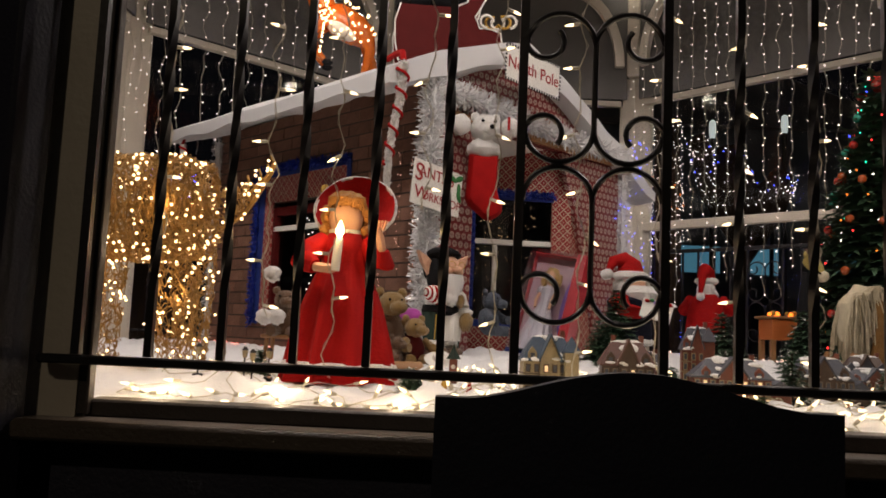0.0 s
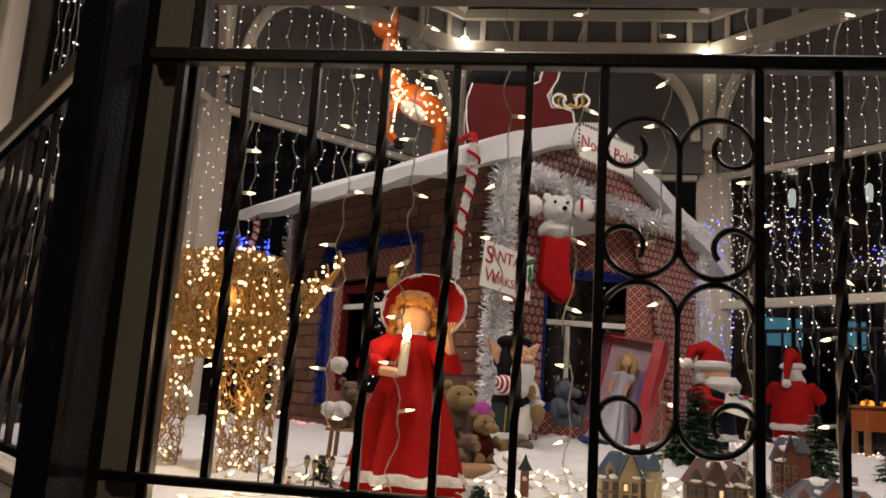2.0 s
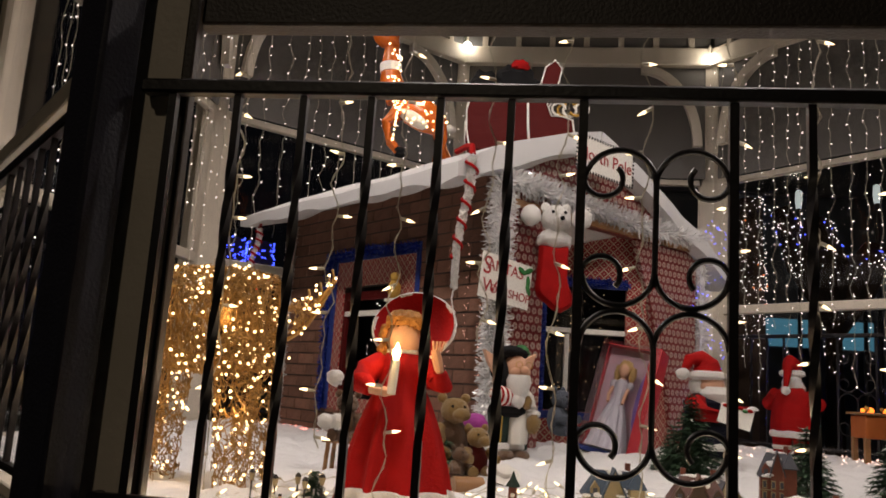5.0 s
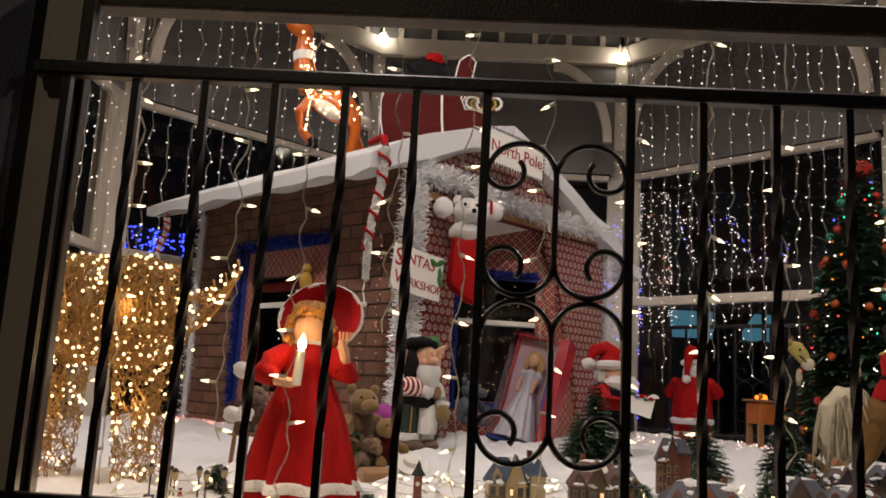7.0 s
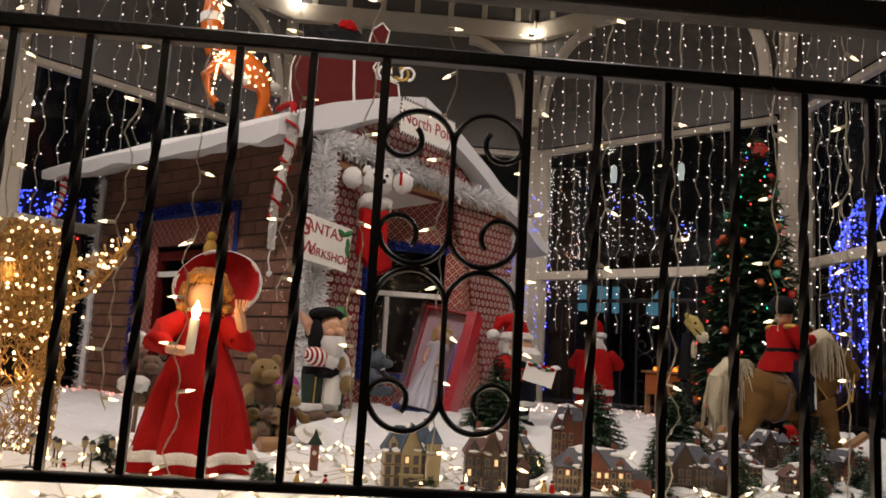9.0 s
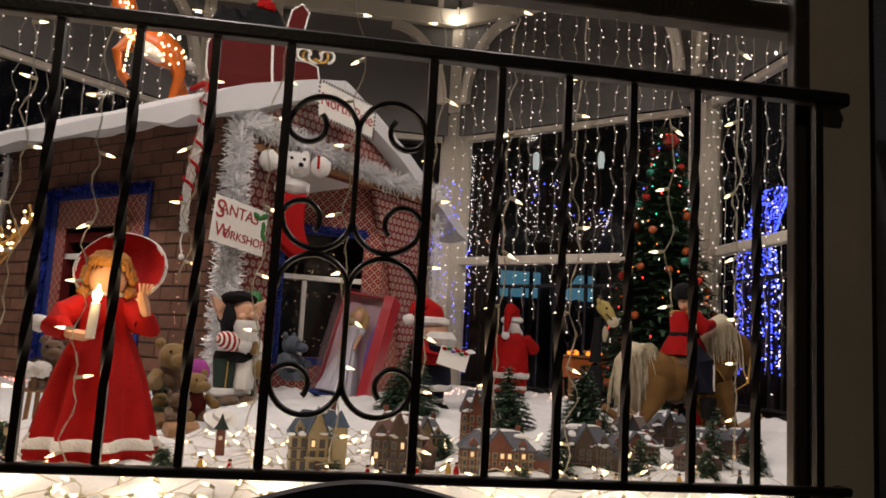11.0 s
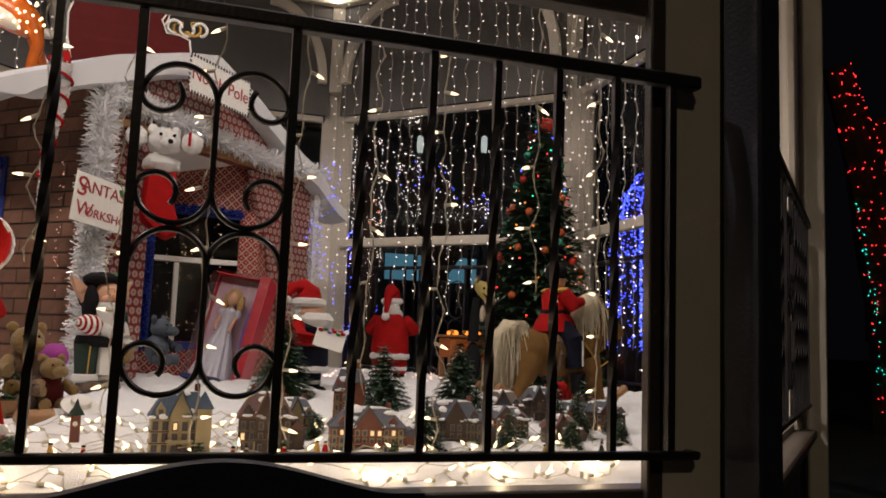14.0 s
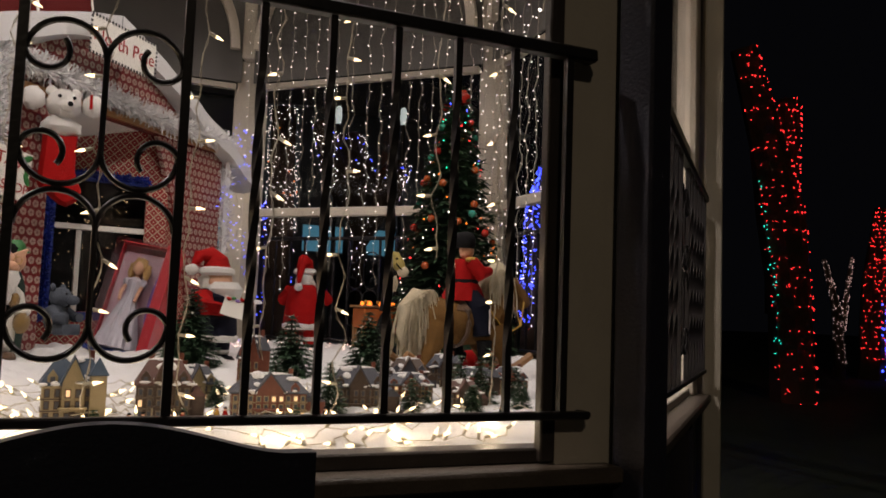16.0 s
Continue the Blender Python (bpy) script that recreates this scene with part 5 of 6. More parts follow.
# ---- needle trees ----
def needles(sh, h, r, n, layers, base=0.06, tip=0.02, length=0.03, material=None, snow=0.0):
    """Boughs with needle fans round a trunk, ragged at the rim."""
    for L in range(layers):
        f = L / (layers - 1)
        z = h * (base + (0.97 - base) * f)
        rr = r * (1 - f) ** 0.85 + tip
        nb = max(4, int(n * (1 - f) + 4))
        for k in range(nb):
            a = 6.283 * k / nb + L * 0.9 + rng.uniform(-0.2, 0.2)
            q = rr * rng.uniform(0.78, 1.12)
            d = Vector((math.cos(a), math.sin(a), -0.25 - 0.15 * (1 - f)))
            up = Vector((0, 0, 1))
            sd = d.cross(up).normalized()
            m = max(3, int(q / (length * 0.45)))
            for j in range(m):
                p = Vector((0, 0, z)) + d * q * (j + 0.6) / m + Vector((0, 0, 0.10 * q * ((j + 0.6) / m) ** 2))
                for s2 in (-1, 1, 0):
                    w = (sd * s2 * 0.9 + d * 0.7 + up * rng.uniform(-0.3, 0.5)).normalized() * length * rng.uniform(0.7, 1.25)
                    e = w.cross(up).normalized() * length * 0.24
                    mt = SNOW if rng.random() < snow and s2 == 0 else (material or GREENW)
                    sh.add([p - e, p + e, p + w + e * 0.2, p + w - e * 0.2], [(0, 1, 2, 3)], mt)
    return sh


def pine(name, label, x, y, h, r, snow=0.0, n=9, layers=9, length=0.03, dz=0.0):
    t_ = thing(name, label, "pine tree", at(x, y, rng.uniform(0, 90), dz), group="little pine trees")
    part("trunk", Shape().tube(BARK, [(0, 0, 0), (0, 0, h * 0.5), (0, 0, h * 0.97)], [r * 0.08, r * 0.06, 0.002], 6), t_)
    part("crown", needles(Shape(), h, r, n, layers, 0.08, 0.008, length, snow=snow), t_, "dark green needles", smooth=False)
    part("base", Shape().lathe(WOOD, [(r * 0.3, 0), (r * 0.28, 0.012), (r * 0.1, 0.016)], seg=10), t_)
    return t_


pine("small_pine", "small dark green artificial pine", 1.375, 1.95, 0.31, 0.115, 0.02, 26, 18, 0.028)
pine("small_pine", "small dark green artificial pine", 1.33, 2.12, 0.20, 0.09, 0.02, 22, 12, 0.026)
pine("small_pine", "small green pine dusted with snow", 1.70, 1.55, 0.245, 0.115, 0.08, 30, 15, 0.027)
pine("small_pine", "small green pine dusted with snow", 2.06, 1.70, 0.27, 0.108, 0.05, 32, 16, 0.027)
for x, y, h in ((1.60, 0.62, 0.12), (1.63, 0.72, 0.10), (1.86, 0.66, 0.09), (2.12, 0.74, 0.13), (2.20, 0.62, 0.07), (1.50, 0.86, 0.11), (1.79, 0.90, 0.12), (2.08, 0.80, 0.13), (2.30, 0.84, 0.10), (1.90, 1.05, 0.12), (2.34, 1.12, 0.14), (1.32, 0.74, 0.06), (0.62, 0.36, 0.05), (0.20, 0.62, 0.06), (1.98, 0.5, 0.06)):
    pine("village_pine", "tiny snow-dusted village pine", x, y, h * 1.15, h * 0.40, 0.22, 16, 11, 0.014)

# ---- decorated tree ----
TX, TY = 3.22, 3.50
tr = thing("christmas_tree", "tall green artificial tree with orange baubles and coloured lights", "christmas tree", at(TX, TY))
TH_, TR_ = 1.86, 0.40
part("trunk", Shape().tube(BARK, [(0, 0, 0), (0, 0, 1.0), (0, 0, 1.8)], [0.03, 0.025, 0.006], 8), tr)
part("crown", needles(Shape(), TH_, TR_, 40, 36, 0.06, 0.03, 0.075), tr, "dense dark green needles", smooth=False)
part("stand", Shape().lathe(BLACKC, [(0.16, 0), (0.15, 0.02), (0.04, 0.05), (0.035, 0.1)], seg=14), tr)
OB = [mat("orange_bauble", (0.36, 0.07, 0.015), 0.22, coat=0.5), mat("green_bauble", (0.03, 0.22, 0.15), 0.2, coat=0.5), mat("red_bauble", (0.40, 0.03, 0.02), 0.2, coat=0.5)]
OBM = [Shape().ball(m_, (0, 0, 0), 0.027, 12, 8).mesh("bauble") for m_ in OB]
for k in range(44):
    f = rng.random() ** 1.2
    a = rng.uniform(0, 6.283)
    rr = TR_ * (1 - f) ** 0.85 + 0.03
    o = part("bauble", OBM[rng.choice((0, 0, 0, 1, 2))], tr)
    o.location = (rr * math.cos(a), rr * math.sin(a), TH_ * (0.10 + 0.86 * f) - 0.09 * (1 - f))
LB = [bulb_mesh("tree_light", m_, 0.0055) for m_ in (REDB, GREENB, BLUE, ORB, COOL)]
for k in range(170):
    f = rng.random() ** 1.2
    a = rng.uniform(0, 6.283)
    rr = TR_ * (1 - f) ** 0.85 * rng.uniform(0.85, 1.06) + 0.03
    o = part("tree_light", LB[rng.choice((0, 0, 1, 2, 3, 3, 4))], tr)
    o.location = (rr * math.cos(a), rr * math.sin(a), TH_ * (0.08 + 0.88 * f) - 0.06 * (1 - f))
part("top_bow", Shape().ball(OB[2], (0.02, -0.04, TH_ * 0.93), (0.06, 0.04, 0.05), 10, 8, lump=0.4), tr, "red bow")

# ---- rocking horse and soldier ----
RH = pose(2.44, 1.60, snow_z(2.44, 1.6) + 0.0, 0, 0, 8)
rh = thing("rocking_horse", "tan plush rocking horse with cream mane on wooden runners", "rocking horse", RH)
for y in (-0.085, 0.085):
    rn = [(-0.31 + 0.62 * k / 12, y, 0.012 + 0.10 * abs(2 * k / 12 - 1) ** 2.2) for k in range(13)]
    part("runner", Shape().tube(WOOD, rn, 0.017, 8), rh, "varnished wooden runner")
part("body", Shape().ball(HORSE, (0.0, 0, 0.245), (0.19, 0.10, 0.095), 18, 12, lump=0.1), rh, "tan plush body")
part("rump", Shape().ball(HORSE, (-0.14, 0, 0.25), (0.11, 0.10, 0.10), 16, 10), rh)
part("neck", Shape().tube(HORSE, [(0.13, 0, 0.26), (0.19, 0, 0.34), (0.225, 0, 0.41)], [0.085, 0.07, 0.055], 14), rh)
part("head", Shape().tube(HORSE, [(0.20, 0, 0.42), (0.26, 0, 0.40), (0.31, -0.01, 0.345), (0.325, -0.01, 0.325)], [0.055, 0.05, 0.038, 0.028], 12), rh)
for y in (-0.03, 0.03):
    part("ear", Shape().ball(HORSE, (0.215, y, 0.465), (0.014, 0.012, 0.03), 8, 6), rh)
for x, y in ((-0.15, -0.08), (-0.15, 0.08), (0.12, -0.08), (0.12, 0.08)):
    part("leg", Shape().tube(HORSE, [(x, y * 0.8, 0.23), (x * 1.20, y, 0.155), (x * 1.42, y, 0.10), (x * 1.52, y, 0.055)], [0.062, 0.042, 0.026, 0.024], 10), rh)


def hair(sh, root, n, length, spread, material, drop=1.0):
    for _ in range(n):
        p = Vector(root(rng.random()))
        d = Vector((rng.gauss(0, spread), rng.gauss(0, spread), 0))
        l = length * rng.uniform(0.6, 1.1)
        sh.tube(material, [p, p + d * 0.4 + Vector((0, 0, 0.012 - l * 0.15 * drop)), p + d * 0.8 - Vector((0, 0, l * 0.55 * drop)), p + d * 0.9 - Vector((0, 0, l * drop))], 0.0024, 3)
    return sh


tl = Shape().tube(CREAMF, [(-0.17, 0, 0.335), (-0.215, 0, 0.335), (-0.25, 0, 0.29), (-0.262, 0, 0.20), (-0.255, 0, 0.12)], [0.035, 0.052, 0.055, 0.048, 0.02], 14)
hair(tl, lambda u: (-0.17 - 0.10 * u, rng.uniform(-0.055, 0.045), 0.375 - 0.05 * u * u), 520, 0.24, 0.026, CREAMF)
part("tail", tl, rh, "long cream tail")
mn = Shape().tube(CREAMF, [(0.085, 0, 0.36), (0.13, 0, 0.435), (0.19, 0, 0.465), (0.235, 0, 0.45)], [0.035, 0.055, 0.055, 0.03], 12)
hair(mn, lambda u: (0.08 + 0.14 * u, rng.uniform(-0.065, 0.05), 0.40 + 0.08 * math.sin(2.6 * u)), 460, 0.17, 0.016, CREAMF)
part("mane", mn, rh, "cream mane")
part("belly_cloth", Shape().ball(RED, (-0.06, -0.05, 0.070), (0.055, 0.035, 0.022), 14, 8, lump=0.5), rh, "red cloth on the runners")
part("saddle", Shape().ball(BROWNF, (-0.01, 0, 0.295), (0.09, 0.095, 0.045), 14, 8), rh, "dark saddle")
for s_ in (-1, 1):
    part("rein", Shape().tube(YELL, [(0.30, -0.04 * s_, 0.35), (0.24, -0.10, 0.24), (0.16, -0.11, 0.20), (0.08, -0.10 * s_, 0.30)], 0.004, 5), rh, "gold cord rein")
part("girth", Shape().tube(BROWNF, [(-0.03, 0.11 * math.cos(a), 0.245 + 0.10 * math.sin(a)) for a in [k * 0.5236 for k in range(13)]], 0.010, 6), rh)
sd = Shape()
for y in (-0.07, 0.07):
    sd.tube(NAVY, [(0.0, y * 0.6, 0.37), (0.030, y * 1.45, 0.31), (0.030, y * 1.7, 0.19)], [0.050, 0.048, 0.040], 10)
    sd.tube(CARD, [(0.058, y * 1.95, 0.31), (0.052, y * 2.12, 0.20)], 0.005, 5)
    sd.tube(BLACKC, [(0.045, y * 1.7, 0.17), (0.05, y * 1.7, 0.10), (0.09, y * 1.7, 0.09)], [0.036, 0.034, 0.024], 10)
sd.lathe(RED, [(0.104, 0.345), (0.088, 0.39), (0.060, 0.44), (0.066, 0.50), (0.045, 0.535)], (0.0, 0, 0), 18, 0.05, 7)
sd.lathe(BLACKC, [(0.066, 0.42), (0.069, 0.43), (0.066, 0.442)], (0, 0, 0), 18)
sd.tube(RED, [(0.0, -0.06, 0.52), (0.035, -0.095, 0.465), (0.095, -0.07, 0.485)], [0.034, 0.036, 0.022], 10)
sd.tube(RED, [(0.0, 0.06, 0.52), (0.035, 0.095, 0.465), (0.095, 0.06, 0.48)], [0.034, 0.036, 0.022], 10)
for y in (-0.065, 0.065):
    sd.ball(YELL, (0.0, y, 0.53), (0.035, 0.028, 0.014), 10, 6)
sd.ball(SKIN, (0.01, 0, 0.575), (0.036, 0.036, 0.042), 14, 10)
sd.lathe(BLACKC, [(0.042, 0.585), (0.052, 0.605), (0.050, 0.635), (0.036, 0.655), (0.012, 0.662)], (0.0, 0, 0), 14)
thing("toy_soldier", "red-coated toy soldier in a tall black hat", "toy soldier", RH @ pose(0.005, 0, 0.012) @ Matrix.Diagonal((0.92, 0.92, 0.94, 1)), shape=sd)
RT = at(2.66, 1.86, 30)
rb = thing("gift_bow", "big red ribbon bow on the snow", "bow", RT)
for k in range(5):
    a = k * 1.256
    part("loop", Shape().ball(RED, (0.05 * math.cos(a), 0.05 * math.sin(a), 0.06), (0.06, 0.03, 0.045), 10, 8, rot=(0, 0, math.degrees(a))), rb)

# ---- boxed doll leaning at the playhouse ----
LILACP = mat("pale_pink_card", (0.46, 0.30, 0.36), 0.4, vary=0.3, scale=14)
BD = pose(1.137, 2.98, 0.955, -13, 9, -24)
bx = thing("doll_box", "tall red window box with clear film front", "toy box", BD)
part("back_panel", Shape().box(LILACP, (-0.03, 0.12, 0.31), (0.325, 0.006, 0.62)), bx)
part("side_panel", Shape().box(PINK, (0.135, 0.045, 0.31), (0.006, 0.15, 0.62)), bx, "red card side")
part("side_panel", Shape().box(PINK, (-0.195, 0.10, 0.31), (0.006, 0.045, 0.62)), bx)
part("side_panel", Shape().box(PINK, (0.108, -0.026, 0.31), (0.05, 0.004, 0.62)), bx, "red card front edge")
part("base_panel", Shape().box(BLUEF, (-0.03, 0.045, 0.012), (0.325, 0.15, 0.024), bevel=0.003), bx, "blue base")
part("top_panel", Shape().box(PINK, (-0.03, 0.085, 0.617), (0.325, 0.07, 0.006)), bx)
part("print", Shape().ball(VIOLET, (0.065, 0.112, 0.33), (0.05, 0.004, 0.20), 14, 10), bx, "violet printed figure shape")
flm = part("film", Shape().box(CELLO, (-0.03, -0.032, 0.31), (0.325, 0.002, 0.615)).box(CELLO, (-0.193, 0.02, 0.31), (0.002, 0.10, 0.615)).box(CELLO, (-0.03, 0.008, 0.618), (0.325, 0.08, 0.002)), bx, "clear film front and side")
flm.visible_shadow = False
bd = Shape()
bd.lathe(LILAC, [(0.105, 0.03), (0.085, 0.12), (0.055, 0.24), (0.026, 0.33), (0.034, 0.375), (0.038, 0.405), (0.018, 0.425)], (-0.055, 0.04, 0), 40, 0.16, 11)
for x in (-0.098, -0.012):
    bd.ball(LILAC, (x, 0.045, 0.395), (0.024, 0.022, 0.026), 12, 8, lump=0.2)
    bd.tube(SKIN, [(x, 0.04, 0.385), (x * 1.06 - 0.003, 0.02, 0.33), (x * 0.95, -0.004, 0.285)], [0.010, 0.010, 0.008], 8)
    bd.tube(BLOND, [(x * 0.9 - 0.006, 0.05, 0.50), (x * 0.97, 0.05, 0.45), (x * 0.92, 0.045, 0.40)], [0.018, 0.022, 0.006], 8)
bd.ball(SKIN, (-0.055, 0.03, 0.475), (0.030, 0.030, 0.040), 14, 10)
bd.tube(SKIN, [(-0.055, 0.04, 0.40), (-0.055, 0.04, 0.45)], 0.012, 8)
bd.ball(BLOND, (-0.055, 0.052, 0.488), (0.043, 0.038, 0.048), 14, 10, lump=0.3)
thing("boxed_doll", "blond doll in a lilac satin gown, still boxed", "doll", BD, shape=bd)


# ---- plush animals ----
PALEY = mat("pale_yellow_plush", (0.42, 0.33, 0.10), 0.9, vary=0.25, scale=30, bump=0.6, fine=200)
def plush(name, label, m, fur, s_, muzzle=None, cloth=None):
    p = thing(name, label, "plush toy", m)
    part("body", Shape().ball(cloth or fur, (0, 0, 0.09 * s_), (0.075 * s_, 0.065 * s_, 0.09 * s_), 14, 10, lump=0.15), p)
    part("head", Shape().ball(fur, (0, -0.02 * s_, 0.215 * s_), (0.065 * s_, 0.062 * s_, 0.058 * s_), 14, 10, lump=0.1), p)
    part("muzzle", Shape().ball(muzzle or fur, (0.01 * s_, -0.085 * s_, 0.20 * s_), (0.042 * s_, 0.04 * s_, 0.03 * s_), 12, 8), p)
    for x in (-1, 1):
        part("ear", Shape().ball(fur, (x * 0.055 * s_, 0, 0.27 * s_), (0.024 * s_, 0.014 * s_, 0.024 * s_), 10, 8), p)
        part("arm", Shape().tube(fur, [(x * 0.06 * s_, -0.02 * s_, 0.14 * s_), (x * 0.10 * s_, -0.06 * s_, 0.10 * s_), (x * 0.08 * s_, -0.10 * s_, 0.10 * s_)], [0.028 * s_, 0.03 * s_, 0.028 * s_], 10), p)
        part("leg", Shape().tube(fur, [(x * 0.04 * s_, -0.03 * s_, 0.03 * s_), (x * 0.07 * s_, -0.11 * s_, 0.03 * s_)], [0.035 * s_, 0.032 * s_], 10), p)
        part("eye", Shape().ball(BLACKC, (x * 0.028 * s_, -0.07 * s_, 0.235 * s_), 0.007 * s_, 6, 5), p)
    return p


plush("plush_bear", "olive tan plush bear in a dark jersey", at(0.46, 1.45, 25, 0.07), TANF, 0.80, None, BROWNF)
plush("plush_bear", "small tan plush bear on the snow", at(0.555, 1.36, 35, 0.0), TANF, 0.60, None, REDP)
plush("plush_bear", "small brown plush bear by the basket", at(0.50, 1.30, 60, 0.0), BROWNF, 0.42)
plush("plush_moose", "brown plush moose with white mittens", at(0.07, 1.45, 10, 0.12), BROWNF, 0.62, None, BROWNF)
plush("plush_elephant", "grey plush elephant with big ears", at(0.845, 2.40, 62, 0.10), GREYF, 0.76)
bsk = thing("toy_basket", "low woven basket with green foliage", "basket", at(0.44, 1.40))
part("bowl", Shape().lathe(WOOD, [(0.10, 0), (0.125, 0.03), (0.13, 0.055), (0.12, 0.055)], seg=20), bsk)
part("foliage", needles(Shape(), 0.14, 0.13, 10, 5, 0.3, 0.03, 0.03), bsk, "dark green sprigs", smooth=False)
bst = thing("moose_stool", "small wooden stool under the plush moose", "stool", at(0.07, 1.47))
part("top", Shape().box(WOOD, (0, 0, 0.115), (0.15, 0.13, 0.014), bevel=0.004), bst)
for x, y in ((-0.06, -0.05), (0.06, -0.05), (-0.06, 0.05), (0.06, 0.05)):
    part("leg", Shape().tube(WOOD, [(x, y, 0), (x * 0.9, y * 0.9, 0.11)], 0.009, 6), bst)
for x, z in ((-0.01, 0.345), (0.015, 0.185), (-0.03, 0.19)):
    thing("pompom", "white furry pompom on the plush moose", "pompom", at(0.045 + x, 1.37, 0, z), shape=Shape().ball(WHITEF, (0, 0, 0), (0.032, 0.03, 0.028), 12, 8, lump=0.35, seed=z))
sh_ = thing("straw_hat", "cream felt hat lying on the snow", "hat", pose(0.66, 1.28, snow_z(0.66, 1.28) + 0.022, 30, 0, 20))
part("brim", Shape().lathe(CARD, [(0.030, 0.0), (0.056, -0.005), (0.058, 0.0), (0.032, 0.007)], seg=24, wave=0.06, folds=5), sh_)
part("crown", Shape().lathe(CARD, [(0.032, 0.0), (0.030, 0.022), (0.018, 0.030)], seg=18), sh_)
lg = thing("wood_slice", "short birch log slice on the snow", "log", at(0.555, 1.12, 30))
part("log", Shape().tube(WOOD, [(-0.05, 0, 0.028), (0.05, 0, 0.028)], 0.028, 14), lg)
bl_ = thing("magenta_ball", "shiny magenta plush ball", "ball", at(0.53, 1.60, 0, 0.17))
part("skin", Shape().ball(PURPLE, (0, 0, 0), (0.048, 0.045, 0.045), 16, 10, lump=0.08), bl_)
part("stand", Shape().lathe(BLACKC, [(0.05, -0.17), (0.03, -0.10), (0.03, -0.05)], seg=12), bl_)
gh = Shape()
gh.lathe(GREENC, [(0.05, 0), (0.06, 0.16), (0.05, 0.30), (0.03, 0.36)], seg=14)
gh.ball(SKIN, (0, -0.01, 0.41), (0.045, 0.045, 0.05), 12, 8)
gh.lathe(LEAFG, [(0.058, 0.45), (0.042, 0.46), (0.038, 0.485), (0.022, 0.505)], seg=14, wave=0.1)
thing("elf_figure", "elf figure in a bright green hat", "elf figure", at(0.655, 2.56, 20, 0.02), shape=gh)
yb = thing("yellow_bird", "small yellow plush bird on the window ledge", "plush toy", HM @ pose(-0.06, 0.78, 0.82))
part("body", Shape().ball(YELL, (0, 0, 0.05), (0.04, 0.04, 0.055), 12, 8, lump=0.2), yb)
part("head", Shape().ball(YELL, (0, 0, 0.12), (0.03, 0.03, 0.03), 12, 8, lump=0.2), yb)
part("perch", Shape().box(CARD, (0.02, 0, -0.012), (0.08, 0.12, 0.016)), yb)

gf = thing("plush_giraffe", "pale yellow plush giraffe with a cream muzzle and dark bridle", "plush toy", at(2.61, 3.02, 60))
# darkness round the toy is put into its black body, neck and feet
part("body", Shape().ball(BLACKC, (0, 0.02, 0.13), (0.045, 0.05, 0.13), 14, 10, lump=0.1), gf, "plush body coloured black for the dark it stands in")
part("neck", Shape().tube(BLACKC, [(0, 0.02, 0.26), (0, 0.015, 0.38), (0, 0.0, 0.52)], [0.035, 0.028, 0.026], 12), gf)
part("ruff", Shape().ball(CREAMF, (0.012, -0.03, 0.43), (0.026, 0.018, 0.045), 12, 8, lump=0.5), gf, "cream bow")
part("head", Shape().tube(PALEY, [(0, 0.01, 0.60), (0, -0.02, 0.585), (0, -0.05, 0.545), (0, -0.065, 0.515)], [0.028, 0.042, 0.038, 0.030], 14), gf)
part("muzzle", Shape().ball(CREAMF, (0, -0.078, 0.50), (0.036, 0.036, 0.034), 12, 8), gf)
part("bridle", Shape().tube(BLACKC, [(0.041 * math.cos(q), -0.058 + 0.03 * math.sin(q), 0.528 + 0.03 * math.sin(q)) for q in [k * 0.5236 for k in range(13)]], 0.0045, 5), gf, "dark bridle strap")
for x in (-0.05, 0.05):
    part("ear", Shape().ball(PALEY, (x * 1.2, 0.0, 0.615), (0.026, 0.010, 0.018), 8, 6), gf)
    part("horn", Shape().tube(BROWNF, [(x * 0.4, 0.0, 0.61), (x * 0.5, 0.0, 0.65)], 0.008, 6), gf)
    part("eye", Shape().ball(BLACKC, (x * 0.72, -0.045, 0.575), 0.008, 6, 5), gf)
    part("foot", Shape().ball(BLACKC, (x, -0.07, 0.03), (0.035, 0.05, 0.03), 10, 8), gf)

ob_ = thing("toy_table", "orange wooden toy table with lit trinkets", "toy table", at(2.86, 4.0, 6))
part("box", Shape().box(ORANGEB, (0, 0, 0.235), (0.27, 0.20, 0.14), bevel=0.006), ob_, "orange painted box")
part("top", Shape().box(WOOD, (0, 0, 0.315), (0.31, 0.24, 0.016), bevel=0.004), ob_)
for x in (-0.12, 0.12):
    for y in (-0.08, 0.08):
        part("leg", Shape().box(WOOD, (x, y, 0.085), (0.03, 0.03, 0.17)), ob_)
for k in range(7):
    part("trinket", Shape().ball(YELL if k % 2 else ORB, (-0.12 + 0.04 * k, -0.03 + 0.03 * (k % 3), 0.335 + 0.01 * (k % 2)), 0.014 + 0.004 * (k % 3), 8, 6), ob_)


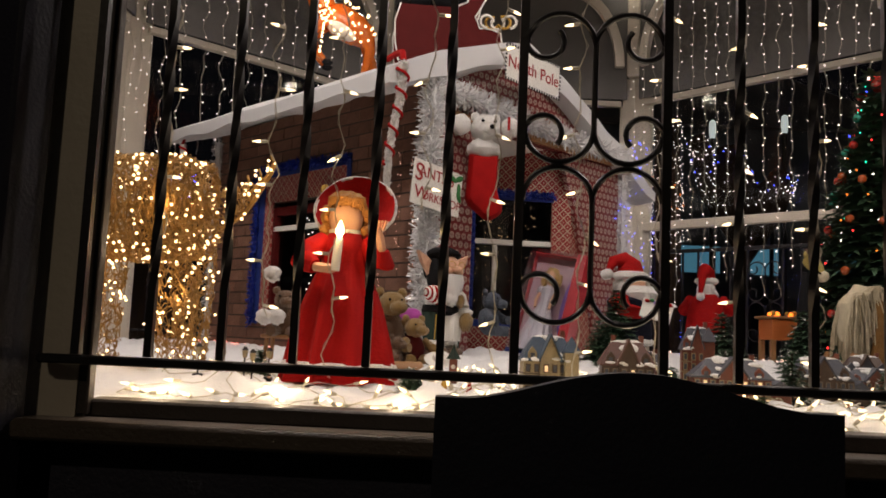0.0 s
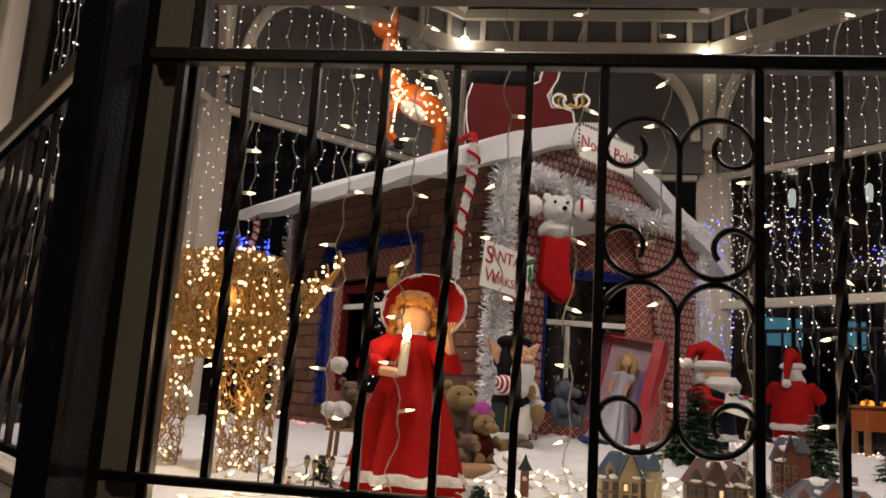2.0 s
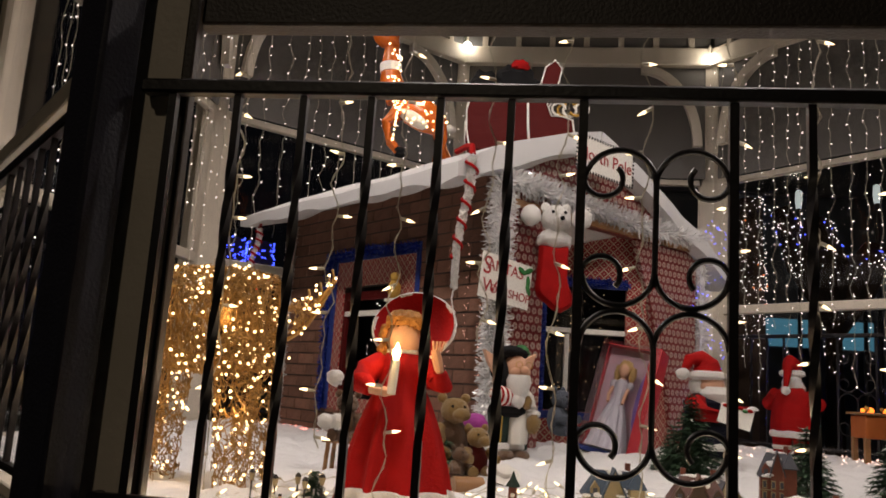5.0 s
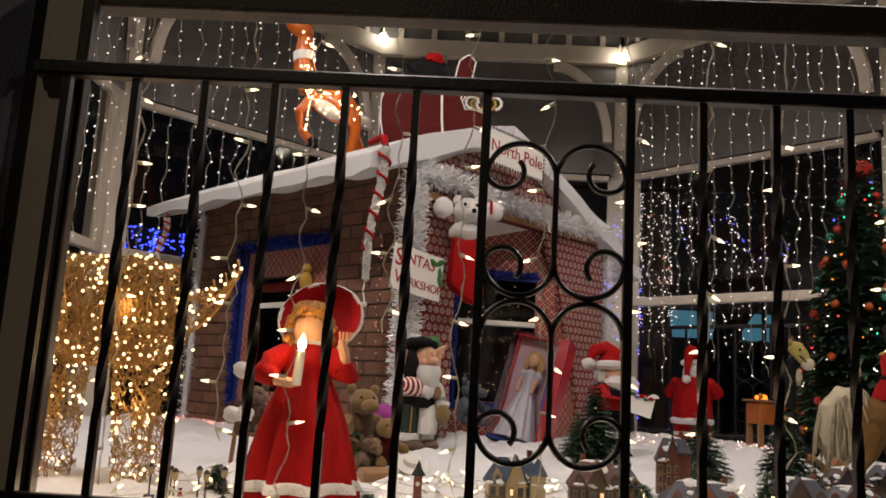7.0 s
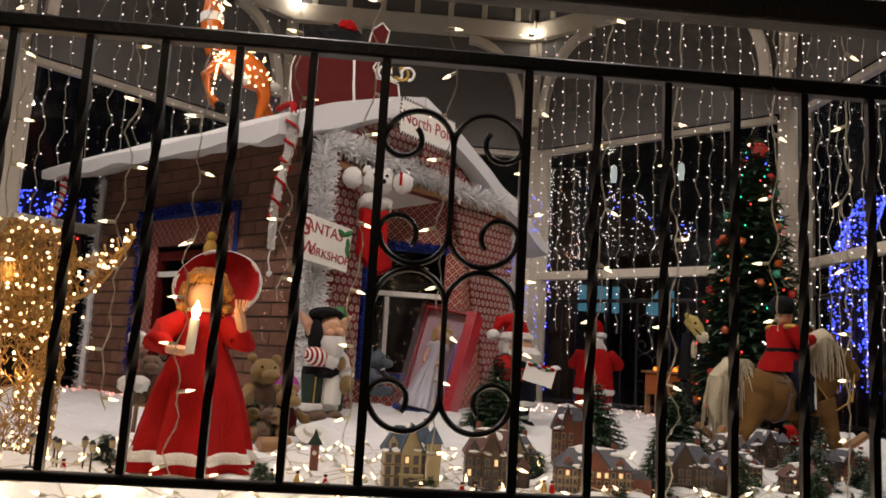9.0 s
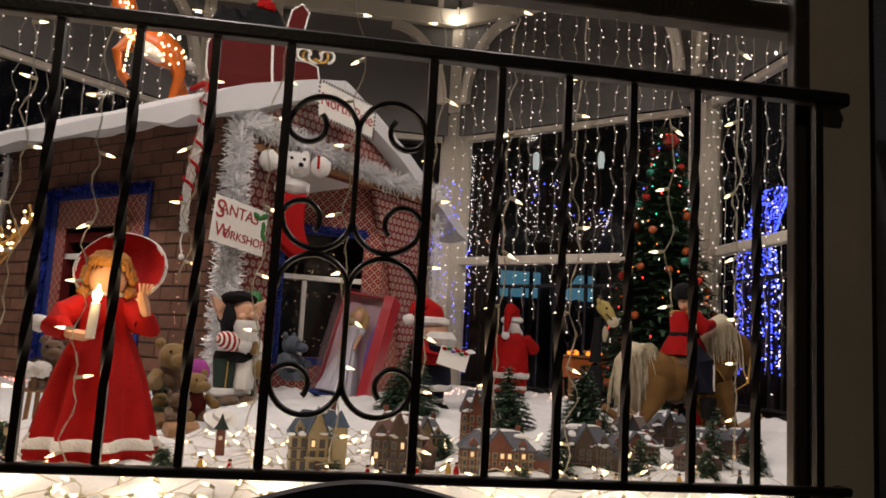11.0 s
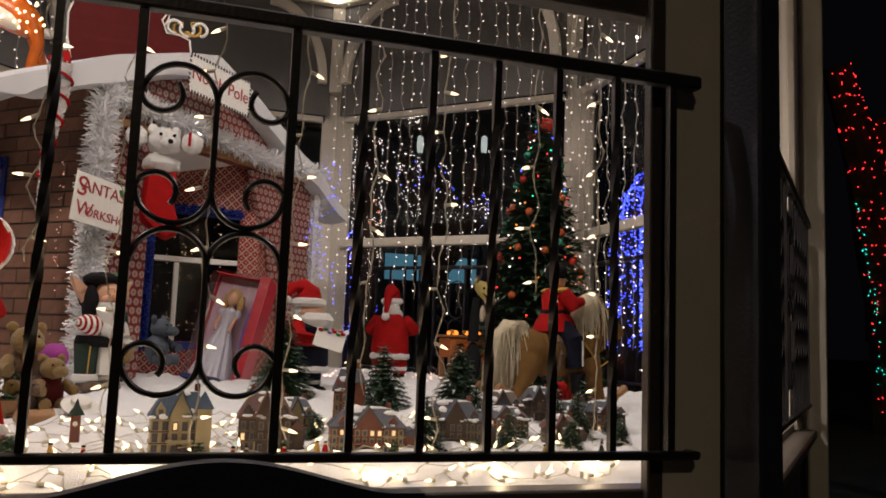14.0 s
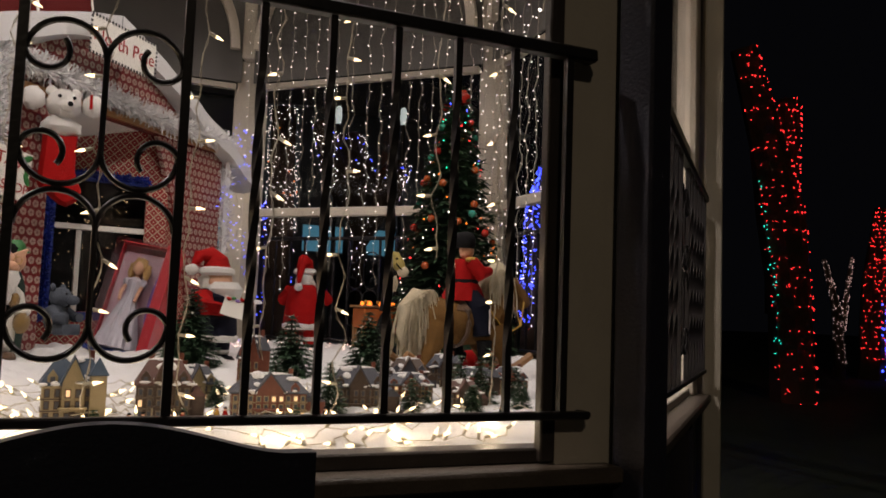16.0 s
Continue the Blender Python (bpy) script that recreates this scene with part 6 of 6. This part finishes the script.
# ---- ceramic village ----
DRABC = mat("drab_ceramic", (0.17, 0.13, 0.09), 0.5, vary=0.4, scale=60)
SLATEB = mat("blue_slate_ceramic", (0.045, 0.075, 0.12), 0.4, vary=0.4, scale=60)
RUSTR = mat("russet_ceramic_roof", (0.12, 0.055, 0.045), 0.5, vary=0.4, scale=60)
def village_house(label, x, y, w, d, h, wall, roof, rz=0, towers=0, wings=0, chimneys=1, lit=0.5):
    lit *= 0.28
    trim_ = DRABC if wall in (BROWNC, SLATE) else (BROWNC if wall is STONE else STONE)
    v = thing("village_house", label, "ceramic house", at(x, y, rz, -0.003), group="ceramic village")
    hw = h * 0.62
    bo = part("body", Shape().box(wall, (0, 0, hw / 2), (w, d, hw), bevel=0.002), v)
    part("plinth", Shape().box(SNOW, (0, -0.004, 0.002), (w * 1.12, d * 1.2, 0.006), bevel=0.002), v, "white snowy base")
    ov = 0.006
    e0, e1, r0, r1 = w / 2 + ov, d / 2 + ov, w * 0.30, d * 0.12
    rv = [(-e0, -e1, hw), (e0, -e1, hw), (e0, e1, hw), (-e0, e1, hw), (-r0, -r1, h), (r0, -r1, h), (r0, r1, h), (-r0, r1, h)]
    rv += [(x, y, hw - 0.004) for x, y, z in rv[:4]]
    rf = part("roof", Shape().add(rv, [(4, 5, 6, 7), (0, 1, 5, 4), (1, 2, 6, 5), (2, 3, 7, 6), (3, 0, 4, 7), (8, 9, 1, 0), (9, 10, 2, 1), (10, 11, 3, 2), (11, 8, 0, 3), (11, 10, 9, 8)], roof), v, "dark slate roof", smooth=False)
    sp = Shape()
    pitch = math.degrees(math.atan2(h - hw, e1 - r1))
    for _ in range(3):
        q = rng.uniform(0.1, 0.95)
        sp.ball(SNOW, (rng.uniform(-0.42, 0.42) * w * (1 - 0.3 * q), -e1 + (e1 - r1) * q, hw + (h - hw) * q + 0.001), (rng.uniform(0.008, 0.022), rng.uniform(0.006, 0.014), 0.003), 8, 6, lump=0.5, rot=(pitch, 0, 0), seed=q)
    sp.ball(SNOW, (0, 0, h), (r0 * 1.1, r1 * 1.3, 0.005), 10, 6, lump=0.3)
    part("snow_patch", sp, rf, "lumps of snow")
    for c in range(chimneys):
        part("chimney", Shape().box(BRICKC, (w * (0.3 - 0.55 * c), d * 0.15, h * 0.98), (0.012, 0.012, h * 0.28)), rf)
    part("cornice", Shape().box(STONE, (0, 0, hw), (w + 0.008, d + 0.008, 0.005)), v)
    part("belt_course", Shape().box(trim_, (0, 0, hw * 0.345), (w + 0.004, d + 0.004, 0.003)).box(trim_, (0, 0, hw * 0.635), (w + 0.004, d + 0.004, 0.003)), v)
    gw = w * 0.36
    part("gable", Shape().prism(wall, [(-gw / 2, 0), (gw / 2, 0), (gw / 2, hw * 1.05), (0, h * 1.02), (-gw / 2, hw * 1.05)], -d / 2 - 0.012, 0), v)
    for s_ in (-1, 1):
        part("gable_roof", Shape().prism(roof, [(0, h * 1.02 + 0.006), (s_ * (gw / 2 + 0.006), hw * 1.03), (s_ * (gw / 2 + 0.004), hw * 1.03 - 0.005), (0, h * 1.02)], -d / 2 - 0.018, 0), v)
    for t_ in range(towers):
        tx = (w / 2 - 0.012) * (1 if t_ == 0 else -1)
        part("tower", Shape().box(wall, (tx, -d / 2, h * 0.38), (0.036, 0.03, h * 0.76), bevel=0.002), v)
        part("tower_roof", Shape().lathe(roof, [(0.029, h * 0.755), (0.030, h * 0.77), (0.002, h * 1.02)], seg=4, m=pose(tx, -d / 2, 0, 0, 0, 45)), v)
    for s_ in range(wings):
        tx = (w * 0.62) * (1 if s_ == 0 else -1)
        part("wing", Shape().box(wall, (tx, 0.004, hw * 0.34), (w * 0.3, d * 0.8, hw * 0.68), bevel=0.002), v)
        part("wing_roof", Shape().prism(roof, [(tx - w * 0.17, hw * 0.66), (tx + w * 0.17, hw * 0.66), (tx, hw * 0.95)], -d * 0.42, d * 0.42), v)
    cols = max(4, int(w / 0.019))
    for r_ in range(3):
        for c in range(cols):
            wx = -w / 2 + w * (c + 0.5) / cols
            yy = -d / 2 - (0.013 if abs(wx) < gw / 2 else 0.001)
            fr_ = part("window", Shape().box(trim_, (wx, yy, hw * (0.20 + 0.29 * r_)), (0.0125, 0.003, hw * 0.22)), v)
            part("pane", Shape().box(LITWIN if rng.random() < lit else SLATE, (wx, yy - 0.0012, hw * (0.20 + 0.29 * r_)), (0.0082, 0.003, hw * 0.16)), fr_)
    for s_ in (-0.34, 0.34):
        dm = part("dormer", Shape().prism(wall, [(w * s_ - 0.011, hw), (w * s_ + 0.011, hw), (w * s_ + 0.011, hw + h * 0.12), (w * s_, hw + h * 0.22), (w * s_ - 0.011, hw + h * 0.12)], -d / 2 - 0.003, 0), v)
        part("pane", Shape().box(SLATE, (w * s_, -d / 2 - 0.004, hw + h * 0.07), (0.010, 0.003, h * 0.09)), dm)
    sn_ = Shape()
    for _ in range(9):
        sn_.ball(SNOW, (rng.uniform(-w / 2, w / 2), -d / 2 - rng.uniform(0.0, 0.012), rng.choice((0.004, hw, hw + 0.004))), (rng.uniform(0.006, 0.016), 0.008, 0.004), 7, 5)
    part("snow_clump", sn_, v, "clumps of snow")
    part("shrub", needles(Shape(), 0.035, 0.016, 8, 5, 0.1, 0.004, 0.009, snow=0.2).ball(GREENW, (0, 0, 0.012), 0.008, 6, 5), v, "dark green shrub", smooth=False).location = (w * 0.36, -d / 2 - 0.022, 0)
    part("door", Shape().box(BROWNC, (0, -d / 2 - 0.0135, hw * 0.17), (0.013, 0.004, hw * 0.34)), v)
    part("porch", Shape().box(wall, (0, -d / 2 - 0.02, hw * 0.42), (gw * 1.3, 0.022, 0.004)).tube(STONE, [(-gw * 0.55, -d / 2 - 0.028, 0), (-gw * 0.55, -d / 2 - 0.028, hw * 0.42)], 0.0018, 5).tube(STONE, [(gw * 0.55, -d / 2 - 0.028, 0), (gw * 0.55, -d / 2 - 0.028, hw * 0.42)], 0.0018, 5), v, "small pillared porch")
    return v


village_house("cream ceramic mansion with slate roof and towers", 0.955, 0.54, 0.13, 0.08, 0.150, STONE, SLATEB, 4, 1, 0, 1, 0.35)
village_house("dark brown ceramic town house with snowy roof", 1.165, 0.60, 0.13, 0.08, 0.150, BROWNC, RUSTR, -3, 0, 1, 2, 0.25)
village_house("red brick ceramic school with lit windows", 1.425, 0.58, 0.19, 0.08, 0.115, BRICKC, SLATE, -6, 0, 1, 1, 0.75)
village_house("brown ceramic hall with grey roof", 1.71, 0.72, 0.16, 0.08, 0.135, BROWNC, SLATE, -8, 0, 1, 1, 0.2)
village_house("low brick ceramic station with snowy roof", 1.93, 0.88, 0.15, 0.07, 0.085, BRICKC, SLATE, -10, 0, 0, 1, 0.5)
village_house("small brown ceramic cottage with lit windows", 2.18, 0.90, 0.13, 0.07, 0.11, BROWNC, SLATE, -14, 1, 0, 1, 0.4)
village_house("red ceramic chapel with a pointed tower", 1.46, 1.02, 0.09, 0.07, 0.17, BRICKC, SLATE, -10, 1, 0, 1, 0.3)
village_house("grey ceramic shop with snowy gables", 2.02, 1.12, 0.13, 0.08, 0.12, SLATE, BROWNC, -14, 0, 1, 1, 0.6)
village_house("tan ceramic inn with dark roof", 1.27, 0.86, 0.11, 0.07, 0.12, STONE, SLATE, 6, 0, 0, 2, 0.5)
village_house("dark ceramic tavern with a snowy roof", 2.04, 0.70, 0.10, 0.06, 0.085, BROWNC, RUSTR, -12, 0, 1, 1, 0.5)
village_house("brick ceramic barn beside the rocking horse", 2.36, 1.00, 0.12, 0.07, 0.10, BRICKC, SLATE, -18, 0, 0, 1, 0.4)
village_house("brown ceramic mill with a dark roof", 2.20, 1.22, 0.11, 0.07, 0.115, BROWNC, SLATE, -14, 1, 0, 1, 0.3)
tw_ = thing("village_clock_tower", "little brick clock tower with a pointed green roof", "ceramic tower", at(0.715, 0.66), group="ceramic village")
part("mound", Shape().lathe(SNOW, [(0.055, 0), (0.05, 0.012), (0.02, 0.02)], seg=14), tw_)
part("shaft", Shape().box(BRICKC, (0, 0, 0.05), (0.022, 0.022, 0.07), bevel=0.002), tw_)
part("roof", Shape().lathe(GREENC, [(0.02, 0.085), (0.008, 0.105), (0.001, 0.125)], seg=4), tw_)
part("clock", Shape().ball(CARD, (0, -0.0115, 0.065), (0.006, 0.002, 0.006), 8, 6), tw_)
for x, y in ((0.10, 0.42), (0.135, 0.46), (0.165, 0.40), (0.205, 0.45), (0.235, 0.41), (0.26, 0.47)):
    ml = thing("village_lamp_post", "tiny black village lamp post with snow cap", "miniature lamp", at(x, y), group="ceramic village")
    part("pole", Shape().tube(IRON, [(0, 0, 0), (0, 0, 0.055)], 0.0022, 5), ml)
    part("lantern", Shape().lathe(STONE, [(0.005, 0.055), (0.008, 0.07), (0.006, 0.073)], seg=6), ml)
    part("cap", Shape().lathe(IRON, [(0.009, 0.073), (0.003, 0.082)], seg=6), ml)
    part("base", Shape().box(IRON, (0, 0, 0.004), (0.02, 0.02, 0.01), bevel=0.002), ml)
for x, y, m_ in ((0.18, 0.40, RED), (0.27, 0.44, BLACKC), (1.08, 0.45, RED), (1.11, 0.44, GREENC), (1.28, 0.47, YELL), (1.30, 0.47, RED), (1.55, 0.47, BLACKC), (1.75, 0.56, YELL), (1.84, 0.55, RED), (2.02, 0.60, BLACKC), (2.10, 0.55, RED), (0.64, 0.40, GREENC), (0.76, 0.42, RED), (0.70, 0.37, YELL), (1.20, 0.46, RED), (1.17, 0.45, YELL), (1.62, 0.50, RED), (1.68, 0.48, GREENC), (1.90, 0.50, YELL), (2.06, 0.48, GREENC), (0.98, 0.43, BLACKC)):
    thing("village_figurine", "tiny painted ceramic village figurine", "figurine", at(x, y), group="ceramic village",
          shape=Shape().lathe(m_, [(0.008, 0), (0.007, 0.012), (0.004, 0.022)], seg=8).ball(SKIN, (0, 0, 0.025), 0.0042, 6, 5).lathe(BLACKC, [(0.005, 0.027), (0.004, 0.031)], seg=6))

# ---- outside: trees wrapped in lights, far building ----
def lit_tree(name, label, paths, radii, bulbs_, bark=BARK):
    t_ = thing(name, label, "tree", group="light-wrapped trees")
    sh = Shape()
    for p, r in zip(paths, radii):
        sh.tube(bark, p, r, 8)
    part("trunk", sh, t_)
    for m_, n, rr, lo, hi, a0, a1 in bulbs_:
        s2 = Shape()
        for _ in range(n):
            k = rng.randrange(len(paths))
            p, r = paths[k], radii[k]
            f = rng.uniform(lo, hi)
            if n >= 440:
                f = min(hi, (round(f * 36) + rng.gauss(0, 0.10)) / 36)  # turns of the wound string
            f = max(0.0, f) * (len(p) - 1)
            i0 = min(int(f), len(p) - 2)
            c = Vector(p[i0]).lerp(Vector(p[i0 + 1]), f - i0)
            q = r[i0] + (r[i0 + 1] - r[i0]) * (f - i0) + 0.02
            a = rng.uniform(a0, a1)
            c += Vector((q * math.cos(a), q * math.sin(a), 0))
            s2.add([c + Vector(e) * rr for e in ((-1, 0, 0), (1, 0, 0), (0, -1, 0), (0, 1, 0), (0, 0, -0.8), (0, 0, 0.8))], [(0, 2, 5), (2, 1, 5), (1, 3, 5), (3, 0, 5), (2, 0, 4), (1, 2, 4), (3, 1, 4), (0, 3, 4)], m_)
        tagged(part("bulb_cluster", s2, t_, smooth=False), kind="stuff")
    return t_


TEALB = glow("teal_bulb", (0.02, 0.8, 0.6), 2.2)
DIMW = glow("dim_white_bulb", (1.0, 0.62, 0.55), 0.9)
lit_tree("lit_tree", "forked tree trunk wrapped in red lights", [[(12.1, 9, 0), (12.0, 9, 1.8), (11.8, 9, 3.2), (11.5, 9, 4.4), (10.95, 9, 6.0)], [(12.05, 9.2, 1.5), (12.0, 9.2, 3.2), (12.2, 9.2, 5.3)]],
         [[0.38, 0.36, 0.40, 0.30, 0.22], [0.30, 0.30, 0.2]], [(REDB, 450, 0.0125, 0, 1, 3.0, 6.4), (TEALB, 60, 0.014, 0.1, 0.70, 3.1, 3.5)])
lit_tree("lit_tree", "far tree trunk wrapped in red lights", [[(20.1, 14, 0.0), (20.2, 14, 2.5), (20.5, 14, 4.6)], [(20.9, 14.1, 0.0), (20.9, 14.1, 4)]], [[0.35, 0.3, 0.15], [0.3, 0.2]], [(REDB, 520, 0.016, 0.1, 1, 3.0, 6.4), (BLUE, 60, 0.03, 0.0, 0.4, 4.5, 6.4)])
lit_tree("lit_tree", "far bare tree with small white lights", [[(18.95, 14, 0.0), (18.85, 14, 1.8), (18.4, 14, 3.1)], [(18.95, 14, 1.0), (19.4, 14, 3.2)]], [[0.16, 0.12, 0.05], [0.1, 0.04]], [(DIMW, 190, 0.015, 0.12, 1, 3.0, 6.4)])
lit_tree("lit_tree", "broad tree crown full of white lights", [[(5.2, 12, 0), (5.2, 12, 2.6), (5.1, 12, 3.6)], [(5.2, 12, 2.4), (5.6, 12, 3.4), (5.9, 12.1, 3.9)], [(5.2, 12, 2.6), (4.8, 12, 3.6), (4.4, 12, 4.5)], [(5.2, 12, 2.6), (5.0, 11.8, 3.5), (4.9, 11.8, 4.3)]],
         [[0.16, 0.12, 0.35], [0.1, 0.34, 0.22], [0.1, 0.30, 0.15], [0.1, 0.40, 0.2]], [(COOL, 430, 0.0100, 0.35, 1, 0, 6.283), (BLUE, 60, 0.013, 0.6, 1, 0, 6.283)])
lit_tree("lit_tree", "slim tree trunk wrapped in blue lights", [[(5.32, 6.0, 0.0), (5.32, 6.0, 1.6), (5.34, 6.0, 2.5), (5.6, 6.0, 3.1)]], [[0.17, 0.16, 0.14, 0.1]], [(BLUE, 430, 0.0095, 0.25, 1, 2.6, 6.6), (BLUE, 430, 0.0095, 0.25, 1, 2.6, 6.6), (COOL, 40, 0.010, 0.2, 1, 3, 6.4)])
lit_tree("lit_tree", "slim tree trunk wrapped in blue lights", [[(5.75, 6.5, 0.0), (5.75, 6.5, 2.0), (5.7, 6.5, 3.0)]], [[0.14, 0.14, 0.1]], [(BLUE, 240, 0.012, 0.3, 1, 2.6, 6.6), (COOL, 120, 0.010, 0.3, 0.9, 2.6, 6.6)])
lit_tree("lit_tree", "tree trunk wrapped in blue lights", [[(2.62, 6.6, 0.0), (2.6, 6.6, 1.6), (2.5, 6.6, 2.3)]], [[0.20, 0.19, 0.15]], [(BLUE, 300, 0.011, 0.3, 1, 2.6, 6.6)])
lit_tree("lit_tree", "tree trunk wrapped in gold lights", [[(2.62, 6.3, 0.0), (2.62, 6.3, 2.0), (2.6, 6.3, 3.2)]], [[0.13, 0.13, 0.12]], [(ORB, 10, 0.008, 0.3, 1, 2.6, 6.6), (COOL, 240, 0.0045, 0.45, 1, 2.6, 6.6)])
lit_tree("lit_tree", "shrub full of blue lights", [[(-2.75, 7, 0), (-2.75, 7, 2.0), (-2.72, 7, 2.75)], [(-2.42, 7, 0), (-2.42, 7, 2.0), (-2.40, 7, 2.72)]], [[0.1, 0.2, 0.14], [0.1, 0.2, 0.12]], [(BLUE, 170, 0.011, 0.74, 1, 2.6, 6.6), (REDB, 12, 0.013, 0.6, 0.75, 2.6, 6.6)])

fb = thing("far_building", "dark building with teal-lit windows", "building", pose(6.4, 17, 0))
part("wall", Shape().box(FAR, (0, 0.2, 3.0), (9, 0.3, 6.0)), fb)
part("roof", Shape().prism(SLATE, [(-4.8, 6.0), (4.8, 6.0), (0, 7.6)], -0.2, 1.2), fb)
for x in (-0.55, 0.75, 3.0, -3.0):
    wn = part("window", Shape().box(SLATE, (x, 0.03, 2.95), (1.08, 0.06, 0.72)), fb)
    part("pane", Shape().box(TEAL, (x, -0.01, 2.95), (0.96, 0.03, 0.60)), wn, "teal-lit pane")
for x, z in ((6.64, 5.3), (5.27, 5.15), (6.4, 3.6)):
    ln = thing("street_lantern", "pale globe street lantern on a thin pole", "street lamp", pose(x, 14, 0), group="street lanterns")
    part("pole", Shape().tube(IRON, [(0, 0, 0), (0, 0, z)], 0.04, 6), ln)
    part("globe", Shape().lathe(LANTERN, [(0.05, z - 0.16), (0.07, z), (0.06, z + 0.16), (0.02, z + 0.2)], seg=10), ln)
# unseen lamp added behind the camera to light the posts' outer faces
sl_ = thing("street_lamp", "unseen park street lamp on a dark pole, added behind the camera", "street lamp", pose(-3.5, -16.7, 0))
part("pole", Shape().tube(IRON, [(0, 0, 0), (0, 0, 12.4)], [0.12, 0.06], 8), sl_)
part("globe", Shape().ball(LANTERN, (0, 0, 12.6), 0.22, 14, 10), sl_)
lamp("street_light", (-3.3, -16.4, 12.5), STREET_W, (1.0, 0.80, 0.58), 0.3)

# ---- bricks of the playhouse wall ----
BL, BH = 0.19, 0.0745
brick_me = {}
for row in range(20):
    z = -0.02 + row * BH + BH / 2
    y = -BL * (0.5 if row % 2 else 0.0)
    while y < HL:
        a, b = max(0.004, y + 0.005), min(HL - 0.004, y + BL - 0.005)
        y += BL
        if b - a < 0.02:
            continue
        spans = [(a, b)]
        if 0.20 < z < 1.12:
            spans = [(max(a, s0), min(b, s1)) for s0, s1 in ((0, 0.635), (1.565, HL))]
        for s0, s1 in spans:
            if s1 - s0 < 0.02:
                continue
            key = round(s1 - s0, 3)
            if key not in brick_me:
                brick_me[key] = Shape().box(BRICK, (0, 0, 0), (0.008, key, BH - 0.010)).mesh("brick", False)
            o = part("brick", brick_me[key], wall_l)
            o.location = (0.003 + rng.uniform(-0.001, 0.001), (s0 + s1) / 2, z)
